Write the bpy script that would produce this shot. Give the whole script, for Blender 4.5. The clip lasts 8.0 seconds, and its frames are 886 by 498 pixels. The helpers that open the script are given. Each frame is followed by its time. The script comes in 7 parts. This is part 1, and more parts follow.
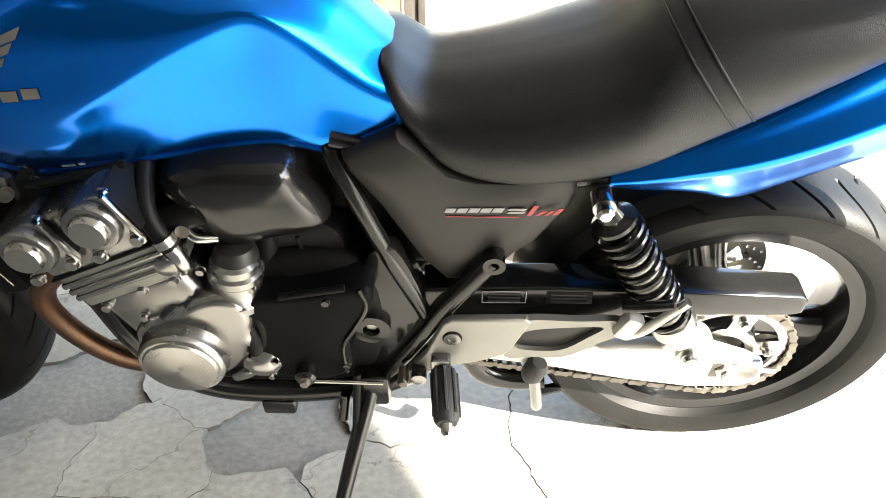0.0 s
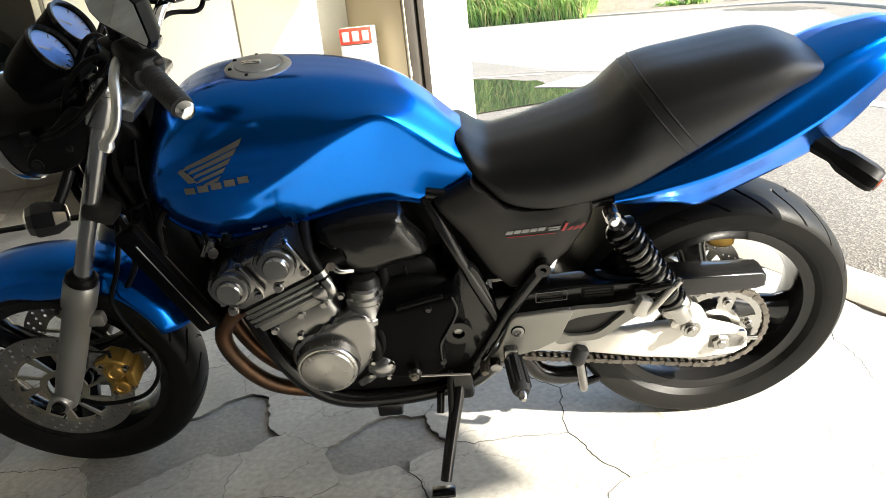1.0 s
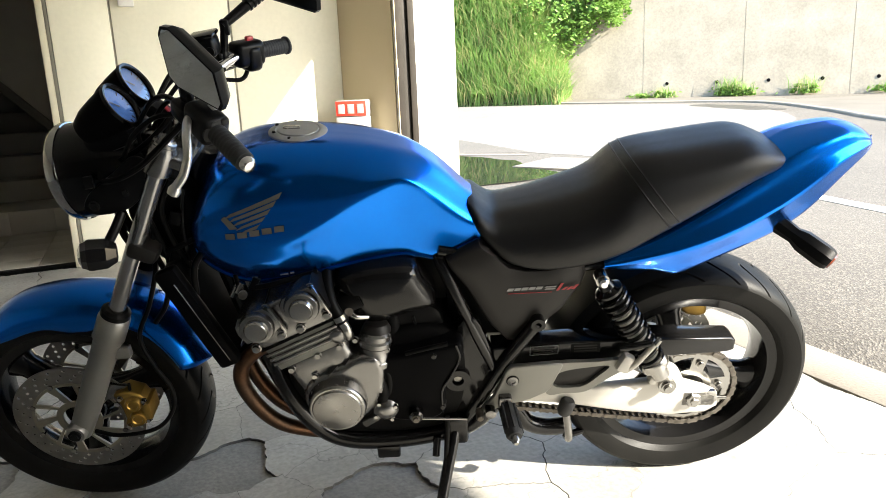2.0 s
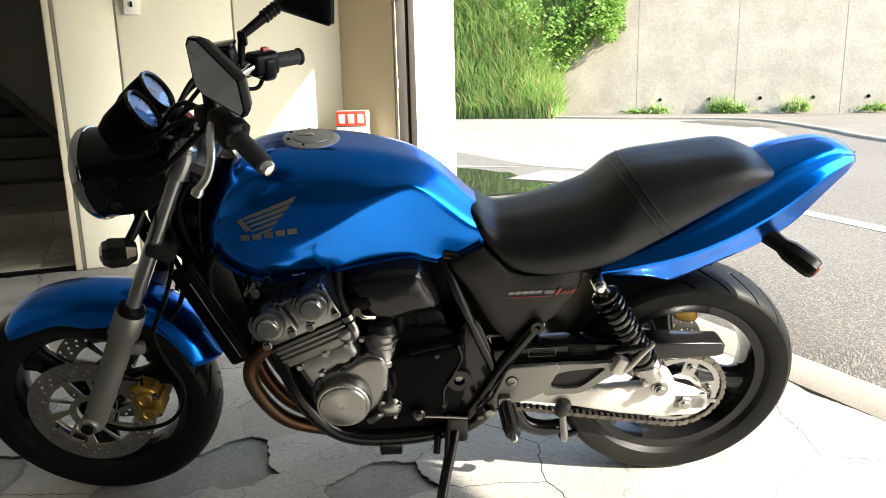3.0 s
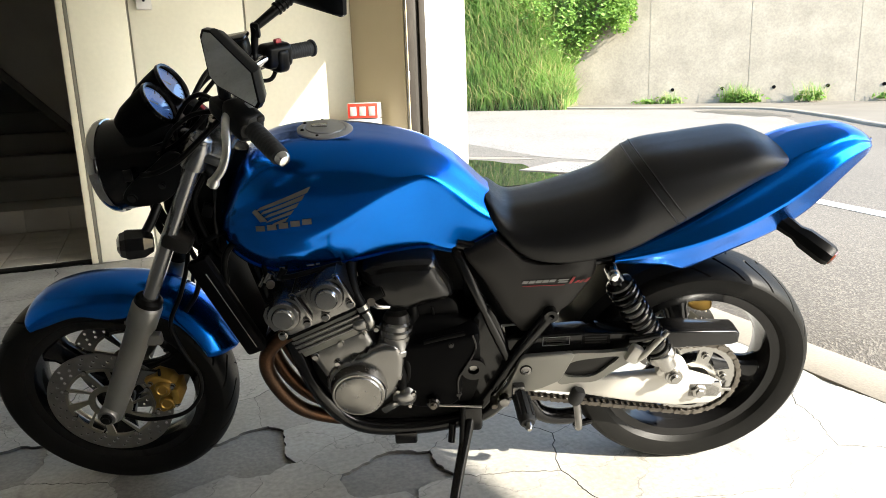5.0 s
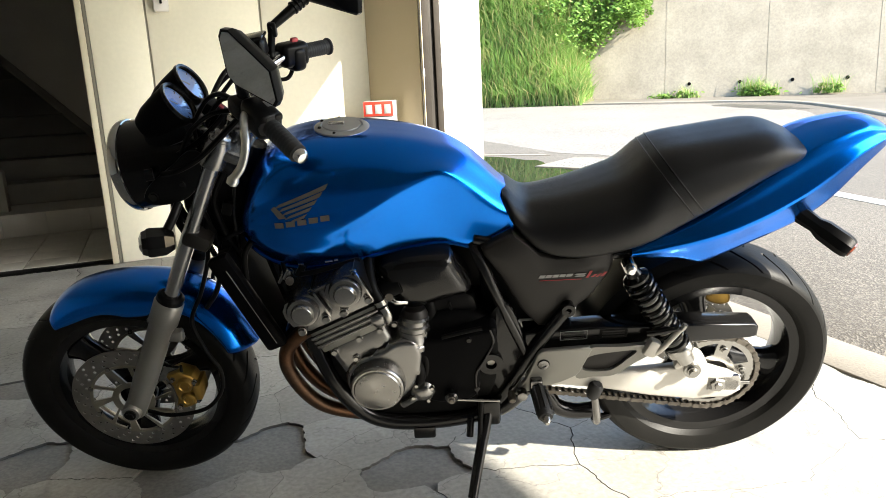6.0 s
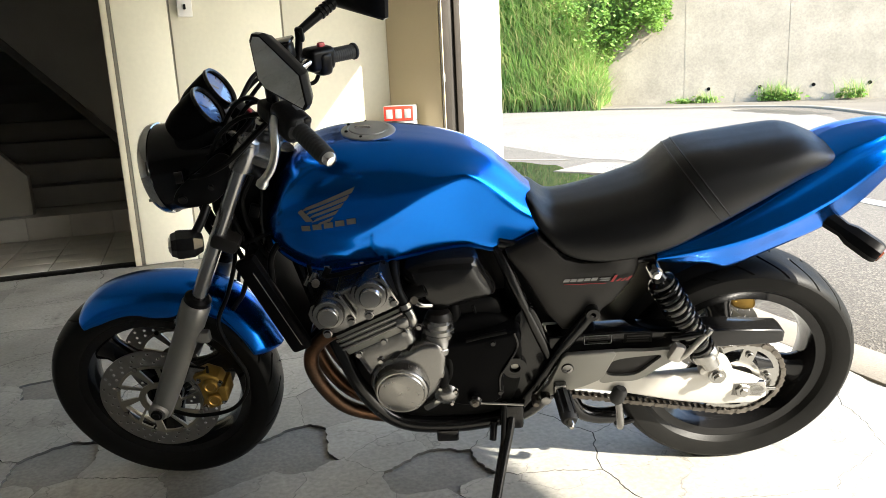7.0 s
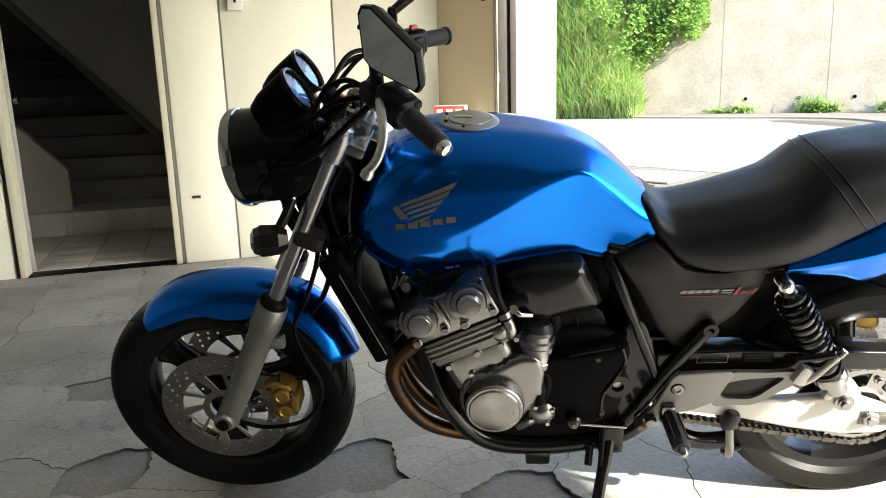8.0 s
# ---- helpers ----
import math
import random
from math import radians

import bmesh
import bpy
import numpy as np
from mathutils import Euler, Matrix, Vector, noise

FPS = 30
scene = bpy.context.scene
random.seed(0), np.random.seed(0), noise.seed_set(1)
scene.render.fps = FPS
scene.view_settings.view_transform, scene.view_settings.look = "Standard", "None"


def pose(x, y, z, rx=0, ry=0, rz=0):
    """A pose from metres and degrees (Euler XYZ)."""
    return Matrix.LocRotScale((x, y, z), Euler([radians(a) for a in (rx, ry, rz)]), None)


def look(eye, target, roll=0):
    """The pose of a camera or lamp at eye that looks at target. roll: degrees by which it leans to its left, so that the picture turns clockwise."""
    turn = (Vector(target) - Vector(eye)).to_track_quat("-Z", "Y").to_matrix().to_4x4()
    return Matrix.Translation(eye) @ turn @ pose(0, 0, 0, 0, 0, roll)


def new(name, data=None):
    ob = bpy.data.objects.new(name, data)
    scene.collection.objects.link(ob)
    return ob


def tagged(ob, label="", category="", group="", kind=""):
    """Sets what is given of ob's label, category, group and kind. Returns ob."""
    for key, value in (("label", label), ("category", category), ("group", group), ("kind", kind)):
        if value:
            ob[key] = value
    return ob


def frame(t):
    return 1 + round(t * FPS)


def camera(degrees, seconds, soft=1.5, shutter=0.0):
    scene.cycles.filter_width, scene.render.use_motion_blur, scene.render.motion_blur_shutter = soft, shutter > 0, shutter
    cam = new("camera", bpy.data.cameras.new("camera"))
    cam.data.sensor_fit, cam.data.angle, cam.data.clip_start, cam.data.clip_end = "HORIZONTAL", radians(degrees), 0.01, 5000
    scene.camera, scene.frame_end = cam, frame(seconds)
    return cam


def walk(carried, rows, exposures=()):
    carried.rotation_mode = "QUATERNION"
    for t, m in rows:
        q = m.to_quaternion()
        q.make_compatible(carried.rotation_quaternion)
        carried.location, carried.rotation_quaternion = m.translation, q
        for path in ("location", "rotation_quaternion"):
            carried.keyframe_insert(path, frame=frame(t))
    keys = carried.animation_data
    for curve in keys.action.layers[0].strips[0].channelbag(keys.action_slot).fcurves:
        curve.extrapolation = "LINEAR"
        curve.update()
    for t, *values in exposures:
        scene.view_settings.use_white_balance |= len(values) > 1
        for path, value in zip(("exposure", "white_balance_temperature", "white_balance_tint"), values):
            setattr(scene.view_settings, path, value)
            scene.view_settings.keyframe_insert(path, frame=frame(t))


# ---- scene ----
cam = camera(62.6, 8.0, soft=0.9)
PATH = [
    (0, (-0.418, -1.119, 0.962), (-0.466, 0.639, 0.009), 0.1),
    (0.5, (-0.5, -1.384, 0.974), (-0.479, 0.483, 0.256), -3.4),
    (1, (-0.518, -1.588, 0.989), (-0.578, 0.305, 0.346), -6.2),
    (1.5, (-0.568, -1.684, 1.001), (-0.574, 0.247, 0.479), -4.2),
    (3, (-0.634, -1.822, 1.005), (-0.566, 0.131, 0.579), -1.4),
    (3.5, (-0.649, -1.821, 1.003), (-0.606, 0.134, 0.583), -1.7),
    (4, (-0.648, -1.828, 1.0), (-0.598, 0.127, 0.577), -2.1),
    (5.5, (-0.636, -1.829, 0.999), (-0.619, 0.12, 0.549), -2.2),
    (6, (-0.64, -1.839, 0.997), (-0.65, 0.11, 0.548), -2.8),
    (6.5, (-0.647, -1.843, 0.998), (-0.684, 0.107, 0.553), -3.1),
    (7, (-0.659, -1.846, 0.996), (-0.713, 0.106, 0.562), -2.8),
    (7.5, (-0.689, -1.842, 0.992), (-0.742, 0.112, 0.566), -2.1),
    (7.7, (-0.7265, -1.8053, 0.9844), (-0.7955, 0.1484, 0.5611), -1.99),
    (7.8, (-0.7488, -1.7835, 0.98), (-0.8271, 0.1701, 0.5583), -1.93),
    (8, (-0.828, -1.706, 0.964), (-0.94, 0.247, 0.548), -1.7),
]
walk(cam, [(t, look(eye, target, roll)) for t, eye, target, roll in PATH], exposures=((0.0, 4.28, 6450, 8), (0.5, 3.45, 6450, 8), (1.0, 3.15, 6450, 8), (1.5, 3.08, 6450, 8), (3.0, 2.84, 6450, 8), (6.5, 2.80, 6450, 8), (8.0, 3.00, 6350, 8)))

# ---- world, sun and exposure ----
TURN_GARAGE = 21.0
CU, SU = math.cos(radians(TURN_GARAGE)), math.sin(radians(TURN_GARAGE))


def uv(u, v, z=0.0):
    """A place in the garage's own axes: u along the panelled wall, v across to it."""
    return Vector((u * CU - v * SU, u * SU + v * CU, z))


SUN_TO = Vector((0.736, -0.467, 0.490)).normalized()
SKY_STRENGTH, SUN_STRENGTH = 0.12, 3.8
world = bpy.data.worlds.new("sky")
scene.world = world
world.use_nodes = True
wn = world.node_tree
sky = wn.nodes.new("ShaderNodeTexSky")
sky.sky_type, sky.sun_disc = "NISHITA", False
sky.sun_elevation = math.asin(SUN_TO.z)
sky.sun_rotation = math.atan2(SUN_TO.x, SUN_TO.y)
wn.links.new(sky.outputs[0], wn.nodes["Background"].inputs[0])
wn.nodes["Background"].inputs[1].default_value = SKY_STRENGTH

sun = new("sun", bpy.data.lights.new("sun", "SUN"))
sun.data.energy, sun.data.angle, sun.data.color = SUN_STRENGTH, radians(0.6), (1.0, 0.92, 0.79)
sun.matrix_world = look(SUN_TO * 40, (0, 0, 0))


# ---- materials ----
def mat(name, col, rough=0.5, metal=0.0, col2=None, scale=6.0, amount=0.5, bump=0.0, bscale=60.0, coat=0.0, grime=0.0, spec=0.5, per_object=0.0):
    """A surface with two scales of variation in colour, uneven gloss and fine relief."""
    m = bpy.data.materials.new(name)
    m.use_nodes = True
    n, l = m.node_tree.nodes, m.node_tree.links
    b = n["Principled BSDF"]
    tex = n.new("ShaderNodeTexCoord")
    big = n.new("ShaderNodeTexNoise")
    big.inputs["Scale"].default_value, big.inputs["Detail"].default_value = scale, 5.0
    fine = n.new("ShaderNodeTexNoise")
    fine.inputs["Scale"].default_value, fine.inputs["Detail"].default_value = bscale, 4.0
    for t in (big, fine):
        l.new(tex.outputs["Object"], t.inputs["Vector"])
    ramp = n.new("ShaderNodeValToRGB")
    ramp.color_ramp.elements[0].position, ramp.color_ramp.elements[1].position = 0.35, 0.68
    c2 = col2 or tuple(c * 0.78 for c in col)
    ramp.color_ramp.elements[0].color, ramp.color_ramp.elements[1].color = (*c2, 1), (*col, 1)
    l.new(big.outputs["Fac"], ramp.inputs["Fac"])
    mix = n.new("ShaderNodeMix")
    mix.data_type = "RGBA"
    mix.inputs["Factor"].default_value = amount
    mix.inputs["A"].default_value = (*col, 1)
    l.new(ramp.outputs["Color"], mix.inputs["B"])
    out = mix.outputs["Result"]
    if grime and per_object:
        tone, info = n.new("ShaderNodeHueSaturation"), n.new("ShaderNodeObjectInfo")
        rng = n.new("ShaderNodeMapRange")
        rng.inputs["To Min"].default_value, rng.inputs["To Max"].default_value = 1 - per_object, 1 + per_object
        l.new(info.outputs["Random"], rng.inputs["Value"])
        l.new(rng.outputs["Result"], tone.inputs["Value"])
        l.new(out, tone.inputs["Color"])
        out, per_object = tone.outputs["Color"], 0.0
    if grime or per_object:
        hsv = n.new("ShaderNodeHueSaturation")
        l.new(out, hsv.inputs["Color"])
        mr = n.new("ShaderNodeMapRange")
        if per_object:
            info = n.new("ShaderNodeObjectInfo")
            l.new(info.outputs["Random"], mr.inputs["Value"])
            mr.inputs["To Min"].default_value, mr.inputs["To Max"].default_value = 1 - per_object, 1 + per_object
        else:
            l.new(fine.outputs["Fac"], mr.inputs["Value"])
            mr.inputs["From Min"].default_value, mr.inputs["From Max"].default_value = 0.3, 0.7
            mr.inputs["To Min"].default_value, mr.inputs["To Max"].default_value = 1 - grime, 1 + grime * 0.5
        l.new(mr.outputs["Result"], hsv.inputs["Value"])
        out = hsv.outputs["Color"]
    l.new(out, b.inputs["Base Color"])
    rr = n.new("ShaderNodeMapRange")
    rr.inputs["To Min"].default_value, rr.inputs["To Max"].default_value = max(0.02, rough * 0.8), min(1.0, rough * 1.2)
    l.new(fine.outputs["Fac"], rr.inputs["Value"])
    l.new(rr.outputs["Result"], b.inputs["Roughness"])
    b.inputs["Metallic"].default_value = metal
    b.inputs["Coat Weight"].default_value, b.inputs["Coat Roughness"].default_value = coat, 0.03
    b.inputs["Specular IOR Level"].default_value = spec
    if bump:
        bp = n.new("ShaderNodeBump")
        bp.inputs["Strength"].default_value, bp.inputs["Distance"].default_value = bump, 0.004
        l.new(fine.outputs["Fac"], bp.inputs["Height"])
        l.new(bp.outputs["Normal"], b.inputs["Normal"])
    return m


def glass(name, col=(1, 1, 1), rough=0.0, alpha=1.0):
    m = bpy.data.materials.new(name)
    m.use_nodes = True
    b = m.node_tree.nodes["Principled BSDF"]
    b.inputs["Base Color"].default_value = (*col, 1)
    b.inputs["Transmission Weight"].default_value, b.inputs["Roughness"].default_value = alpha, rough
    b.inputs["IOR"].default_value = 1.45
    return m



def leafy(name, col, col2, scale, dry=None):
    """Thin leaf: lit from both sides; some blades dry to straw."""
    m = mat(name, col, 0.55, 0, col2, scale, 0.85)
    n, l = m.node_tree.nodes, m.node_tree.links
    b = n["Principled BSDF"]
    if dry:
        geo, pick, mx2 = n.new("ShaderNodeNewGeometry"), n.new("ShaderNodeMapRange"), n.new("ShaderNodeMix")
        pick.inputs["From Min"].default_value, pick.inputs["From Max"].default_value = 0.62, 0.98
        l.new(geo.outputs["Random Per Island"], pick.inputs["Value"])
        mx2.data_type = "RGBA"
        l.new(pick.outputs["Result"], mx2.inputs["Factor"])
        l.new(b.inputs["Base Color"].links[0].from_socket, mx2.inputs["A"])
        mx2.inputs["B"].default_value = (*dry, 1)
        l.new(mx2.outputs["Result"], b.inputs["Base Color"])
    tr = n.new("ShaderNodeBsdfTranslucent")
    l.new(b.inputs["Base Color"].links[0].from_socket, tr.inputs["Color"])
    mx = n.new("ShaderNodeMixShader")
    mx.inputs[0].default_value = 0.45
    l.new(b.outputs[0], mx.inputs[1])
    l.new(tr.outputs[0], mx.inputs[2])
    l.new(mx.outputs[0], n["Material Output"].inputs["Surface"])
    return m


def scuffed(m):
    """Adds hair cracks, dirt trodden into the surface and dark scuffs."""
    n, l = m.node_tree.nodes, m.node_tree.links
    b = n["Principled BSDF"]
    out = b.inputs["Base Color"].links[0].from_socket
    tex = n["Texture Coordinate"].outputs["Object"]
    for scale, detail, stretch, lo, hi, dark in ((2.6, 8.0, (1, 1, 1), 0.0008, 0.0035, 0.62), (9.0, 6.0, (1, 0.35, 1), 0.63, 0.74, 0.72), (34.0, 4.0, (1, 1, 1), 0.66, 0.74, 0.7)):
        mp = n.new("ShaderNodeMapping")
        mp.inputs["Scale"].default_value = stretch
        l.new(tex, mp.inputs["Vector"])
        t = n.new("ShaderNodeTexNoise")
        t.inputs["Scale"].default_value, t.inputs["Detail"].default_value = scale, detail
        l.new(mp.outputs[0], t.inputs["Vector"])
        val = t.outputs["Fac"]
        if lo < 0.1:
            sb = n.new("ShaderNodeMath")
            sb.operation = "SUBTRACT"
            sb.inputs[1].default_value = 0.5
            l.new(val, sb.inputs[0])
            ab = n.new("ShaderNodeMath")
            ab.operation = "ABSOLUTE"
            l.new(sb.outputs[0], ab.inputs[0])
            val = ab.outputs[0]
        mr = n.new("ShaderNodeMapRange")
        mr.inputs["From Min"].default_value, mr.inputs["From Max"].default_value = lo, hi
        mr.inputs["To Min"].default_value, mr.inputs["To Max"].default_value = (dark, 1.0) if lo < 0.1 else (1.0, dark)
        l.new(val, mr.inputs["Value"])
        hs = n.new("ShaderNodeHueSaturation")
        l.new(mr.outputs["Result"], hs.inputs["Value"])
        l.new(out, hs.inputs["Color"])
        out = hs.outputs["Color"]
    l.new(out, b.inputs["Base Color"])
    return m


BLUE = mat("blue_metallic_paint", (0.0003, 0.148, 0.68), 0.215, 0.97, (0.0003, 0.135, 0.62), 3, 0.4, coat=0.25, bscale=900)
VINYL = mat("black_vinyl", (0.0042, 0.0044, 0.0052), 0.38, 0, (0.006, 0.006, 0.0066), 12, 0.6, 0.22, 900, spec=0.30)
BLACK = mat("black_gloss_paint", (0.0048, 0.0048, 0.0052), 0.17, 0, (0.007, 0.0067, 0.0065), 9, 0.6, 0.02, 250, coat=0.12, spec=0.24)
PLASTIC = mat("black_plastic", (0.0042, 0.0042, 0.0046), 0.30, 0, (0.006, 0.006, 0.0061), 9, 0.6, 0.06, 500, spec=0.11)
CASTBLACK = mat("black_cast_cover", (0.0030, 0.0030, 0.0034), 0.34, 0, (0.0042, 0.0041, 0.0043), 9, 0.6, 0.08, 400, spec=0.02)
COVER = mat("dark_grey_matt_paint", (0.0135, 0.0125, 0.0117), 0.42, 0.1, (0.017, 0.0158, 0.0146), 6, 0.5, 0.04, 700, spec=0.26)
RUBBER = mat("tyre_rubber", (0.0045, 0.0045, 0.0043), 0.45, 0, (0.008, 0.0077, 0.007), 9, 0.8, 0.12, 300, grime=0.12, spec=0.11)
GRIP = mat("grip_rubber", (0.016, 0.016, 0.016), 0.7, 0, None, 12, 0.5, 0.2, 400)
ALLOY = mat("cast_alloy", (0.225, 0.222, 0.217), 0.25, 0.92, (0.155, 0.152, 0.148), 9, 0.5, 0.0, 40)
BRIGHT = mat("machined_alloy", (0.34, 0.333, 0.318), 0.20, 1.0, (0.28, 0.274, 0.262), 10, 0.3)
SILVER = mat("silver_painted_alloy", (0.46, 0.445, 0.41), 0.38, 0.35, (0.39, 0.375, 0.345), 7, 0.6, 0.05, 400)
BRACKET = mat("satin_alloy_bracket", (0.18, 0.178, 0.160), 0.38, 0.45, (0.145, 0.143, 0.128), 9, 0.5, 0.04, 400)
FORKGREY = mat("grey_fork_paint", (0.225, 0.22, 0.205), 0.4, 0.6, (0.19, 0.185, 0.17), 9, 0.5, 0.04, 400)
LEVER = mat("bare_lever_alloy", (0.62, 0.61, 0.58), 0.30, 0.85, (0.54, 0.53, 0.50), 20, 0.5)
CHROME = mat("chrome", (0.72, 0.72, 0.72), 0.09, 1.0, (0.62, 0.62, 0.62), 12, 0.4, 0.0, 100)
GOLD = mat("gold_anodised", (0.34, 0.21, 0.045), 0.4, 0.75, (0.22, 0.135, 0.03), 25, 0.7, 0.08, 300)
COPPER = mat("heat_tinted_pipe", (0.13, 0.062, 0.03), 0.42, 0.85, (0.055, 0.034, 0.022), 11, 0.9, 0.08, 200, grime=0.2)
DISC = mat("brushed_disc_steel", (0.27, 0.262, 0.247), 0.30, 0.95, (0.20, 0.194, 0.182), 30, 0.7, 0.06, 500)
CHAIN = mat("oily_chain_steel", (0.16, 0.145, 0.125), 0.45, 0.8, (0.08, 0.07, 0.06), 60, 0.8, 0.1, 500)
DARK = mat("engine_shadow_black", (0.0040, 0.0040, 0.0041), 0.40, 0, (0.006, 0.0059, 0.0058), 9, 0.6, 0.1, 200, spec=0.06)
RED = mat("red_print", (0.30, 0.010, 0.016), 0.4)
WHITE = mat("white_print", (0.30, 0.30, 0.295), 0.4)
GREYTXT = mat("grey_print", (0.20, 0.20, 0.195), 0.4)
BADGE = mat("badge_metal", (0.13, 0.122, 0.107), 0.4, 0.5, None, 30, 0.5)
# this blue puts the sky's reflection into the dial colour
DIAL = mat("gauge_sky_tint", (0.10, 0.27, 0.74), 0.3)
AMBER = mat("smoked_lens", (0.12, 0.03, 0.015), 0.12, 0, None, 20, 0.3, coat=0.6)
SMOKE = mat("dark_lamp_lens", (0.020, 0.018, 0.017), 0.10, 0, None, 40, 0.4, coat=0.5)
LENS = mat("clear_lens", (0.16, 0.155, 0.145), 0.10, 0.2, None, 40, 0.4, coat=1.0)
GLASS = glass("clear_glass")
MIRROR = mat("mirror_silver", (0.8, 0.81, 0.82), 0.03, 1.0, (0.78, 0.79, 0.8), 2, 0.2)

SLAB = scuffed(mat("worn_stone_slab", (0.365, 0.352, 0.322), 0.62, 0, (0.245, 0.235, 0.210), 3.2, 0.85, 0.3, 70, grime=0.22, per_object=0.13))
MORTAR = mat("bare_mortar", (0.185, 0.176, 0.158), 0.9, 0, (0.250, 0.238, 0.214), 5, 0.8, 0.4, 90, grime=0.25)
GRIME = mat("trodden_grime", (0.085, 0.080, 0.072), 0.9, 0, (0.11, 0.104, 0.094), 20, 0.6)
APRON = mat("apron_concrete", (0.25, 0.222, 0.178), 0.8, 0, (0.19, 0.166, 0.13), 3, 0.7, 0.3, 90, grime=0.15)
def stony(name, col, stone, size):
    """Asphalt: pale and dark stones set in a dark binder, with worn patches."""
    m = mat(name, col, 0.85, 0, tuple(c * 1.5 for c in col), 0.6, 0.7)
    n, l = m.node_tree.nodes, m.node_tree.links
    b = n["Principled BSDF"]
    old = b.inputs["Base Color"].links[0].from_socket
    vor = n.new("ShaderNodeTexVoronoi")
    vor.inputs["Scale"].default_value = size
    l.new(n["Texture Coordinate"].outputs["Object"], vor.inputs["Vector"])
    sep = n.new("ShaderNodeSeparateColor")
    l.new(vor.outputs["Color"], sep.inputs["Color"])
    pick = n.new("ShaderNodeMapRange")
    pick.inputs["From Min"].default_value, pick.inputs["From Max"].default_value = 0.45, 0.95
    l.new(sep.outputs["Red"], pick.inputs["Value"])
    mx = n.new("ShaderNodeMix")
    mx.data_type = "RGBA"
    l.new(pick.outputs["Result"], mx.inputs["Factor"])
    l.new(old, mx.inputs["A"])
    mx.inputs["B"].default_value = (*stone, 1)
    l.new(mx.outputs["Result"], b.inputs["Base Color"])
    bp = n.new("ShaderNodeBump")
    bp.inputs["Strength"].default_value, bp.inputs["Distance"].default_value = 0.5, 0.005
    l.new(vor.outputs["Distance"], bp.inputs["Height"])
    l.new(bp.outputs["Normal"], b.inputs["Normal"])
    return m


ASPHALT = stony("coarse_asphalt", (0.066, 0.059, 0.049), (0.155, 0.139, 0.116), 125)
# paler asphalt whose colour stands in for grazing glare farther off
YARD = stony("pale_glare_asphalt", (0.115, 0.107, 0.094), (0.24, 0.222, 0.195), 60)
CREAM = mat("cream_panel_paint", (0.82, 0.785, 0.64), 0.5, 0, (0.76, 0.725, 0.585), 1.7, 0.6, 0.05, 40, grime=0.03)
JOINT = mat("grey_joint", (0.40, 0.38, 0.31), 0.7, 0, (0.33, 0.31, 0.25), 8, 0.6)
WALLWHITE = mat("white_wall_paint", (0.72, 0.70, 0.66), 0.6, 0, (0.64, 0.62, 0.58), 2, 0.6, 0.15, 60)
BEIGE = mat("beige_wall_paint", (0.50, 0.42, 0.28), 0.6, 0, (0.43, 0.36, 0.24), 1.5, 0.6, 0.1, 50)
STEEL = mat("brown_steel_post", (0.016, 0.0135, 0.011), 0.65, 0, (0.03, 0.025, 0.02), 5, 0.8, 0.2, 60, spec=0.15)
PLASTER = mat("grey_plaster", (0.52, 0.50, 0.455), 0.85, 0, (0.45, 0.43, 0.39), 2, 0.7, 0.25, 50)
TILE = mat("stair_tile", (0.52, 0.49, 0.43), 0.45, 0, (0.45, 0.42, 0.37), 6, 0.6, 0.06, 80, per_object=0.06)
CEIL = mat("ceiling_paint", (0.60, 0.60, 0.58), 0.8, 0, (0.53, 0.53, 0.51), 2, 0.5, 0.1, 50)
CONCRETE = mat("weathered_concrete", (0.315, 0.280, 0.222), 0.9, 0, (0.23, 0.203, 0.160), 1.5, 0.85, 0.4, 22, grime=0.16)
GRASS = leafy("grass_blade", (0.27, 0.42, 0.115), (0.115, 0.225, 0.060), 1.1, (0.50, 0.44, 0.22))
SOIL = mat("bank_soil", (0.045, 0.06, 0.018), 0.95, 0, (0.07, 0.06, 0.03), 2, 0.8, 0.5, 20)
LEAF = leafy("vine_leaf", (0.19, 0.33, 0.06), (0.09, 0.19, 0.032), 3, (0.27, 0.40, 0.11))
TWIG = mat("dry_twig", (0.16, 0.12, 0.075), 0.85, 0, None, 5, 0.5)
LINE = mat("road_paint", (0.70, 0.70, 0.67), 0.6, 0, (0.5, 0.49, 0.46), 6, 0.7, 0.2, 60)
WATER = mat("puddle_water", (0.02, 0.022, 0.018), 0.015, 0, (0.025, 0.027, 0.02), 2, 0.5, 0.0, 30)
GRATE = mat("galvanised_grate", (0.26, 0.25, 0.23), 0.6, 0.2, (0.20, 0.19, 0.175), 9, 0.6)
SIGNRED = mat("sign_red", (0.50, 0.035, 0.02), 0.45)


# ---- shape helpers ----
def finish(name, bm, material, parent=None, label="", sharp=38):
    me = bpy.data.meshes.new(name)
    bmesh.ops.recalc_face_normals(bm, faces=bm.faces)
    for f in bm.faces:
        f.smooth = True
    bm.to_mesh(me)
    bm.free()
    me.set_sharp_from_angle(angle=radians(sharp))
    me.materials.append(material)
    ob = new(name, me)
    if parent:
        ob.parent = parent
    if label:
        ob["label"] = label
    return ob


def part(name, bm, material, parent, label="", sharp=38):
    return finish(name, bm, material, parent, label, sharp)


def thing(name, m, label, category, group="", kind=""):
    ob = new(name)
    ob.empty_display_size = 0.05
    ob.matrix_world = m
    return tagged(ob, label, category, group, kind)


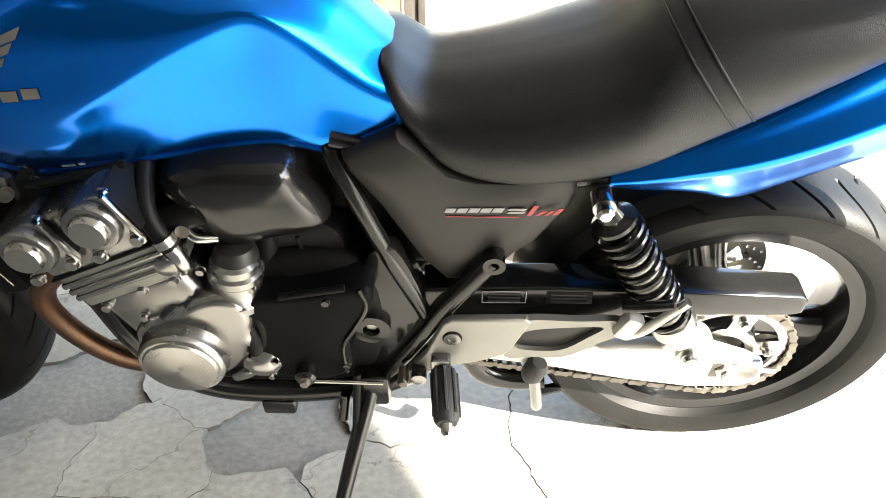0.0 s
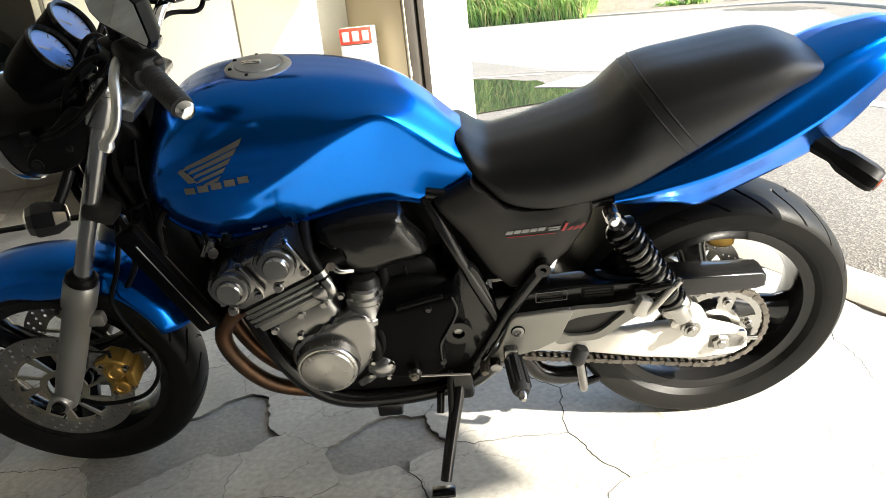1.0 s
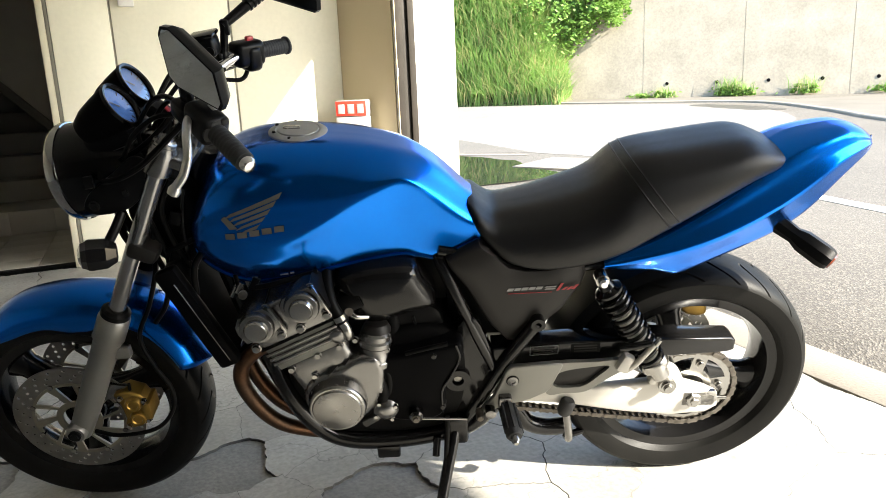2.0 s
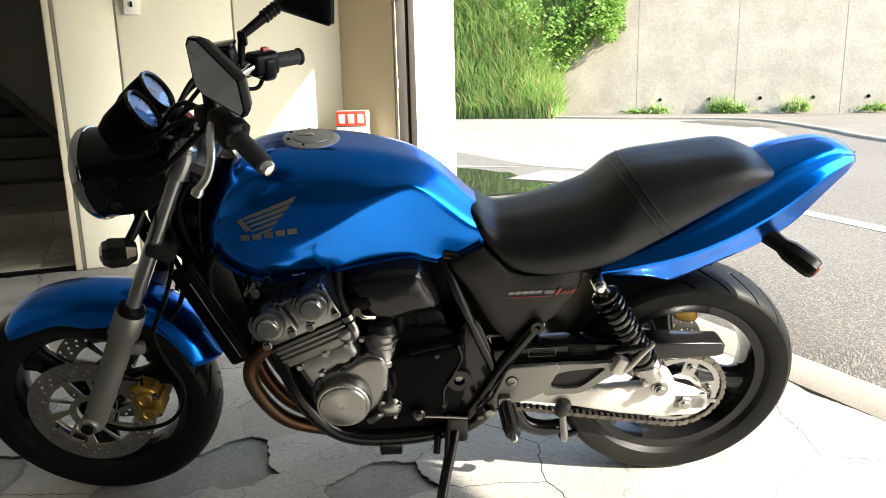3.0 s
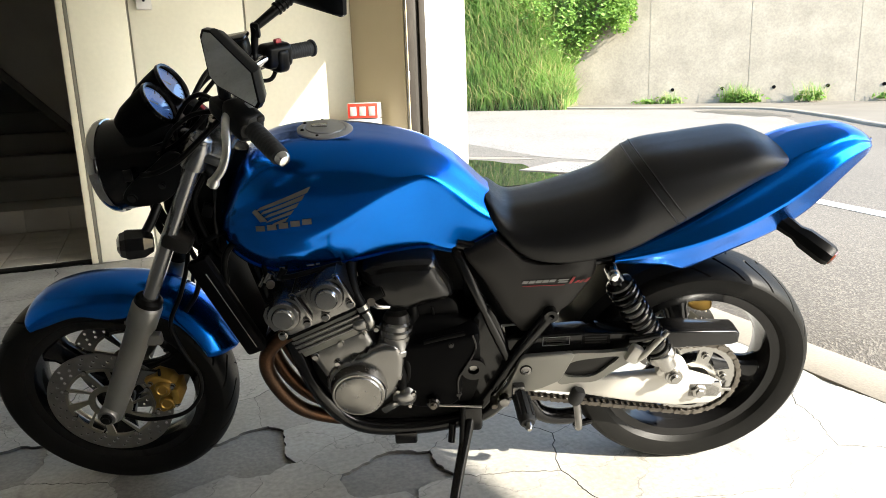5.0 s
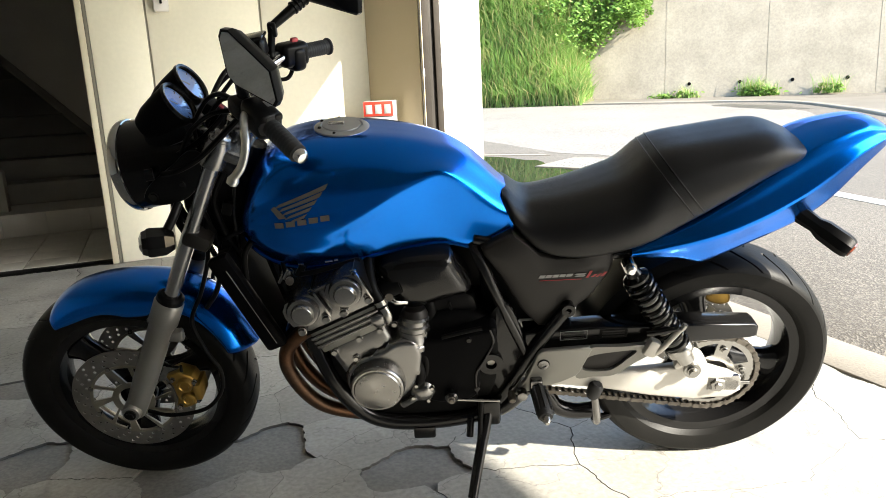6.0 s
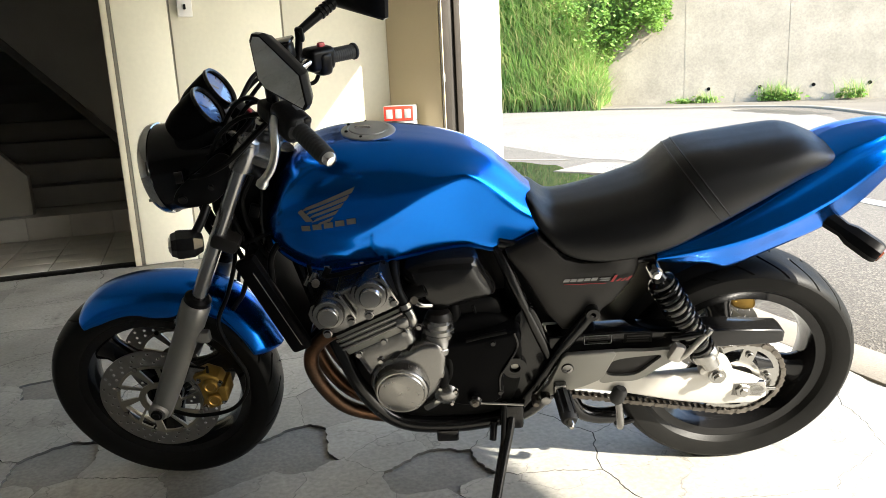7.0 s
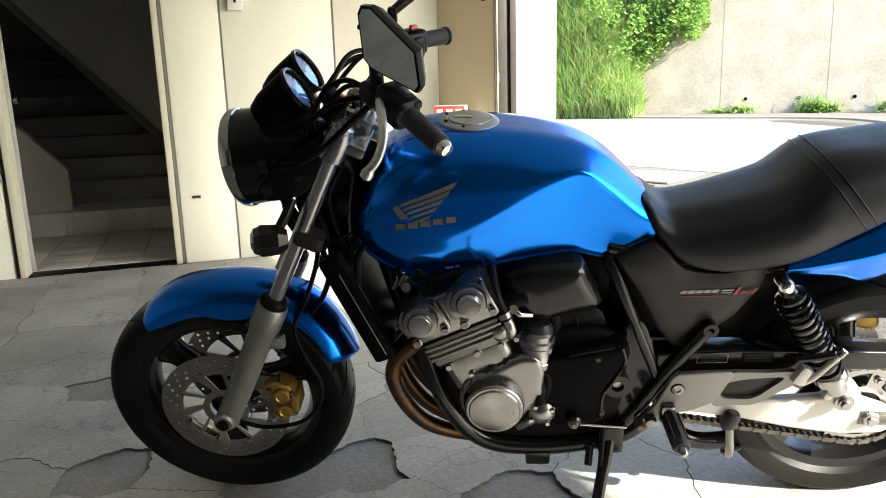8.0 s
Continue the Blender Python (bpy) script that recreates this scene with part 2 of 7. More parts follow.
def spline(pts, n):
    """n places along a smooth curve through pts."""
    p = [Vector(q) for q in pts]
    if len(p) == 2:
        return [p[0].lerp(p[1], i / (n - 1)) for i in range(n)]
    out = []
    for i in range(n):
        s = i / (n - 1) * (len(p) - 1)
        k = min(int(s), len(p) - 2)
        f = s - k
        a = p[k - 1] if k > 0 else 2 * p[0] - p[1]
        b, c = p[k], p[k + 1]
        d = p[k + 2] if k + 2 < len(p) else 2 * p[-1] - p[-2]
        out.append(0.5 * (2 * b + (c - a) * f + (2 * a - 5 * b + 4 * c - d) * f * f + (3 * b - a - 3 * c + d) * f ** 3))
    return out


def skin(rings, closed=True, caps=True, bm=None):
    """A surface over rings of places of equal number."""
    bm = bm or bmesh.new()
    vs = [[bm.verts.new(p) for p in r] for r in rings]
    n = len(vs[0])
    for a, b in zip(vs, vs[1:]):
        for i in range(n if closed else n - 1):
            j = (i + 1) % n
            bm.faces.new((a[i], a[j], b[j], b[i]))
    if caps and closed:
        bm.faces.new(vs[0])
        bm.faces.new(vs[-1])
    return bm


def tube(pts, r, seg=12, steps=0, r2=None, bm=None, flat=1.0):
    """A round rod bent along pts; r2: its radius at the far end."""
    p = spline(pts, steps or max(2, 6 * (len(pts) - 1) + 1)) if len(pts) > 2 else [Vector(q) for q in pts]
    rings, side = [], None
    for i, q in enumerate(p):
        d = (p[min(i + 1, len(p) - 1)] - p[max(i - 1, 0)]).normalized()
        if side is None:
            side = d.orthogonal().normalized()
        side = (side - d * side.dot(d)).normalized()
        up = d.cross(side)
        f = i / (len(p) - 1)
        k = r + ((r2 if r2 is not None else r) - r) * f
        rings.append([q + (side * math.cos(a) + up * math.sin(a) * flat) * k for a in (2 * math.pi * j / seg for j in range(seg))])
    return skin(rings, True, True, bm)


def turned(profile, axis=(0, 1, 0), at=(0, 0, 0), seg=48, bm=None, closed=False):
    """A turned body: profile of (distance along the axis, radius)."""
    d = Vector(axis).normalized()
    s = d.orthogonal().normalized()
    u = d.cross(s)
    rings = []
    for h, r in profile:
        rings.append([Vector(at) + d * h + (s * math.cos(a) + u * math.sin(a)) * max(r, 1e-4) for a in (2 * math.pi * j / seg for j in range(seg))])
    if closed:
        rings.append(rings[0])
        b = skin(rings, True, False, bm)
        bmesh.ops.remove_doubles(b, verts=b.verts, dist=1e-6)
        return b
    return skin(rings, True, True, bm)


def rod(p0, p1, r, r2=None, seg=16, bm=None):
    return tube([p0, p1], r, seg, r2=r2, bm=bm)


def box(size, at=(0, 0, 0), bevel=0.004, turn=None, bm=None, seg=2):
    b = bmesh.new()
    bmesh.ops.create_cube(b, size=1)
    bmesh.ops.scale(b, vec=size, verts=b.verts)
    if bevel:
        bmesh.ops.bevel(b, geom=b.edges[:], offset=min(bevel, 0.45 * min(size)), segments=seg, affect="EDGES", profile=0.5)
    m = Matrix.Translation(at)
    if turn is not None:
        m = m @ turn.to_4x4()
    bmesh.ops.transform(b, matrix=m, verts=b.verts)
    return merge(bm, b)


def merge(bm, other):
    if bm is None:
        return other
    me = bpy.data.meshes.new("scratch")
    other.to_mesh(me)
    other.free()
    bm.from_mesh(me)
    bpy.data.meshes.remove(me)
    return bm


def plate(outline, y0, y1, bevel=0.004, bm=None, dome=0.0, seg=2):
    """An outline in (x, z), given thickness from y0 to y1, with rounded edges."""
    b = bmesh.new()
    vs = [b.verts.new((x, y0, z)) for x, z in outline]
    f = b.faces.new(vs)
    r = bmesh.ops.extrude_face_region(b, geom=[f])
    for v in r["geom"]:
        if isinstance(v, bmesh.types.BMVert):
            v.co.y = y1
    if bevel:
        edges = [e for e in b.edges if abs(e.verts[0].co.y - e.verts[1].co.y) < 1e-6]
        bmesh.ops.bevel(b, geom=edges, offset=bevel, segments=seg, affect="EDGES", profile=0.5)
    return merge(bm, b)


def smooth_loop(pts, n):
    """A closed smooth outline through pts, with n corners."""
    q = [Vector((x, 0, z)) for x, z in pts]
    q = q[-2:] + q + q[:3]
    s = spline(q, 40 * (len(q) - 1) + 1)
    s = s[80:80 + 40 * len(pts)]
    return [(s[int(i * len(s) / n)].x, s[int(i * len(s) / n)].z) for i in range(n)]


def ring_loop(cx, cz, r, n, a0=0.0):
    return [(cx + r * math.cos(a0 + 2 * math.pi * i / n), cz + r * math.sin(a0 + 2 * math.pi * i / n)) for i in range(n)]


def holed(loops, y0, y1):
    """A flat plate in the xz plane whose first loop is its rim and whose other loops are holes."""
    b = bmesh.new()
    edges, rims = [], []
    for lp in loops:
        vs = [b.verts.new((x, y0, z)) for x, z in lp]
        edges += [b.edges.new((vs[i], vs[(i + 1) % len(vs)])) for i in range(len(vs))]
        rims.append(vs)
    bmesh.ops.triangle_fill(b, use_beauty=True, use_dissolve=False, edges=edges, normal=(0, 1, 0))
    top = {}
    for v in b.verts[:]:
        top[v] = b.verts.new((v.co.x, y1, v.co.z))
    for f in b.faces[:]:
        b.faces.new([top[v] for v in reversed(f.verts)])
    for vs in rims:
        for i in range(len(vs)):
            p, q = vs[i], vs[(i + 1) % len(vs)]
            b.faces.new((p, q, top[q], top[p]))
    return b


def sheet(pts, bm=None):
    b = bm or bmesh.new()
    b.faces.new([b.verts.new(p) for p in pts])
    return b


def pieces(name, bm, material, parent, label=""):
    """Each loose piece of a bmesh as a part of its own."""
    me = bpy.data.meshes.new("scratch")
    seen = set()
    bm.verts.ensure_lookup_table()
    groups = []
    for v in bm.verts:
        if v in seen:
            continue
        stack, grp = [v], []
        seen.add(v)
        while stack:
            q = stack.pop()
            grp.append(q)
            for e in q.link_edges:
                o = e.other_vert(q)
                if o not in seen:
                    seen.add(o)
                    stack.append(o)
        groups.append(grp)
    for grp in groups:
        b = bmesh.new()
        new_v = {v: b.verts.new(v.co) for v in grp}
        for f in {f for v in grp for f in v.link_faces}:
            b.faces.new([new_v[v] for v in f.verts])
        part(name, b, material, parent, label)
    bm.free()
    bpy.data.meshes.remove(me)


def bolt(at, axis, r=0.007, h=0.006, bm=None):
    return turned([(0, r * 1.25), (h * 0.3, r * 1.25), (h * 0.35, r), (h, r * 0.9)], axis, at, 6 if r < 0.006 else 12, bm)


# ---- the garage ----
GM = Matrix.Rotation(radians(TURN_GARAGE), 4, "Z")
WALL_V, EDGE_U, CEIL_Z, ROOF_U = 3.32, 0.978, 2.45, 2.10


def built(name, bm, material, label, category, parent=None):
    """A piece of the setting, laid out in the garage's axes."""
    ob = finish(name, bm, material, parent)
    if parent is None:
        ob.matrix_world = GM
        tagged(ob, label, category, kind="structure")
    return ob


def block(u0, u1, v0, v1, z0, z1, bevel=0.003, bm=None):
    return box((u1 - u0, v1 - v0, z1 - z0), ((u0 + u1) / 2, (v0 + v1) / 2, (z0 + z1) / 2), bevel, bm=bm)


floor = built("floor", block(-4.6, EDGE_U, -7.0, WALL_V, -0.12, -0.0085, 0.002), MORTAR, "bare grey mortar under a broken slab floor", "floor")
built("pavement_edge", block(EDGE_U - 0.22, EDGE_U + 0.004, -7.0, 3.6, -0.115, 0.002, 0.006), APRON, "pale concrete strip along the edge of the floor", "pavement")
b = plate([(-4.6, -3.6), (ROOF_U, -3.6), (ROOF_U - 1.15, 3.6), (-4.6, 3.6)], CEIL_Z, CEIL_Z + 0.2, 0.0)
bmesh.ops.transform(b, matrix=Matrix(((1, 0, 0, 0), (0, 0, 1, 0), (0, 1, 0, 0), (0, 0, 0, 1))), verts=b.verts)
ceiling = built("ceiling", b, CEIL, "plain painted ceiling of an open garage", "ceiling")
# darkened plaster for the unseen south wall, so that it bounces little light
SHADEWALL = mat("shade_wall_dark", (0.17, 0.162, 0.15), 0.85, 0, (0.14, 0.133, 0.122), 2, 0.7, 0.25, 50)
built("wall_west", block(-4.75, -4.6, -3.05, 3.45, -0.1, CEIL_Z), PLASTER, "plain plastered side wall of the garage", "wall")

# unseen wall added to block sun; its end sets where the floor is lit
built("wall_south", block(-4.6, 0.82, -3.05, -2.90, -0.1, CEIL_Z), SHADEWALL, "unseen wall added behind the camera to shape the sunlit floor", "wall")

# added wall, out of view behind the camera, that hides the low sky
screen_wall = finish("wall_yard", box((34.0, 0.2, 2.9), (10.0, -11.0, 1.4), 0.0), PLASTER)
tagged(screen_wall, "plain unseen wall added behind the camera to screen off low sky", "wall", kind="structure")

# panelled wall with a doorway
DOOR_L, DOOR_R = -2.42, -1.61
bm = block(-4.6, DOOR_L - 0.06, WALL_V + 0.012, WALL_V + 0.13, -0.1, CEIL_Z, 0)
block(DOOR_L - 0.06, DOOR_R + 0.07, WALL_V + 0.012, WALL_V + 0.13, 2.12, CEIL_Z, 0, bm)
block(DOOR_R + 0.07, 0.40, WALL_V + 0.012, WALL_V + 0.13, -0.1, CEIL_Z, 0, bm)
wall_north = built("wall_north", bm, JOINT, "cream painted panel wall with narrow vertical joints", "wall")
for a, b in ((-4.55, -3.9), (-3.888, -3.2), (-3.188, DOOR_L - 0.065), (DOOR_R + 0.058, -1.243), (-1.231, -0.581), (-0.569, 0.097)):
    part("panel", block(a, b, WALL_V, WALL_V + 0.0115, 0.0, CEIL_Z - 0.002, 0.003), CREAM, wall_north)
part("panel", block(DOOR_L - 0.06, DOOR_R + 0.07, WALL_V, WALL_V + 0.0115, 2.125, CEIL_Z - 0.002, 0.003), CREAM, wall_north)

frame_mat = mat("cream_door_frame", (0.62, 0.58, 0.44), 0.5, 0, (0.54, 0.5, 0.38), 3, 0.6)
bm = block(DOOR_R, DOOR_R + 0.035, WALL_V - 0.012, WALL_V + 0.14, 0.0, 2.12, 0.004)
block(DOOR_L - 0.035, DOOR_L, WALL_V - 0.012, WALL_V + 0.14, 0.0, 2.12, 0.004, bm)
block(DOOR_L, DOOR_R, WALL_V - 0.012, WALL_V + 0.14, 2.085, 2.12, 0.004, bm)
door_1 = built("door_1", bm, frame_mat, "cream steel door frame round an open doorway", "door frame")
# grey strip put in for the shade along the door frame
bm = block(DOOR_R + 0.036, DOOR_R + 0.055, WALL_V - 0.004, WALL_V + 0.03, 0.0, 2.12, 0.003)
part("reveal", bm, mat("reveal_shadow_grey", (0.17, 0.16, 0.125), 0.7, 0, (0.13, 0.122, 0.095), 3, 0.6), door_1, "grey strip standing for shade beside the frame")
leaf = thing("door_leaf", GM @ pose(DOOR_L + 0.004, WALL_V + 0.12, 0.006, 0, 0, 104), "white painted steel door leaf standing open into the stairwell", "door")
# white door paint, greyed for the shade that the leaf stands in
part("panel", box((0.80, 0.038, 2.06), (0.40, 0.0, 1.035), 0.004), mat("shaded_door_white", (0.30, 0.29, 0.25), 0.55, 0, (0.34, 0.325, 0.28), 2, 0.6, 0.08, 40, grime=0.06), leaf)
for y in (-0.02, 0.02):
    k = part("knob", turned([(0, 0.026), (0.006, 0.026), (0.008, 0.011), (0.03, 0.011), (0.036, 0.026), (0.055, 0.027), (0.062, 0.014)], (0, 1 if y > 0 else -1, 0), (0.735, y, 1.0), 24), BRIGHT, leaf, "steel round knob")
    part("lock", turned([(0, 0.016), (0.004, 0.016), (0.006, 0.011)], (0, 1 if y > 0 else -1, 0), (0.735, y, 1.1), 16), BRIGHT, leaf, "steel lock cylinder")

# small switch box on the panel joint
sw = thing("switch_box", GM @ pose(-1.145, WALL_V, 1.53), "small grey switch box on the cream wall", "switch box")
part("case", box((0.085, 0.05, 0.11), (0, -0.025, 0), 0.006), WALLWHITE, sw)
part("lever", box((0.014, 0.02, 0.03), (0.0, -0.055, 0.0), 0.004), PLASTIC, sw, "dark toggle")
stop = thing("door_catch", GM @ pose(-1.46, WALL_V, 0.40), "small metal catch screwed to the cream wall", "door catch")
part("plate", box((0.05, 0.006, 0.018), (0, -0.003, 0), 0.002), BRIGHT, stop)
part("pin", rod((0.008, -0.004, 0), (0.008, -0.02, 0), 0.004), BRIGHT, stop)

# side wall ending in a pier at the opening
b = plate([(0.102, 3.60), (0.102, 3.332), (0.304, 2.872), (0.304, 2.840), (0.688, 2.826), (0.688, 3.60)], -0.1, CEIL_Z, 0.0)
bmesh.ops.transform(b, matrix=Matrix(((1, 0, 0, 0), (0, 0, 1, 0), (0, 1, 0, 0), (0, 0, 0, 1))), verts=b.verts)
wall_east = built("wall_east", b, WALLWHITE, "white painted pier wall beside the open front", "wall")
b = plate([(0.101, 3.316), (0.301, 2.862), (0.295, 2.859), (0.094, 3.316)], 0.0, CEIL_Z - 0.003, 0.0)
bmesh.ops.transform(b, matrix=Matrix(((1, 0, 0, 0), (0, 0, 1, 0), (0, 1, 0, 0), (0, 0, 0, 1))), verts=b.verts)
part("facing", b, BEIGE, wall_east, "beige painted inner face")
post = thing("steel_post", GM @ pose(0.300, 2.838, 0), "dark brown steel shutter guide post with weathered paint", "post")
part("channel", plate([(0.0, 0.0), (0.0, 2.44), (0.040, 2.44), (0.040, 0.0)], -0.035, 0.0, 0.003), STEEL, post)
part("web", box((0.034, 0.022, 2.44), (0.0575, -0.011, 1.22), 0.003), mat("grey_guide_steel", (0.04, 0.036, 0.031), 0.6, 0, (0.025, 0.022, 0.019), 6, 0.7, spec=0.2), post)
part("flange", box((0.040, 0.042, 2.44), (0.095, -0.021, 1.22), 0.003), STEEL, post)
part("bead", rod((-0.003, -0.03, 0.0), (-0.003, -0.03, 2.44), 0.004), BEIGE, post)
for z in (0.62, 1.05):
    part("bracket", box((0.012, 0.012, 0.05), (-0.004, -0.038, z), 0.003), WHITE, post)

# stand-up notice box, red band over white
stand = thing("notice_stand", GM @ pose(0.062, 2.985, 0, 0, 0, -28), "white upright notice box with a red band of worn white characters", "sign")
part("body", box((0.19, 0.14, 0.80), (0, 0, 0.40), 0.006), WHITE, stand)
part("top", box((0.19, 0.14, 0.095), (0, 0, 0.8485), 0.006), WHITE, stand)
head = part("band", box((0.184, 0.004, 0.088), (0, -0.0725, 0.8485), 0.001), SIGNRED, stand, "red band")
for x in (-0.058, 0.0, 0.058):
    part("bar", box((0.040, 0.003, 0.056), (x, -0.0755, 0.846), 0.001), WHITE, head, "white bar where a character stands")

# ---- stairwell behind the doorway ----
bm = block(-3.9, -1.25, 3.46, 7.5, -0.1, -0.006, 0)
stair_floor = built("stair_floor", bm, JOINT, "grout bed of the tiled stairwell floor", "floor")
for name, u0, u1, v0, v1 in (("wall_stairwell_west", -4.0, -3.9, 3.46, 7.6), ("wall_stairwell_east", -1.25, -1.15, 3.46, 7.6), ("wall_stairwell_north", -3.9, -1.25, 7.5, 7.6)):
    built(name, block(u0, u1, v0, v1, -0.1, CEIL_Z, 0), PLASTER, "grey plastered wall of an unlit stairwell", "wall")
built("ceiling_stairwell", block(-4.0, -1.15, 3.605, 7.6, CEIL_Z, CEIL_Z + 0.1, 0), CEIL, "plain ceiling of the stairwell", "ceiling")
STAIRDIM = mat("worn_stair_concrete", (0.34, 0.325, 0.29), 0.85, 0, (0.27, 0.258, 0.23), 3, 0.7, 0.2, 40)
flight = thing("staircase", GM, "tiled concrete stairs climbing along the stairwell", "stairs")
part("landing", block(-3.9, -1.25, 4.70, 7.5, 0.0, 0.175, 0.004), PLASTER, flight)
for i in range(8):
    part("step", block(-3.89, -1.26, 5.26 + 0.27 * i, 7.49, 0.176 + 0.172 * i, 0.176 + 0.172 * (i + 1) - 0.001, 0.006), STAIRDIM, flight)
b = plate([(-2.39, 0.176), (-2.39, 0.48), (-2.73, 0.86), (-3.40, 1.62), (-3.88, 1.62), (-3.88, 0.176)], 4.85, 4.97, 0.006)
part("string_wall", b, mat("stair_wall_paint", (0.40, 0.37, 0.31), 0.8, 0, (0.34, 0.31, 0.26), 3, 0.6), flight, "pale sloping side wall")
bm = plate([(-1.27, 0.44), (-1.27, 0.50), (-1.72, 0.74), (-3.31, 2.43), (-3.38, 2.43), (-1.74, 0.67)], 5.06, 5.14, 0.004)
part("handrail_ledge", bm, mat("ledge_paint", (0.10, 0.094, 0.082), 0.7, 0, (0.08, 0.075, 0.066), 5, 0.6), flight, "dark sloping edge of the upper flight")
bm = plate([(-1.27, 0.50), (-1.27, 2.44), (-3.31, 2.44), (-3.31, 2.432), (-1.72, 0.74)], 5.10, 5.16, 0.0)
part("soffit_wall", bm, STAIRDIM, flight, "plastered side of the upper flight")

# ---- outside ----
def ground_z(x, y):
    u = x * CU + y * SU
    s = min(1.0, max(0.0, (u - 1.0) / 1.2))
    return -0.02 + s * s * (3 - 2 * s) * (0.005 + 0.0169 * min(max(y, 0.0), 20.0))


lines_x = [-600, -200, -80, -30, -15] + [-8 + 0.4 * i for i in range(66)] + [22, 40, 90, 250, 600]
lines_y = [-600, -200, -80, -30, -12] + [-6 + 0.4 * i for i in range(72)] + [28, 45, 90, 250, 600]
bm = bmesh.new()
gv = [[bm.verts.new((x, y, ground_z(x, y))) for x in lines_x] for y in lines_y]
for r0, r1 in zip(gv, gv[1:]):
    for i in range(len(lines_x) - 1):
        bm.faces.new((r0[i], r0[i + 1], r1[i + 1], r1[i]))
for v in bm.verts:
    u, w = v.co.x * CU + v.co.y * SU, -v.co.x * SU + v.co.y * CU
    if u < 0.95 and -7.5 < w < 7.5:
        v.co.z = -0.2
ground = tagged(finish("ground", bm, ASPHALT), "sunlit coarse grey asphalt yard rising gently to a wall", "ground", kind="structure")


def on_ground(pts, h, name, material, label, category, kind="structure", thick=0.0):
    b = bmesh.new()
    vs = [b.verts.new((x, y, ground_z(x, y) + h)) for x, y in pts]
    f = b.faces.new(vs)
    if thick:
        r = bmesh.ops.extrude_face_region(b, geom=[f])
        for v in r["geom"]:
            if isinstance(v, bmesh.types.BMVert):
                v.co.z -= thick
    ob = finish(name, b, material)
    return tagged(ob, label, category, kind=kind)


def wobble(pts, amp, n=8, seed=0):
    out = []
    for (x0, y0), (x1, y1) in zip(pts, pts[1:] + pts[:1]):
        for i in range(n):
            f = i / n
            x, y = x0 + (x1 - x0) * f, y0 + (y1 - y0) * f
            k = noise.noise_vector(Vector((x * 2.3 + seed, y * 2.3, seed)))
            out.append((x + k.x * amp, y + k.y * amp))
    return out


puddle = on_ground(wobble([(-1.0, 7.3), (-0.15, 6.72), (0.42, 6.2), (0.36, 5.72), (0.74, 5.1), (0.45, 4.86), (-0.1, 4.8), (-0.9, 5.0)], 0.10, 10), 0.012, "water", WATER, "shallow dark puddle mirroring the grass bank", "puddle", thick=0.008)
wet = mat("damp_asphalt", (0.05, 0.048, 0.042), 0.45, 0, (0.075, 0.07, 0.06), 1.2, 0.7, 0.6, 75, grime=0.4)
on_ground(wobble([(5.0, 14.1), (5.6, 13.8), (6.1, 12.8), (6.1, 11.6), (5.6, 11.7), (5.3, 12.9)], 0.2, 8, 3), 0.006, "damp_patch", wet, "damp dark patch drying on the asphalt", "wet patch", thick=0.004)
on_ground(wobble([(1.97, 4.25), (2.10, 4.29), (4.4, -3.9), (4.27, -3.94)], 0.006, 24), 0.005, "road_line", LINE, "worn white painted line on the asphalt", "road marking", thick=0.003)
on_ground(wobble([(-1.4, 7.55), (0.55, 6.75), (0.62, 6.62), (-1.4, 7.38)], 0.03, 6, 2), 0.006, "gutter", APRON, "pale concrete gutter strip beside the puddle", "gutter", thick=0.003)

on_ground(wobble([(-5.0, 8.6), (0.62, 6.85), (1.7, 5.9), (2.7, 6.2), (4.2, 7.6), (5.5, 10.2), (6.0, 12.4), (5.4, 14.2), (3.5, 15.6), (0.3, 17.4), (-7.0, 20.4)], 0.16, 9, 7), 0.004, "road_surface", YARD, "worn asphalt farther across the yard, paled to stand for grazing glare", "road", thick=0.003)
gc, gang = Vector((0.875, 5.77, 0)), math.atan2(6.39 - 5.71, 0.94 - 0.40)
grate = thing("drain_grate", Matrix.Translation((gc.x, gc.y, ground_z(gc.x, gc.y) + 0.014)) @ Matrix.Rotation(gang - math.pi / 2, 4, "Z"), "pale drain cover with rows of holes set in concrete", "drain cover")
loops = [[(-0.30, -0.36), (0.30, -0.36), (0.30, 0.36), (-0.30, 0.36)]]
for i in range(9):
    for j in range(11):
        loops.append(ring_loop(-0.24 + 0.06 * i, -0.30 + 0.06 * j, 0.019, 8))
b = holed(loops, -0.012, 0.0)
bmesh.ops.rotate(b, cent=(0, 0, 0), matrix=Matrix.Rotation(radians(90), 3, "X"), verts=b.verts)
part("cover", b, GRATE, grate, sharp=30)
b = box((0.76, 0.07, 0.02), (0, -0.40, -0.008), 0.004)
box((0.76, 0.07, 0.02), (0, 0.40, -0.008), 0.004, bm=b)
box((0.07, 0.73, 0.02), (-0.345, 0, -0.008), 0.004, bm=b)
box((0.07, 0.73, 0.02), (0.345, 0, -0.008), 0.004, bm=b)
part("surround", b, APRON, grate, "pale concrete surround")

# retaining wall of concrete bays with weep holes
WA, WD = Vector((7.52, 16.26, 0)), Vector((0.9394, -0.3429, 0))
WN = Vector((-0.3429, -0.9394, 0))
WB = WA - WD * 0.21
WM = Matrix(((WD.x, -WN.x, 0, WB.x), (WD.y, -WN.y, 0, WB.y), (0, 0, 1, 0.2), (0, 0, 0, 1)))
BAY = 2.36
rw = finish("wall_retaining", box((40, 0.30, 6.0), (0, 0.19, 2.95), 0.0), mat("pale_wall_joint", (0.46, 0.42, 0.34), 0.9))
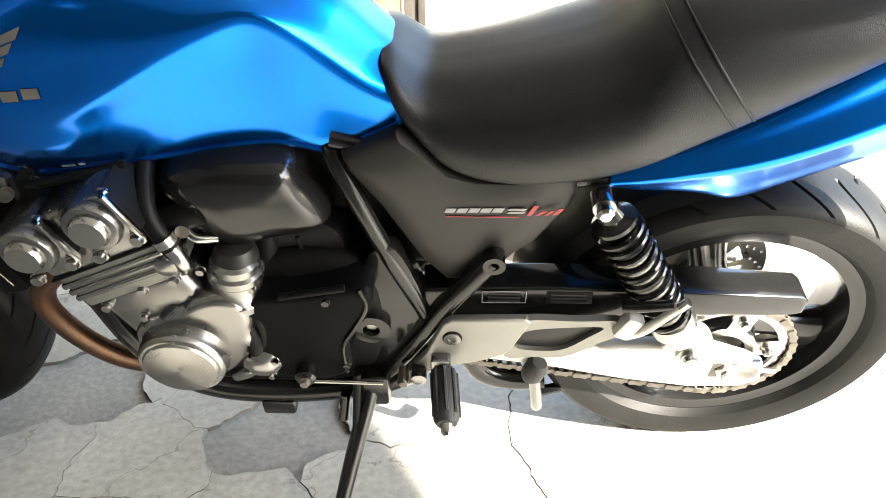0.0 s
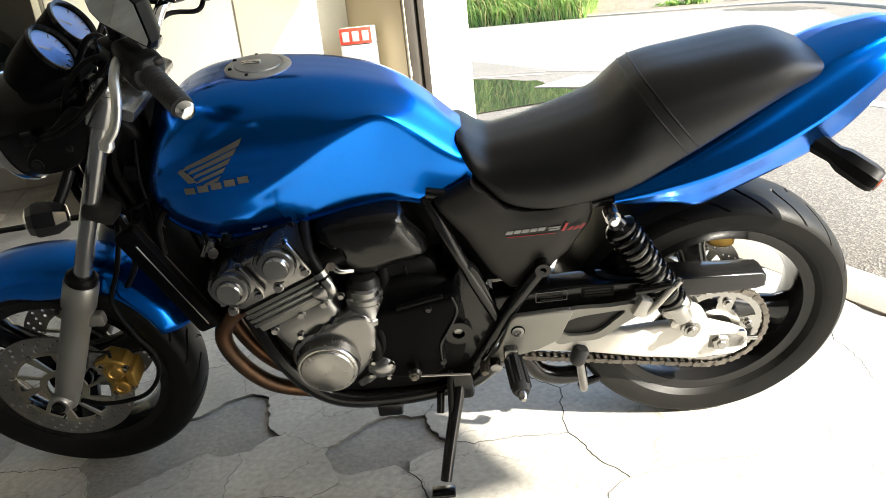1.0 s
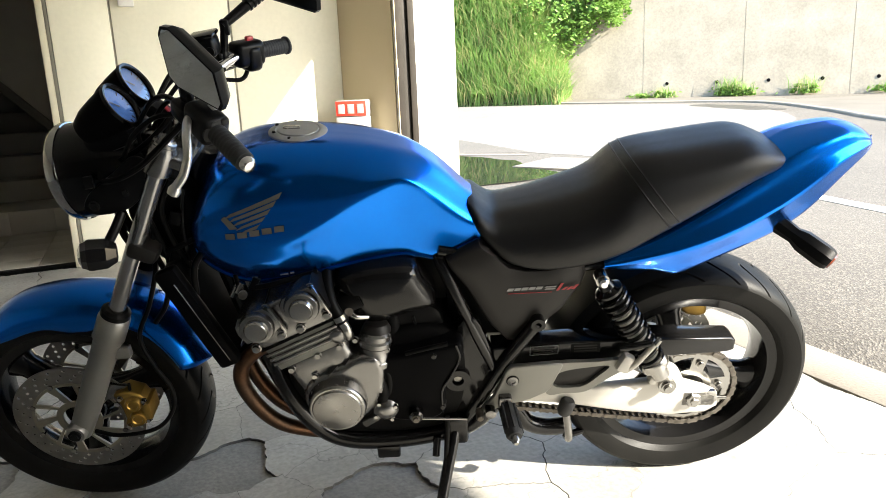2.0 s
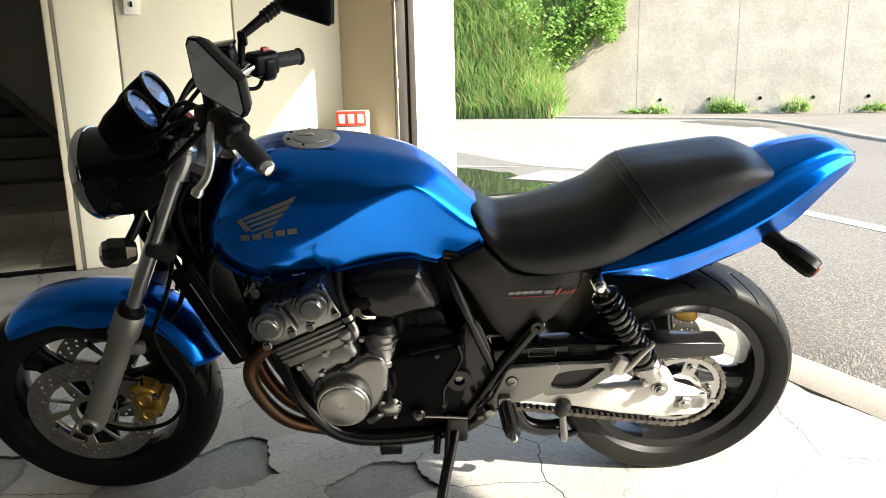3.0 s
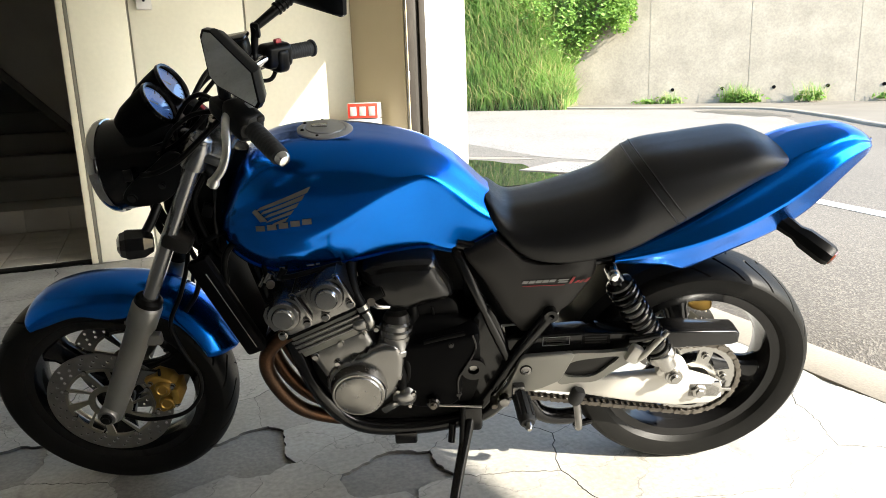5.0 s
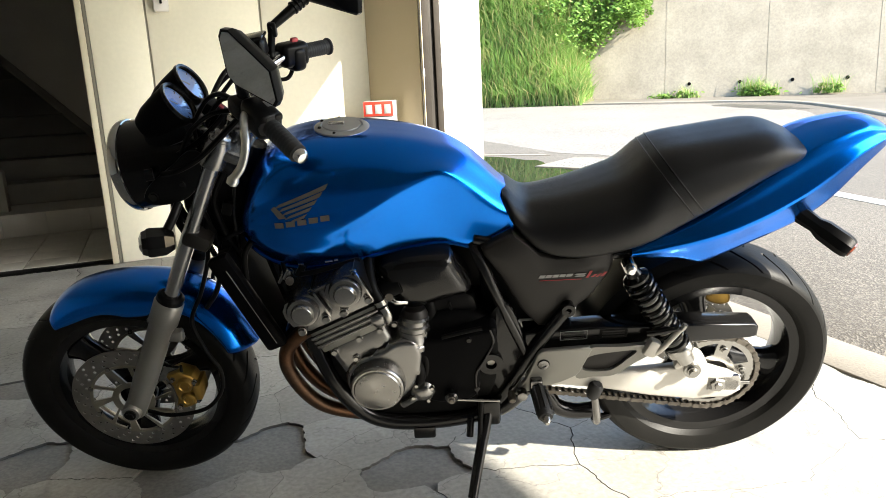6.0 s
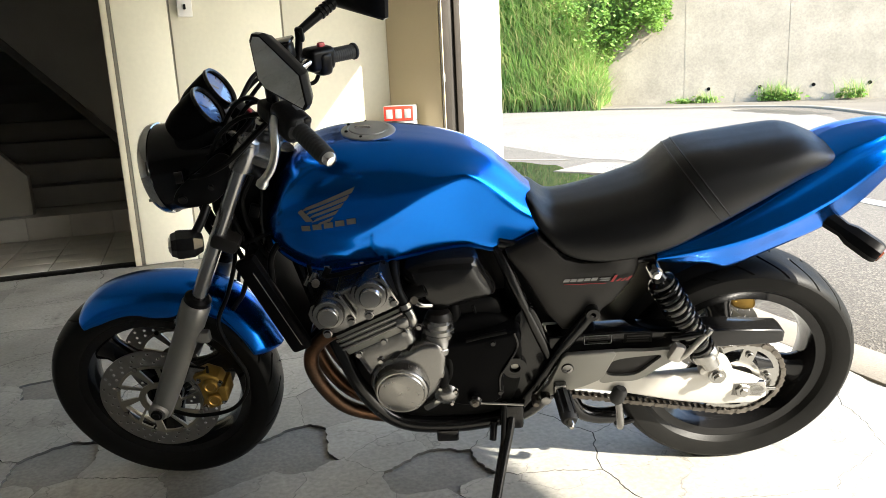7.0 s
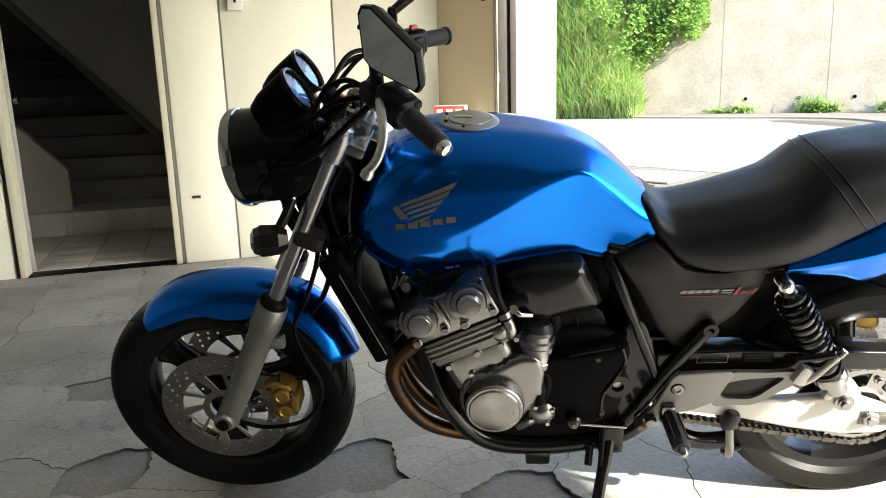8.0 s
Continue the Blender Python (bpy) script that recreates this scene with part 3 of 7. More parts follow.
rw.matrix_world = WM
tagged(rw, "tall sunlit weathered concrete retaining wall in bays with weep holes", "retaining wall", kind="structure")
for i in range(-7, 8):
    loops = [[(i * BAY + 0.006, 0.0), ((i + 1) * BAY - 0.006, 0.0), ((i + 1) * BAY - 0.006, 5.9), (i * BAY + 0.006, 5.9)]]
    for k in (0.25, 0.75) if i > -2 else ():
        loops.append(ring_loop((i + k) * BAY, 0.43, 0.042, 12))
    part("bay", holed(loops, 0.022, 0.039), CONCRETE, rw, sharp=30)
for i in range(-1, 8):
    for k in (0.25, 0.75):
        b = turned([(0.010, 0.036), (0.010, 0.0425), (0.030, 0.0425), (0.030, 0.0), (0.028, 0.0), (0.028, 0.036)], (0, 1, 0), ((i + k) * BAY, 0, 0.43), 16, closed=True)
        part("weep_pipe", b, DARK, rw, "dark plastic weep pipe")

# pavement with a kerb along the wall
kerb_pts = [(-9.0, 21.6), (0.52, 17.6), (3.95, 15.6), (5.9, 14.5), (6.6, 13.4), (6.45, 10.84), (6.1, 8.4), (6.0, 2.0), (6.4, -8.0)]
sp = spline([(x, y, 0) for x, y in kerb_pts], 80)
b = bmesh.new()
rings = []
for i, p in enumerate(sp):
    d = (sp[min(i + 1, 79)] - sp[max(i - 1, 0)]).normalized()
    nrm = Vector((-d.y, d.x, 0))
    z = ground_z(p.x, p.y)
    rings.append([p + nrm * o + Vector((0, 0, z + h)) for o, h in ((0.0, -0.05), (0.0, 0.03), (0.02, 0.045), (0.13, 0.045), (0.15, 0.03), (0.15, -0.05))])
skin(rings, True, True, b)
tagged(finish("kerb", b, APRON), "pale concrete kerb along the far side of the yard", "kerb", kind="structure")
b = bmesh.new()
rows = []
for i, p in enumerate(sp):
    d = (sp[min(i + 1, 79)] - sp[max(i - 1, 0)]).normalized()
    q = p + Vector((-d.y, d.x, 0)) * 0.14
    e = (q - WA).dot(WN)
    far = q - WN * (e - 0.02) if q.y > 12 else q + Vector((14, 1, 0))
    rows.append((b.verts.new((q.x, q.y, ground_z(p.x, p.y) + 0.037)), b.verts.new((far.x, far.y, ground_z(p.x, p.y) + 0.045))))
for (a0, a1), (b0, b1) in zip(rows, rows[1:]):
    b.faces.new((a0, a1, b1, b0))
tagged(finish("pavement", b, mat("pavement_concrete", (0.135, 0.122, 0.10), 0.85, 0, (0.095, 0.086, 0.07), 1.2, 0.7, 0.4, 40, grime=0.2)), "dusty raised pavement at the foot of the concrete wall", "pavement", kind="structure")

# grass bank against the wall
rnd = random.Random(11)


def bank_height(s, d):
    """Height of the bank at s along the wall and d out from it."""
    top = 4.8 * min(1.0, max(0.0, (-4.45 - s) / 1.3)) ** 0.6
    k = max(0.0, 1 - d / 1.7)
    return 0.1 + top * k ** 0.85


b = bmesh.new()
rows = []
for i in range(60):
    s = -14 + i * (9.7 / 59)
    rows.append([b.verts.new(WA + WD * s + WN * d + Vector((0, 0, 0.22 + bank_height(s, d) - 0.08 + 0.12 * noise.noise(Vector((s * 1.7, d * 2, 0)))))) for d in (0.0, 0.25, 0.5, 0.8, 1.1, 1.4, 1.75)])
for r0, r1 in zip(rows, rows[1:]):
    for i in range(6):
        b.faces.new((r0[i], r0[i + 1], r1[i + 1], r1[i]))
bank = tagged(finish("bank", b, SOIL), "steep soil bank under long grass beside the concrete wall", "bank", kind="structure")


def blades(count, place, length, width, seed):
    """Many bent grass blades as one mesh."""
    rr = random.Random(seed)
    verts, faces = [], []
    for _ in range(count):
        p = place(rr)
        a, ln = rr.uniform(0, 6.283), length * rr.uniform(0.5, 1.25)
        lean = Vector((math.cos(a), math.sin(a), 0)) * rr.uniform(0.1, 0.95) + WN * rr.uniform(0.0, 0.5)
        w = Vector((math.sin(a), -math.cos(a), 0)) * width * rr.uniform(0.6, 1.3)
        k = len(verts)
        m1 = p + Vector((0, 0, ln * 0.55)) + lean * ln * 0.3
        tip = p + Vector((0, 0, ln * rr.uniform(0.7, 0.95))) + lean * ln
        verts += [p - w, p + w, m1 + w * 0.7, m1 - w * 0.7, tip]
        faces += [(k, k + 1, k + 2, k + 3), (k + 3, k + 2, k + 4)]
    me = bpy.data.meshes.new("grass")
    me.from_pydata(verts, [], faces)
    return me


def bank_place(rr):
    s, d = -4.42 - abs(rr.gauss(0, 1)) * 2.6, rr.uniform(0, 1.75)
    return WA + WD * s + WN * d + Vector((0, 0, 0.16 + bank_height(s, d)))


me = blades(22000, bank_place, 0.60, 0.016, 5)
me.materials.append(GRASS)
tagged(new("long_grass", me), "long uncut green and straw grass covering the bank", "grass", kind="stuff")


def foliage(count, place, size, seed):
    """Many small folded leaves as one mesh."""
    rr = random.Random(seed)
    verts, faces = [], []
    for _ in range(count):
        p, sz = place(rr), size * rr.uniform(0.55, 1.3)
        e = Euler((rr.uniform(-0.9, 0.9), rr.uniform(-0.9, 0.9), rr.uniform(0, 6.283))).to_matrix()
        k = len(verts)
        for q in ((0, -0.5, 0), (0.38, -0.1, 0.10), (0.25, 0.3, 0.08), (0, 0.6, -0.05), (-0.25, 0.3, 0.08), (-0.38, -0.1, 0.10), (0, 0, -0.02)):
            verts.append(p + e @ (Vector(q) * sz))
        faces += [(k, k + 1, k + 6), (k + 1, k + 2, k + 6), (k + 2, k + 3, k + 6), (k + 3, k + 4, k + 6), (k + 4, k + 5, k + 6), (k + 5, k, k + 6)]
    me = bpy.data.meshes.new("leaves")
    me.from_pydata(verts, [], faces)
    return me


def vine_place(rr):
    f = rr.random() ** 0.8
    s = -5.0 + 1.45 * f + rr.gauss(0, 0.16)
    z = 0.62 + 1.65 * f + abs(rr.gauss(0, 0.30))
    return WA + WD * s + WN * (0.10 + abs(rr.gauss(0, 0.22 + 0.35 * f))) + Vector((0, 0, 0.2 + max(0.1, z)))


def overhang(rr):
    f = rr.random()
    s = -5.1 + 1.8 * f - abs(rr.gauss(0, 0.45))
    return WA + WD * s + WN * rr.uniform(0.1, 0.55) + Vector((0, 0, 0.35 + 3.4 * f + rr.uniform(0, 0.5)))


me = blades(5000, overhang, 0.50, 0.013, 6)
me.materials.append(GRASS)
tagged(new("hanging_grass", me), "grass and stems hanging over the end of the bank", "grass", kind="stuff")
me = foliage(1500, vine_place, 0.10, 8)
me.materials.append(LEAF)
tagged(new("vine_leaves", me), "bright green creeper leaves hanging at the end of the bank", "creeper", kind="stuff")


STRANDS = []
for _ in range(60):
    s0 = rnd.uniform(-3.55, -2.98)
    low = 1.92 + 1.1 * abs(s0 + 3.2) + 0.5 * rnd.random()
    STRANDS.append((s0, 0.08 + 0.95 * rnd.random() ** 1.5, low, low + rnd.uniform(0.7, 1.9), rnd.uniform(-0.12, 0.06), rnd.uniform(0.03, 0.08)))
for _ in range(34):
    f = rnd.random()
    s0 = -6.1 + 2.5 * f
    low = 1.45 + (1.15 if s0 > -4.7 else -0.75) * (s0 + 4.7) + 0.8 * rnd.random()
    STRANDS.append((s0, 0.10 + 1.7 * rnd.random() * math.sin(math.pi * min(1.0, 0.2 + 0.72 * f)), low, low + rnd.uniform(0.4, 1.5), rnd.uniform(-0.25, 0.1), rnd.uniform(0.04, 0.14)))


def creeper(rr):
    s0, d, low, high, drift, spread = rr.choice(STRANDS)
    f = rr.random()
    return WA + WD * (s0 + drift * (1 - f) + rr.gauss(0, spread)) + WN * max(0.05, d + rr.gauss(0, spread)) + Vector((0, 0, low + (high - low) * f))


me = foliage(5600, creeper, 0.090, 18)
me.materials.append(LEAF)
tagged(new("creeper_mass", me), "dense leafy creeper spilling over the top of the bank", "creeper", kind="stuff")


def bank_leaf(rr):
    s, d = -5.0 - abs(rr.gauss(0, 1)) * 1.8, rr.uniform(0.72, 1.22)
    return WA + WD * s + WN * d + Vector((0, 0, 0.42 + rr.random() * 0.22 + bank_height(s, d)))


me = foliage(5200, bank_leaf, 0.11, 9)
me.materials.append(LEAF)
tagged(new("bank_leaves", me), "broad weeds growing through the long grass", "weeds", kind="stuff")
b = bmesh.new()
for i in range(26):
    s, d = -4.8 - rnd.random() * 2.5, rnd.uniform(0.3, 1.2)
    p = WA + WD * s + WN * d + Vector((0, 0, 0.3 + bank_height(s, d)))
    tube([p, p + Vector((rnd.uniform(-0.4, 0.4), -0.1, rnd.uniform(0.1, 0.4))), p + Vector((rnd.uniform(-0.8, 0.8), -0.2, rnd.uniform(-0.2, 0.4)))], 0.008, 5, 6, 0.003, b)
tagged(finish("twigs", b, TWIG), "bare dry stems among the grass", "twigs", kind="stuff")

# weeds at the wall's foot
for s, n, h in ((-0.5, 300, 0.34), (-0.15, 180, 0.26), (1.2, 150, 0.34), (-2.05, 120, 0.24), (-2.65, 70, 0.14), (2.9, 120, 0.2)):
    def tuft(rr, s=s, h=h):
        return WA + WD * (s + rr.gauss(0, 0.17)) + WN * rr.uniform(0.03, 0.22) + Vector((0, 0, 0.30 + rr.random() * h * 0.6))
    me = foliage(n // 2, tuft, 0.11, int(s * 10) + 60)
    me.materials.append(LEAF)
    tagged(new("weed_tuft", me), "low green weeds rooted at the foot of the wall", "weeds", group="weeds along the wall", kind="stuff")
    def root(rr, s=s):
        return WA + WD * (s + rr.gauss(0, 0.15)) + WN * rr.uniform(0.03, 0.18) + Vector((0, 0, 0.29))
    me = blades(n // 2, root, h * 1.5, 0.009, int(s * 10) + 90)
    me.materials.append(GRASS)
    tagged(new("grass_tuft", me), "tuft of wild grass at the foot of the wall", "grass", group="weeds along the wall", kind="stuff")


# ---- the motorcycle, leaning on its side stand ----
LEAN_DEG = 16.5
BIKE = Matrix.Translation((0, 0.012, 0.010)) @ Matrix.Rotation(radians(LEAN_DEG), 4, "X")
bike = thing("motorcycle", BIKE, "blue and black motorcycle leaning on its side stand", "motorcycle")
RA, FA = Vector((0.0, 0.0, 0.298)), Vector((-1.437, 0.0, 0.2845))


def tyre(at, R, width, rim, groups, seed):
    """A tyre with sunken curved grooves across its tread."""
    prof = []
    for i in range(41):
        a = math.pi * (i / 40 - 0.5)
        y = math.sin(a) * width / 2 * (1.0 if abs(math.sin(a)) < 0.9 else 1.0)
        r = R - (R - rim - 0.012) * (1 - math.cos(a)) ** 1.25 * 0.62
        prof.append((y, r))
    prof = [(-width * 0.36, rim - 0.004), (-width * 0.44, rim + 0.006), (-width * 0.475, rim + 0.02)] + prof[3:-3] + [(width * 0.475, rim + 0.02), (width * 0.44, rim + 0.006), (width * 0.36, rim - 0.004)]
    seg = 840
    b = bmesh.new()
    rings = []
    for y, r in prof:
        ring = []
        side = abs(y) / (width / 2)
        for j in range(seg):
            s = 1 if y > 0 else -1
            ph = (j / seg * groups + (0.5 if s > 0 else 0.0)) % 1.0
            d = 0.005 if ph < 0.065 and 0.10 < side < 0.90 and r > R - 0.05 else 0.0
            a = 2 * math.pi * (j / seg - 0.95 * side * side / groups)
            ring.append(b.verts.new((at.x + (r - d) * math.cos(a), at.y + y, at.z + (r - d) * math.sin(a))))
        rings.append(ring)
    for a, c in zip(rings, rings[1:]):
        for j in range(seg):
            k = (j + 1) % seg
            b.faces.new((a[j], a[k], c[k], c[j]))
    return b


def wheel(name, at, R, width, rim, angles, hub, groups, label):
    w = part(name, turned([(-width * 0.40, rim + 0.006), (-width * 0.385, rim + 0.009), (-width * 0.36, rim + 0.002), (-width * 0.34, rim - 0.026), (-width * 0.2, rim - 0.034), (0, rim - 0.040),
                           (width * 0.2, rim - 0.034), (width * 0.34, rim - 0.026), (width * 0.36, rim + 0.002), (width * 0.385, rim + 0.009), (width * 0.40, rim + 0.006), (width * 0.3, rim + 0.0), (0, rim - 0.012), (-width * 0.3, rim + 0.0)],
                          (0, 1, 0), at, 96, closed=True), BLACK, bike, label)
    part("tyre", tyre(at, R, width, rim, groups, 1), RUBBER, w, "worn black rubber tyre with curved grooves", 28)
    part("hub", turned([(-hub, 0.028), (-hub, 0.040), (-hub * 0.75, 0.048), (-hub * 0.3, 0.043), (hub * 0.3, 0.043), (hub * 0.75, 0.048), (hub, 0.040), (hub, 0.028)], (0, 1, 0), at, 40), BLACK, w)
    for ang in angles:
        a = radians(ang)
        d, t = Vector((math.cos(a), 0, math.sin(a))), Vector((-math.sin(a), 0, math.cos(a)))
        rings = []
        for f, wd, th in ((0.034, 0.046, 0.040), (0.075, 0.034, 0.034), (0.12, 0.029, 0.028), (0.16, 0.033, 0.026), (rim - 0.032, 0.052, 0.030)):
            rings.append([at + d * f + t * (wd * math.cos(q)) + Vector((0, th * math.sin(q), 0)) for q in (2 * math.pi * k / 14 for k in range(14))])
        part("spoke", skin(rings), BLACK, w)
    return w


front_wheel = wheel("front_wheel", FA, 0.2915, 0.122, 0.222, (140, 260, 20), 0.062, 24, "black three-spoke cast front wheel")
rear_wheel = wheel("rear_wheel", RA, 0.300, 0.160, 0.228, (105, 225, -15), 0.078, 21, "black three-spoke cast rear wheel")


def brake_disc(at, y, R, parent, label, arms=5, holes=24):
    loops = [ring_loop(at.x, at.z, R, 96), ring_loop(at.x, at.z, R * 0.70, 72)]
    for i in range(holes):
        for k, rr in ((0, 0.935), (0.33, 0.85), (0.66, 0.77)):
            a = 2 * math.pi * (i + k) / holes
            loops.append(ring_loop(at.x + R * rr * math.cos(a), at.z + R * rr * math.sin(a), R * 0.026, 8))
    disc = part("brake_disc", holed(loops, y - 0.0022, y + 0.0022), DISC, parent, label, 30)
    loops = [ring_loop(at.x, at.z, R * 0.71, 72), ring_loop(at.x, at.z, R * 0.25, 32)]
    for i in range(arms * 2):
        a0 = 2 * math.pi * i / (arms * 2)
        a1 = a0 + 2 * math.pi / (arms * 2) * (0.84 if i % 2 else 0.66)
        inner, outer = R * 0.35, R * 0.665
        sl = 0.22
        lp = []
        for k in range(6):
            a = a0 + sl + (a1 - a0) * k / 5
            lp.append((at.x + outer * math.cos(a), at.z + outer * math.sin(a)))
        for k in range(6):
            a = a1 - (a1 - a0) * k / 5
            lp.append((at.x + inner * math.cos(a), at.z + inner * math.sin(a)))
        loops.append(lp)
    part("carrier", holed(loops, y - 0.004, y + 0.001), mat("carrier_alloy", (0.30, 0.285, 0.23), 0.4, 0.7, (0.25, 0.237, 0.19), 30, 0.6), disc, "pale alloy carrier", 30)
    b = None
    for i in range(8):
        a = 2 * math.pi * (i + 0.5) / 8
        b = turned([(-0.007, 0.0), (-0.007, 0.006), (0.006, 0.006), (0.006, 0.0)], (0, 1, 0), (at.x + R * 0.70 * math.cos(a), y, at.z + R * 0.70 * math.sin(a)), 12, b)
    pieces("rivet", b, BRIGHT, disc)
    return disc


brake_disc(FA, -0.078, 0.150, front_wheel, "drilled steel front brake disc")
brake_disc(FA, 0.078, 0.150, front_wheel, "drilled steel front brake disc")
brake_disc(RA, 0.092, 0.118, rear_wheel, "drilled steel rear brake disc", 4, 18)

# --- front fork, clamps and axle
AX = Vector((0.348, 0, 0.704)).normalized()
BACK = Vector((AX.z, 0, -AX.x))
for y in (-0.105, 0.105):
    base = Vector((-1.428, y, 0.270))
    top = base + AX * 0.775
    k = base + AX * 0.352
    leg = part("fork_leg", tube([k, top], 0.0172, 24), mat("fork_tube_%d" % (y > 0), (0.30, 0.30, 0.30), 0.22, 0.9, (0.24, 0.24, 0.24), 8, 0.4), bike, "dull steel upper fork tube")
    rings = []
    for s, r in ((-0.012, 0.016), (-0.004, 0.024), (0.03, 0.0265), (0.10, 0.0285), (0.22, 0.0285), (0.285, 0.0295), (0.292, 0.0335), (0.348, 0.0335), (0.354, 0.030), (0.358, 0.022)):
        c = base + AX * s
        rings.append([c + (BACK * math.cos(q) + Vector((0, 1, 0)) * math.sin(q)) * r for q in (2 * math.pi * i / 28 for i in range(28))])
    slider = part("slider", skin(rings), FORKGREY, leg, "grey painted fork slider")
    part("dust_seal", turned([(0, 0.020), (0, 0.031), (0.010, 0.030), (0.016, 0.023)], AX, base + AX * 0.357, 28), DARK, leg)
    part("axle_lug", turned([(-0.034, 0.012), (-0.034, 0.020), (-0.028, 0.0235), (0.03, 0.0235), (0.034, 0.018)], (0, 1, 0), (FA.x + 0.012, y, FA.z + 0.002), 28), FORKGREY, leg)
    s = -1 if y < 0 else 1
    part("axle_nut", turned([(0, 0.014), (0.006, 0.014), (0.007, 0.009), (0.010, 0.009)], (0, s, 0), (FA.x + 0.012, y + s * 0.033, FA.z + 0.002), 20), DARK, leg)
    part("fender_lug", box((0.05, 0.022, 0.030), base + AX * 0.262 + BACK * 0.03, 0.006), FORKGREY, leg)
    part("top_collar", turned([(-0.062, 0.0225), (-0.060, 0.0265), (-0.012, 0.0265), (-0.008, 0.0235), (0.0, 0.0235)], AX, top, 28), ALLOY, leg, "alloy clamp round the fork tube")
    part("top_cap", turned([(0, 0.022), (0.006, 0.022), (0.010, 0.016), (0.016, 0.014)], AX, top, 20), ALLOY, leg)
part("front_axle", rod((FA.x, -0.11, FA.z), (FA.x, 0.11, FA.z), 0.010), DARK, bike)
low = Vector((-1.428, 0, 0.270)) + AX * 0.535
b = box((0.062, 0.255, 0.038), low + BACK * 0.018, 0.012, Matrix.Rotation(-math.atan2(AX.x, AX.z) * -1, 3, "Y"))
part("lower_clamp", b, COVER, bike, "dark painted lower fork clamp")
up = Vector((-1.428, 0, 0.270)) + AX * 0.750
b = box((0.070, 0.245, 0.026), up + BACK * 0.022, 0.010, Matrix.Rotation(math.atan2(AX.x, AX.z), 3, "Y"))
box((0.045, 0.11, 0.034), up + BACK * 0.03 + AX * 0.024, 0.012, Matrix.Rotation(math.atan2(AX.x, AX.z), 3, "Y"), b)
part("top_clamp", b, ALLOY, bike, "alloy top fork clamp")
part("steering_head", rod(low + BACK * 0.055, up + BACK * 0.055, 0.031, seg=24), BLACK, bike)
part("stem_nut", turned([(0, 0.020), (0.012, 0.020), (0.016, 0.014)], AX, up + BACK * 0.055 + AX * 0.016, 6), CHROME, bike)
part("key_lock", turned([(0, 0.019), (0.012, 0.019), (0.016, 0.015), (0.018, 0.006)], AX, up + BACK * 0.0 + AX * 0.02, 20), BRIGHT, bike, "steel ignition lock")

# --- front fender
crown = spline([(-1.606, 0, 0.512), (-1.575, 0, 0.552), (-1.52, 0, 0.585), (-1.44, 0, 0.604), (-1.355, 0, 0.607), (-1.275, 0, 0.59), (-1.205, 0, 0.545), (-1.155, 0, 0.475), (-1.122, 0, 0.395)], 60)
rings = []
for i, p in enumerate(crown):
    f = i / 59
    d = (p - FA).normalized()
    hw = 0.072 * min(1.0, 0.35 + 3.0 * min(f, 1 - f) ** 0.5)
    skirt = 0.016 + 0.055 * math.exp(-((f - 0.50) / 0.12) ** 2) + 0.022 * min(1.0, max(0.0, (f - 0.5) / 0.2))
    skirt += 0.034 * math.sin(math.pi * min(1.0, f / 0.5)) ** 1.2
    skirt *= min(1.0, 0.35 + 4 * min(f, 1 - f) ** 0.6)
    row = []
    for k in range(-10, 11):
        g = k / 10
        y = hw * math.sin(g * 1.45) / math.sin(1.45)
        drop = skirt * abs(g) ** 2.6 + 0.012 * abs(g) ** 1.5
        row.append(p - d * drop + Vector((0, y, 0)))
    for k in range(10, -11, -1):
        g = k / 10
        y = (hw - 0.003) * math.sin(g * 1.45) / math.sin(1.45)
        drop = skirt * abs(g) ** 2.6 + 0.012 * abs(g) ** 1.5
        row.append(p - d * (min(drop + 0.003, drop + 0.003)) + Vector((0, y, 0)))
    rings.append(row)
fender = part("front_fender", skin(rings), BLUE, bike, "blue front mudguard", 60)
for y in (-0.074, 0.074):
    b = None
    for x, z in ((-1.345, 0.515), (-1.305, 0.505)):
        b = bolt((x, y * 0.97, z), (0, -1 if y < 0 else 1, 0), 0.006, 0.006, b)
    pieces("bolt_head", b, BRIGHT, fender)

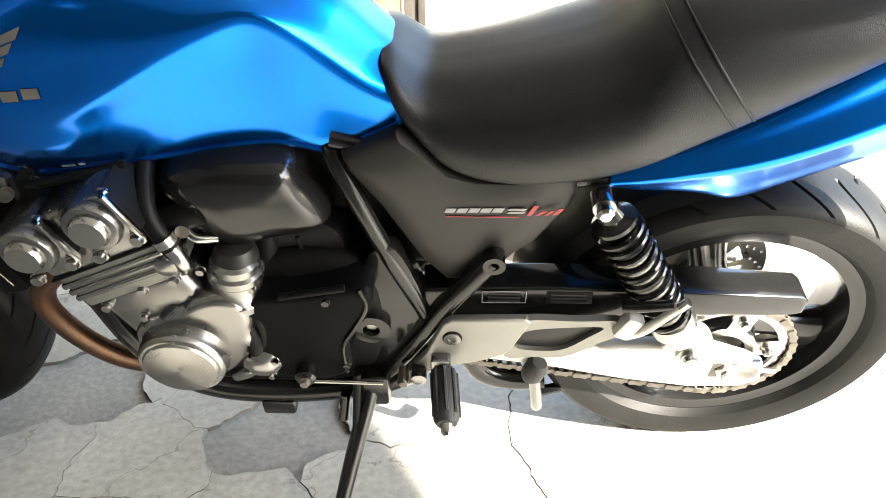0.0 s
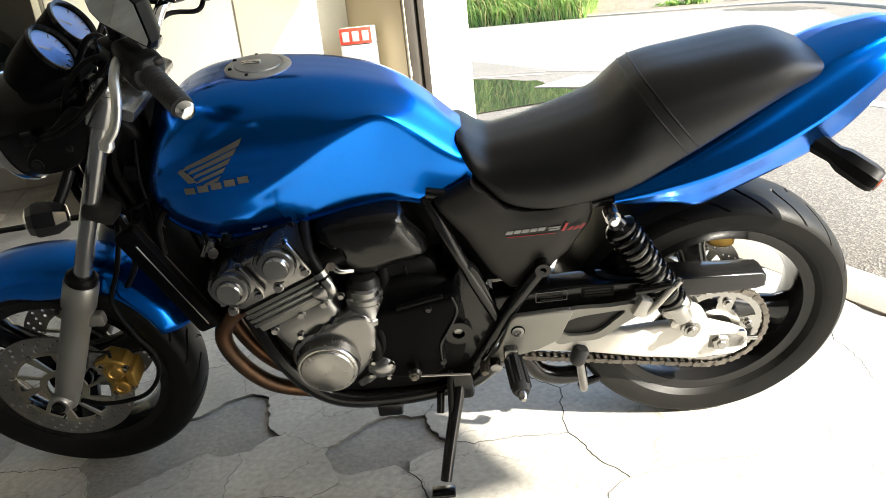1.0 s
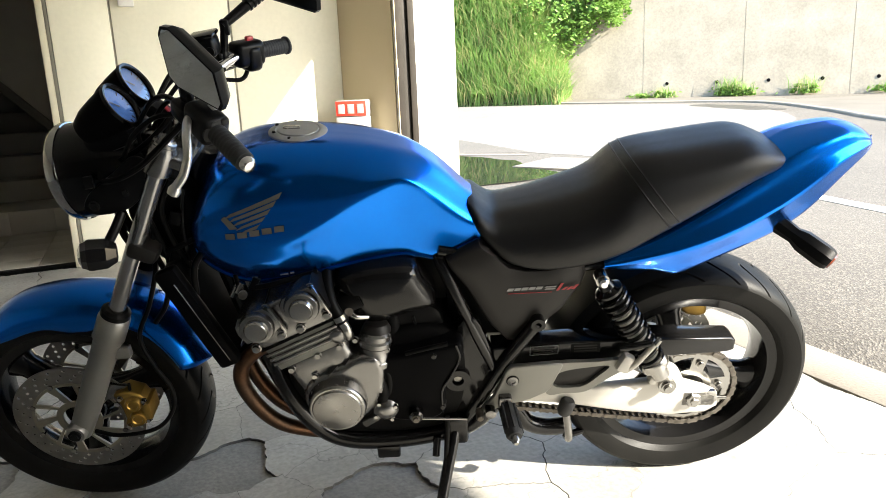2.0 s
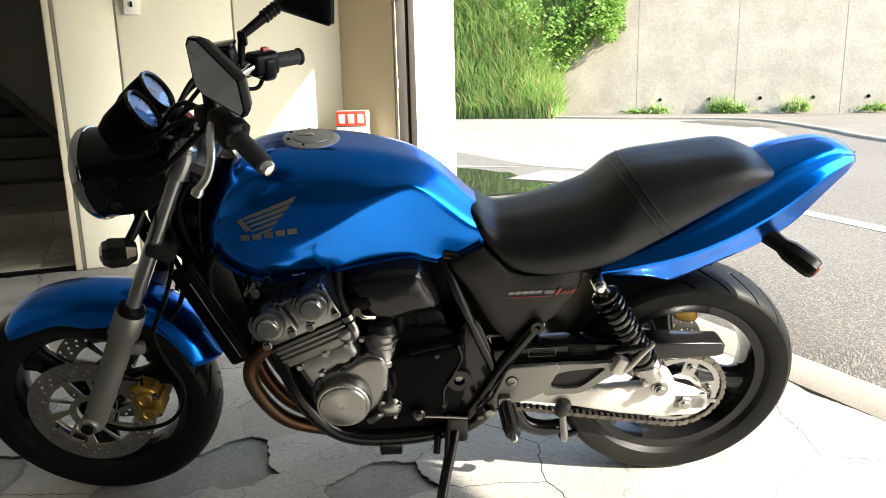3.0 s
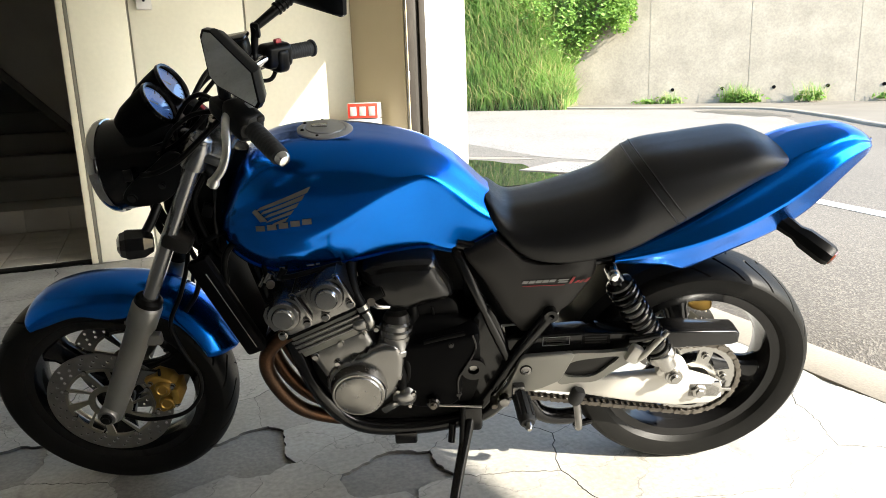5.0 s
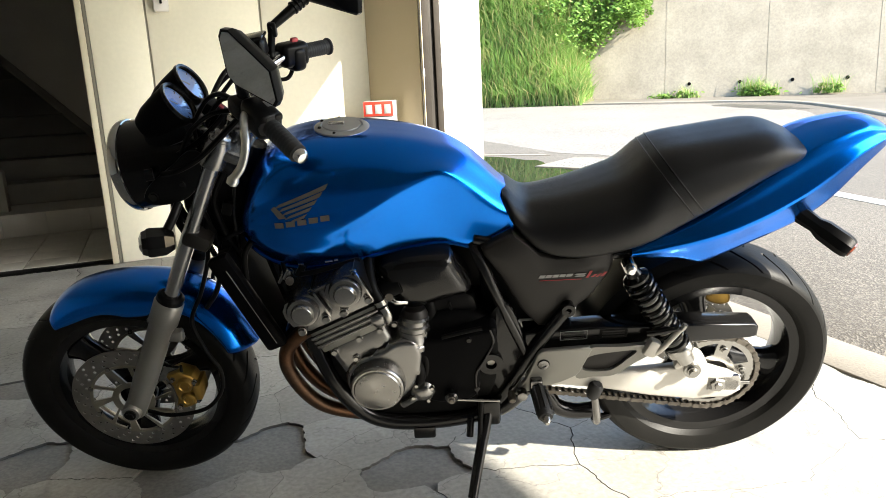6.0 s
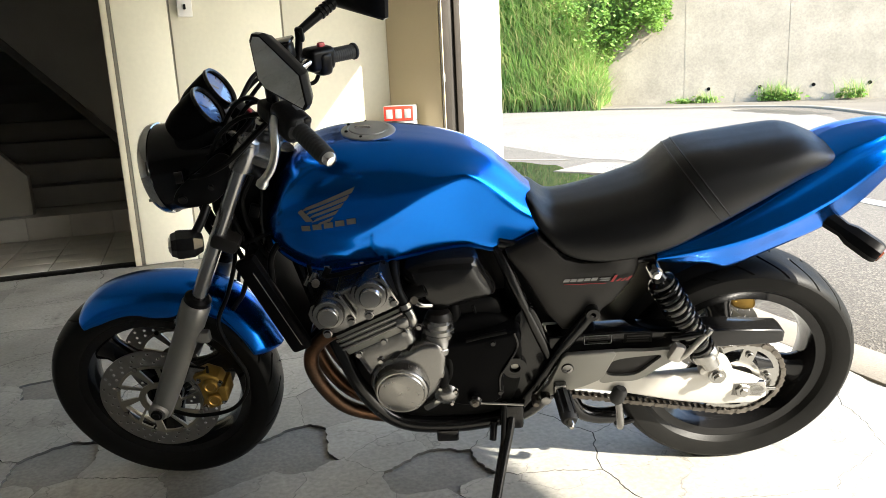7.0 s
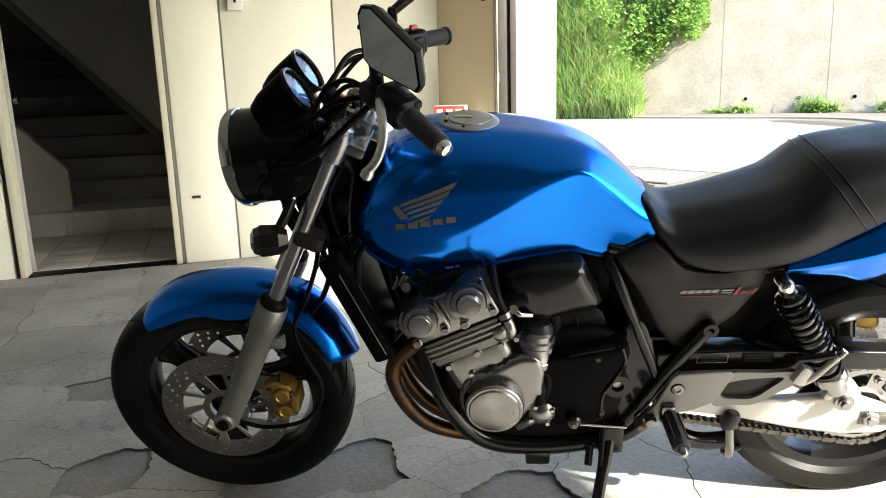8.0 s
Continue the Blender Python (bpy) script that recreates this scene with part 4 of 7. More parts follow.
# --- front brake calipers, hoses
for s in (-1, 1):
    lo, hi = (0.064, 0.112) if s > 0 else (-0.112, -0.064)
    cal = part("brake_caliper", plate([(-1.328, 0.372), (-1.300, 0.384), (-1.268, 0.370), (-1.256, 0.345), (-1.254, 0.310), (-1.266, 0.288), (-1.300, 0.274), (-1.322, 0.282), (-1.314, 0.305), (-1.318, 0.345)], lo, hi, 0.006, seg=3), GOLD, bike, "gold four-piston brake caliper")
    for x, z in ((-1.286, 0.350), (-1.284, 0.308)):
        part("piston_boss", turned([(-0.004, 0.0205), (0.006, 0.019), (0.011, 0.017), (0.012, 0.012), (0.009, 0.010)], (0, s, 0), (x, s * 0.112, z), 24), GOLD, cal)
    part("bridge", box((0.018, 0.060, 0.046), (-1.258, s * 0.092, 0.329), 0.005), GOLD, cal)
    for x, z in ((-1.313, 0.366), (-1.262, 0.357), (-1.310, 0.285), (-1.262, 0.300)):
        part("caliper_bolt", bolt((x, s * 0.111, z), (0, s, 0), 0.0055, 0.008), BRIGHT, cal)
    part("bleed_nipple", rod((-1.292, s * 0.10, 0.378), (-1.288, s * 0.104, 0.400), 0.0035), DARK, cal)
    part("pad_pin", rod((-1.262, s * 0.118, 0.352), (-1.262, s * 0.118, 0.308), 0.003), BRIGHT, cal)
    part("bracket", plate([(-1.40, 0.375), (-1.375, 0.40), (-1.30, 0.385), (-1.29, 0.36), (-1.36, 0.345)], s * 0.088 - 0.006, s * 0.088 + 0.006, 0.004), ALLOY, cal)
    part("brake_hose", tube([(-1.17, s * 0.075, 0.76), (-1.168, s * 0.088, 0.69), (-1.20, s * 0.094, 0.60), (-1.238, s * 0.095, 0.52), (-1.222, s * 0.098, 0.44), (-1.198, s * 0.10, 0.375), (-1.208, s * 0.104, 0.315), (-1.255, s * 0.107, 0.266), (-1.34, s * 0.108, 0.252), (-1.40, s * 0.10, 0.262)], 0.0052, 10, 60), DARK, bike, "black rubber brake hose")

# --- headlight
HC = Vector((-1.275, 0.0, 0.880))
HA = Vector((-0.985, 0, -0.12)).normalized()
bowl = [(-0.145, 0.030), (-0.140, 0.050), (-0.115, 0.074), (-0.07, 0.089), (-0.02, 0.095), (0.030, 0.0975), (0.034, 0.094)]
head = part("headlight", turned(bowl, HA, HC, 56), BLACK, bike, "round headlight in a black bowl with a chrome rim")
part("rim", turned([(0.028, 0.0970), (0.029, 0.1000), (0.037, 0.1010), (0.046, 0.0985), (0.052, 0.0935), (0.050, 0.088), (0.040, 0.090)], HA, HC, 64, closed=True), mat("dull_chrome", (0.46, 0.455, 0.44), 0.06, 1.0, (0.38, 0.375, 0.36), 30, 0.4), head, "chrome headlight rim")
part("lens", turned([(0.040, 0.090), (0.056, 0.076), (0.068, 0.048), (0.073, 0.02), (0.074, 0.0)], HA, HC, 48), LENS, head, "clear headlight lens")
for y in (-0.104, 0.104):
    s = -1 if y < 0 else 1
    ear = part("headlight_stay", plate(smooth_loop([(-1.262, 0.842), (-1.235, 0.828), (-1.18, 0.838), (-1.145, 0.87), (-1.125, 0.93), (-1.15, 0.945), (-1.19, 0.915), (-1.245, 0.875)], 36), y * 1.06 - 0.006, y * 1.06 + 0.006, 0.004), PLASTIC, bike)
    b = bolt((-1.240, y * 1.06 + s * 0.006, 0.850), (0, s, 0), 0.009, 0.007)
    bolt((-1.175, y * 1.06 + s * 0.006, 0.875), (0, s, 0), 0.006, 0.006, b)
    pieces("bolt_head", b, BLACK, ear)
part("reflector", rod((-1.23, -0.116, 0.90), (-1.245, -0.121, 0.90), 0.012), PLASTIC, bike)

# --- gauges
GN = Vector((0.84, 0, 0.54)).normalized()
for y, x0 in ((-0.050, 0.0), (0.052, -0.002)):
    gc = Vector((-1.172 + x0, y, 1.024 if y < 0 else 1.034))
    prof = [(-0.094, 0.020), (-0.090, 0.029), (-0.066, 0.038), (-0.036, 0.0425), (-0.014, 0.0445), (0.0, 0.0455), (0.006, 0.045), (0.007, 0.0435), (-0.004, 0.042)]
    pod = part("gauge", turned(prof, GN, gc, 48), CASTBLACK, bike, "round instrument pod with a pale dial")
    part("dial", turned([(-0.0035, 0.0005), (-0.0034, 0.0415)], GN, gc, 40), DIAL, pod, "dial face coloured for the pale blue sky it reflects")
    side = Vector((0, 1, 0))
    upv = GN.cross(side)
    b = bmesh.new()
    for i in range(11):
        a = radians(-125 + 25 * i)
        d = side * math.sin(a) - upv * math.cos(a)
        p = gc - GN * 0.0025 + d * 0.034
        tube([p - d * 0.004, p + d * 0.003], 0.0010, 6, bm=b)
    part("scale_marks", b, DARK, pod)
    d = (side * (-0.7) + upv * 0.7)
    part("needle", tube([gc - GN * 0.0015, gc - GN * 0.0015 + d * 0.028], 0.0015, 6, r2=0.0007), WHITE, pod)
    part("glass", turned([(0.0035, 0.0006), (0.0032, 0.025), (0.001, 0.0432), (-0.0005, 0.0435), (0.0015, 0.025), (0.002, 0.0006)], GN, gc, 40), GLASS, pod, "clear dial glass")
    part("bezel", turned([(0.0030, 0.0385), (0.0075, 0.0405), (0.0085, 0.0455), (0.002, 0.0475)], GN, gc, 48, closed=True), BLACK, pod, "glossy black bezel")
b = box((0.03, 0.05, 0.05), (-1.115, 0.0, 0.990), 0.008, Matrix.Rotation(radians(-45), 3, "Y"))
lamps = part("warning_lamps", b, PLASTIC, bike, "small black panel of warning lamps")
part("red_lamp", box((0.004, 0.014, 0.012), (-1.097, -0.012, 1.002), 0.002, Matrix.Rotation(radians(-45), 3, "Y")), RED, lamps)
part("white_lamp", box((0.004, 0.014, 0.02), (-1.100, -0.012, 0.986), 0.002, Matrix.Rotation(radians(-45), 3, "Y")), WHITE, lamps)
b = box((0.10, 0.150, 0.06), (-1.205, 0, 0.965), 0.022, Matrix.Rotation(radians(-20), 3, "Y"))
part("gauge_bracket", b, PLASTIC, bike)

# --- handlebar, grips, levers
BARL = [(-1.045, 0.0, 0.985), (-1.045, -0.045, 0.985), (-1.040, -0.085, 1.005), (-1.02, -0.135, 1.048), (-0.985, -0.19, 1.050), (-0.935, -0.25, 1.024), (-0.892, -0.298, 1.001)]
BARR = [(-1.045, 0.0, 0.985), (-1.047, 0.045, 0.985), (-1.045, 0.085, 1.000), (-1.033, 0.13, 1.03), (-1.0, 0.19, 1.045), (-0.958, 0.245, 1.044), (-0.909, 0.293, 1.041)]
bar = part("handlebar", tube(BARL, 0.011, 16, 48), CHROME, bike, "chrome tubular handlebar")
part("bar_half", tube(BARR, 0.011, 16, 48), CHROME, bar)


def grip(path, name):
    p = spline(path, 48)
    a, e = p[-11 if path is BARL else -9], p[-1]
    rings = []
    d = (e - a).normalized()
    s1 = d.orthogonal().normalized()
    s2 = d.cross(s1)
    n = 44
    for i in range(n):
        f = i / (n - 1)
        r = 0.0172 + (0.0006 if (i % 4) < 2 and 5 < i < 40 else 0.0) + (0.006 if i < 3 else 0.0)
        c = a.lerp(e, f)
        rings.append([c + (s1 * math.cos(q) + s2 * math.sin(q)) * r for q in (2 * math.pi * k / 20 for k in range(20))])
    g = part(name, skin(rings), GRIP, bike, "ribbed black rubber grip", 25)
    near = e.y < 0
    part("bar_end", turned([(0, 0.010), (0.002, 0.0135), (0.010, 0.0140), (0.016, 0.0105), (0.018, 0.005)] if near else [(0, 0.018), (0.003, 0.0205), (0.007, 0.020), (0.009, 0.012)], d, e, 24), CHROME if near else GRIP, g, "chrome bar-end weight" if near else "black end flange")
    return a, d


la, ld = grip(BARL, "grip")
ra, rd = grip(BARR, "grip")
for a, d, s in ((la, ld, -1), (ra, rd, 1)):
    rot = d.to_track_quat("X", "Z").to_matrix()
    sw_box = part("switch_gear", box((0.072, 0.050, 0.056), a - d * 0.030, 0.013, rot, seg=3), PLASTIC, bike, "black switch housing")
    if s > 0:
        part("red_switch", box((0.018, 0.012, 0.014), a - d * 0.026 + Vector((0.006, 0, 0.030)), 0.004, rot), mat("red_plastic", (0.45, 0.03, 0.04), 0.4), sw_box, "red engine stop switch")
    else:
        part("button", rod(a - d * 0.02 + Vector((0.02, 0, 0.0)), a - d * 0.02 + Vector((0.032, 0, 0.0)), 0.007), PLASTIC, sw_box)
        part("button_upper", box((0.02, 0.012, 0.010), a - d * 0.03 + Vector((0.016, 0, 0.022)), 0.003, rot), GREYTXT, sw_box)
    part("lever_perch", box((0.045, 0.038, 0.034), a - d * 0.075 + Vector((-0.012, 0, -0.004)), 0.008, rot), PLASTIC, bike)
# wiring and covers packed behind the fork
part("wiring_cover", plate(smooth_loop([(-1.205, 0.815), (-1.15, 0.90), (-1.09, 0.89), (-1.055, 0.80), (-1.062, 0.72), (-1.10, 0.680), (-1.15, 0.688), (-1.185, 0.735)], 36), -0.070, 0.070, 0.018, seg=3), DARK, bike, "black wiring and covers behind the fork")
for k, (pts, r) in enumerate((([(-1.10, -0.075, 0.88), (-1.13, -0.082, 0.82), (-1.12, -0.082, 0.74), (-1.09, -0.078, 0.67)], 0.007), ([(-1.08, -0.075, 0.86), (-1.095, -0.080, 0.78), (-1.10, -0.08, 0.70), (-1.13, -0.08, 0.63)], 0.005), ([(-1.17, -0.075, 0.83), (-1.15, -0.082, 0.76), (-1.14, -0.082, 0.70), (-1.15, -0.08, 0.64)], 0.006))):
    part("cable", tube(pts, r, 8, 24), BLACK if k == 1 else DARK, bike)
for x, z in ((-1.105, 0.80), (-1.125, 0.705)):
    part("connector", box((0.022, 0.014, 0.030), (x, -0.082, z), 0.003, Matrix.Rotation(radians(20), 3, "Y")), PLASTIC, bike)
rl = ld.to_track_quat("X", "Z").to_matrix()
part("horn_switch", box((0.030, 0.020, 0.018), la - ld * 0.036 + Vector((0.004, -0.004, -0.030)), 0.005, rl), PLASTIC, bike)
part("lamp_switch", box((0.022, 0.016, 0.014), la - ld * 0.020 + Vector((0.026, -0.006, 0.010)), 0.004, rl), COVER, bike)
part("choke_lever", tube([la - ld * 0.05 + Vector((0.0, -0.02, -0.01)), la - ld * 0.045 + Vector((0.026, -0.03, -0.018)), la - ld * 0.04 + Vector((0.034, -0.034, -0.006))], 0.0045, 10), BLACK, bike)
part("mirror_boss", rod(la - ld * 0.085 + Vector((0, 0, 0.0)), la - ld * 0.085 + Vector((0, 0, 0.05)), 0.012, seg=14), BLACK, bike)
rr_ = rd.to_track_quat("X", "Z").to_matrix()
part("throttle_housing", box((0.040, 0.052, 0.058), ra - rd * 0.028 + Vector((0.004, 0, -0.010)), 0.014, rr_, seg=3), PLASTIC, bike)
part("throttle_cable", tube([ra - rd * 0.03 + Vector((0, 0, -0.03)), ra - rd * 0.05 + Vector((-0.004, 0, -0.055)), ra - rd * 0.10 + Vector((-0.02, 0, -0.050)), Vector((-1.08, 0.08, 0.97))], 0.005, 8, 24), DARK, bike)
# clutch lever hangs in front of the left grip
part("clutch_lever", tube([(-0.998, -0.170, 1.043), (-0.994, -0.220, 1.050), (-0.986, -0.268, 1.040), (-0.982, -0.294, 1.016), (-0.992, -0.303, 0.986), (-1.006, -0.308, 0.968)], 0.0085, 12, 36, flat=0.8), LEVER, bike, "bare alloy clutch lever")
part("lever_tip", turned([(-0.011, 0.0), (-0.009, 0.007), (0, 0.011), (0.009, 0.0095), (0.013, 0.0)], (-0.5, -0.2, -0.8), (-1.010, -0.309, 0.962), 20), LEVER, bike)
part("brake_lever", tube([(-1.035, 0.150, 1.03), (-1.055, 0.19, 1.020), (-1.03, 0.24, 1.010), (-0.985, 0.285, 1.018)], 0.0075, 12, 24, flat=0.6), BLACK, bike, "black brake lever")
res = part("brake_reservoir", box((0.050, 0.055, 0.040), (-1.045, 0.145, 1.082), 0.008, Matrix.Rotation(radians(-8), 3, "Y"), seg=3), PLASTIC, bike, "black brake fluid reservoir")
part("cap", box((0.056, 0.060, 0.010), (-1.048, 0.145, 1.105), 0.004, Matrix.Rotation(radians(-8), 3, "Y")), BLACK, res)
part("window", rod((-1.030, 0.117, 1.078), (-1.030, 0.113, 1.078), 0.009), DARK, res)

# --- mirrors
def mirror(c, nrm, w, h, stem, label, tilt=0.0, shape=None):
    stem = [Vector(q) for q in stem]
    n = Vector(nrm).normalized()
    a = n.cross(Vector((0, 0, 1))).normalized()
    up_ = a.cross(n)
    a, up_ = a * math.cos(radians(tilt)) + up_ * math.sin(radians(tilt)), up_ * math.cos(radians(tilt)) - a * math.sin(radians(tilt))
    ol = shape or [(-0.50, -0.10), (-0.42, 0.40), (-0.28, 0.50), (0.34, 0.46), (0.48, 0.30), (0.50, -0.20), (0.34, -0.46), (-0.30, -0.50)]
    rings = []
    for off, k in ((0.0, 0.94), (0.0, 1.0), (-0.012, 1.0), (-0.028, 0.86), (-0.038, 0.60), (-0.041, 0.2)):
        rings.append([c + a * x * w * k + up_ * z * h * k + n * off for x, z in ol])
    ob = part("mirror", skin(rings), PLASTIC, bike, label, 30)
    b = bmesh.new()
    b.faces.new([b.verts.new(c + a * x * w * 0.93 + up_ * z * h * 0.93 + n * 0.0012) for x, z in ol])
    part("mirror_glass", b, MIRROR, ob, "silvered mirror glass")
    if c.y > 0:
        b = rod(stem[0], stem[2], 0.0085, seg=12)
        rod(stem[2] - Vector((0.004, 0.004, 0.004)), stem[-1], 0.0095, 0.0135, 12, b)
        box((0.020, 0.020, 0.034), stem[2] - Vector((0, 0, 0.008)), 0.005, bm=b)
        for f in (0.62, 0.72, 0.82, 0.92):
            q = stem[2].lerp(stem[-1], f)
            turned([(-0.003, 0.012), (-0.002, 0.0155), (0.002, 0.0155), (0.003, 0.012)], stem[-1] - stem[2], q, 14, b)
        part("stem", b, PLASTIC, ob, "black mirror stem with a ribbed boot")
    else:
        part("stem", tube(stem, 0.006, 12, 30), BLACK, ob, "black mirror stem")
    part("stem_boot", rod(stem[0], Vector(stem[0]).lerp(Vector(stem[1]), 0.35), 0.011, 0.008), PLASTIC, ob)


mirror(Vector((-0.973, -0.224, 1.135)), (-0.52, -0.85, -0.05), 0.108, 0.130, [(-0.975, -0.155, 1.050), (-0.970, -0.158, 1.07), (-0.962, -0.168, 1.09), (-0.958, -0.180, 1.11)], "black left rear-view mirror with dark glass", 0,
       [(0.50, -0.14), (0.36, -0.27), (-0.45, -0.50), (-0.53, -0.42), (-0.50, 0.0), (0.26, 0.50), (0.42, 0.50), (0.50, 0.40)])
mirror(Vector((-0.872, 0.268, 1.184)), (0.62, 0.78, 0.0), 0.178, 0.100, [(-1.020, 0.180, 1.050), (-1.014, 0.186, 1.090), (-1.010, 0.190, 1.118), (-0.995, 0.202, 1.128), (-0.970, 0.226, 1.146), (-0.935, 0.256, 1.166)], "black right rear-view mirror", -6,
       [(-0.50, -0.40), (-0.50, 0.46), (-0.46, 0.50), (0.46, 0.50), (0.50, 0.46), (0.50, -0.42), (0.46, -0.48), (-0.44, -0.46)])

# --- cables
for k, pts in enumerate(([(-1.03, -0.14, 1.035), (-1.09, -0.12, 1.02), (-1.15, -0.10, 0.97), (-1.175, -0.085, 0.90), (-1.12, -0.06, 0.80), (-1.06, -0.05, 0.74)],
                         [(-1.02, -0.15, 1.05), (-1.07, -0.10, 1.055), (-1.12, -0.06, 1.02), (-1.15, -0.05, 0.95), (-1.10, -0.04, 0.82)],
                         [(-1.03, 0.14, 1.03), (-1.08, 0.11, 1.045), (-1.13, 0.07, 1.01), (-1.16, 0.04, 0.94), (-1.10, 0.03, 0.80)],
                         [(-1.045, 0.14, 1.06), (-1.09, 0.10, 1.03), (-1.14, 0.06, 0.97), (-1.18, 0.02, 0.88), (-1.17, -0.06, 0.78), (-1.17, -0.075, 0.75)],
                         [(-1.00, -0.17, 1.045), (-1.05, -0.155, 1.00), (-1.115, -0.150, 0.945), (-1.17, -0.142, 0.915), (-1.21, -0.12, 0.90)],
                         [(-1.155, -0.055, 0.80), (-1.16, -0.09, 0.735), (-1.145, -0.095, 0.665), (-1.165, -0.09, 0.60), (-1.20, -0.085, 0.55)])):
    part("cable", tube(pts, 0.0050 if k < 4 else 0.0062, 8, 40), DARK, bike, "black control cable")

for pts, r in (([(-1.09, -0.03, 1.0), (-1.10, -0.045, 0.96), (-1.12, -0.06, 0.90)], 0.008), ([(-1.075, -0.05, 1.005), (-1.10, -0.07, 0.98), (-1.14, -0.085, 0.95), (-1.18, -0.09, 0.93)], 0.006),
               ([(-1.0, -0.135, 1.045), (-1.04, -0.10, 1.045), (-1.08, -0.06, 1.03), (-1.12, -0.03, 0.99)], 0.005), ([(-1.01, 0.13, 1.035), (-1.05, 0.10, 1.06), (-1.09, 0.05, 1.06), (-1.13, 0.0, 1.0)], 0.005),
               ([(-1.235, -0.03, 0.80), (-1.215, -0.05, 0.77), (-1.19, -0.06, 0.75)], 0.011), ([(-1.225, -0.06, 0.81), (-1.215, -0.085, 0.775), (-1.20, -0.10, 0.755)], 0.008)):
    part("cable", tube(pts, r, 8, 24), DARK, bike)
part("bar_clamp", box((0.042, 0.03, 0.022), (-1.045, -0.045, 0.996), 0.006, Matrix.Rotation(math.atan2(AX.x, AX.z), 3, "Y")), ALLOY, bike, "alloy handlebar clamp")
part("bar_clamp", box((0.042, 0.03, 0.022), (-1.045, 0.045, 0.996), 0.006, Matrix.Rotation(math.atan2(AX.x, AX.z), 3, "Y")), ALLOY, bike, "alloy handlebar clamp")
part("key_head", box((0.012, 0.006, 0.022), up + AX * 0.048, 0.003), DARK, bike)

# --- front and rear turn lamps
def turn_lamp(c, d, stem, r):
    d = Vector(d).normalized()
    ob = part("turn_lamp", turned([(-0.030, 0.010), (-0.028, 0.020), (-0.01, r), (0.018, r * 1.05), (0.024, r)], d, c, 8), BLACK, bike, "black turn lamp with a smoked lens", 25)
    part("lens", turned([(0.023, r * 0.96), (0.034, r * 0.82), (0.040, r * 0.4)], d, c, 8), SMOKE, ob, "clear faceted turn lamp lens")
    part("stalk", tube(stem, 0.0095, 12), PLASTIC, ob)


turn_lamp((-1.228, -0.172, 0.774), (-0.86, -0.30, 0.1), [(-1.222, -0.160, 0.780), (-1.205, -0.135, 0.808), (-1.195, -0.112, 0.830)], 0.031)
turn_lamp((-1.228, 0.172, 0.774), (-0.86, 0.30, 0.1), [(-1.222, 0.160, 0.780), (-1.205, 0.135, 0.808), (-1.195, 0.112, 0.830)], 0.031)
for s in (-1, 1):
    rings = []
    c0, c1 = Vector((0.130, s * 0.060, 0.722)), Vector((0.226, s * 0.152, 0.664))
    d = (c1 - c0).normalized()
    s1, s2 = d.orthogonal().normalized(), None
    s2 = d.cross(s1)
    for f, r in ((0.0, 0.022), (0.22, 0.020), (0.40, 0.018), (0.46, 0.021), (0.54, 0.0245), (0.86, 0.0255), (0.95, 0.024), (1.0, 0.020)):
        c = c0.lerp(c1, f)
        rings.append([c + (s1 * math.cos(q) + s2 * math.sin(q)) * r for q in (2 * math.pi * (k + 0.5) / 8 for k in range(8))])
    ob = part("rear_turn_lamp", skin(rings), PLASTIC, bike, "black rear turn lamp on a rubber stalk", 28)
    part("lens", turned([(0, 0.019), (0.004, 0.017), (0.006, 0.010)], d, c1 - d * 0.001, 8), AMBER, ob, "smoked red lens")


# --- fuel tank
def lofted(stations, nx, ns):
    """A smooth body over stations, each a row of (x, y, z) from the middle line down one side; mirrored to the other."""
    k = len(stations[0])
    cols = [spline([st[j] for st in stations], nx) for j in range(k)]
    rings = []
    for i in range(nx):
        half = spline([cols[j][i] for j in range(k)], ns)
        rings.append(half)
    return rings


def body_of(rings):
    """Skins half rings (side at negative y) and their mirror image into one closed body."""
    full = []
    for half in rings:
        left = list(half)
        right = [Vector((p.x, -p.y, p.z)) for p in half]
        full.append(left + right[::-1])
    b = skin(full, True, True)
    bmesh.ops.remove_doubles(b, verts=b.verts, dist=2e-4)
    return b


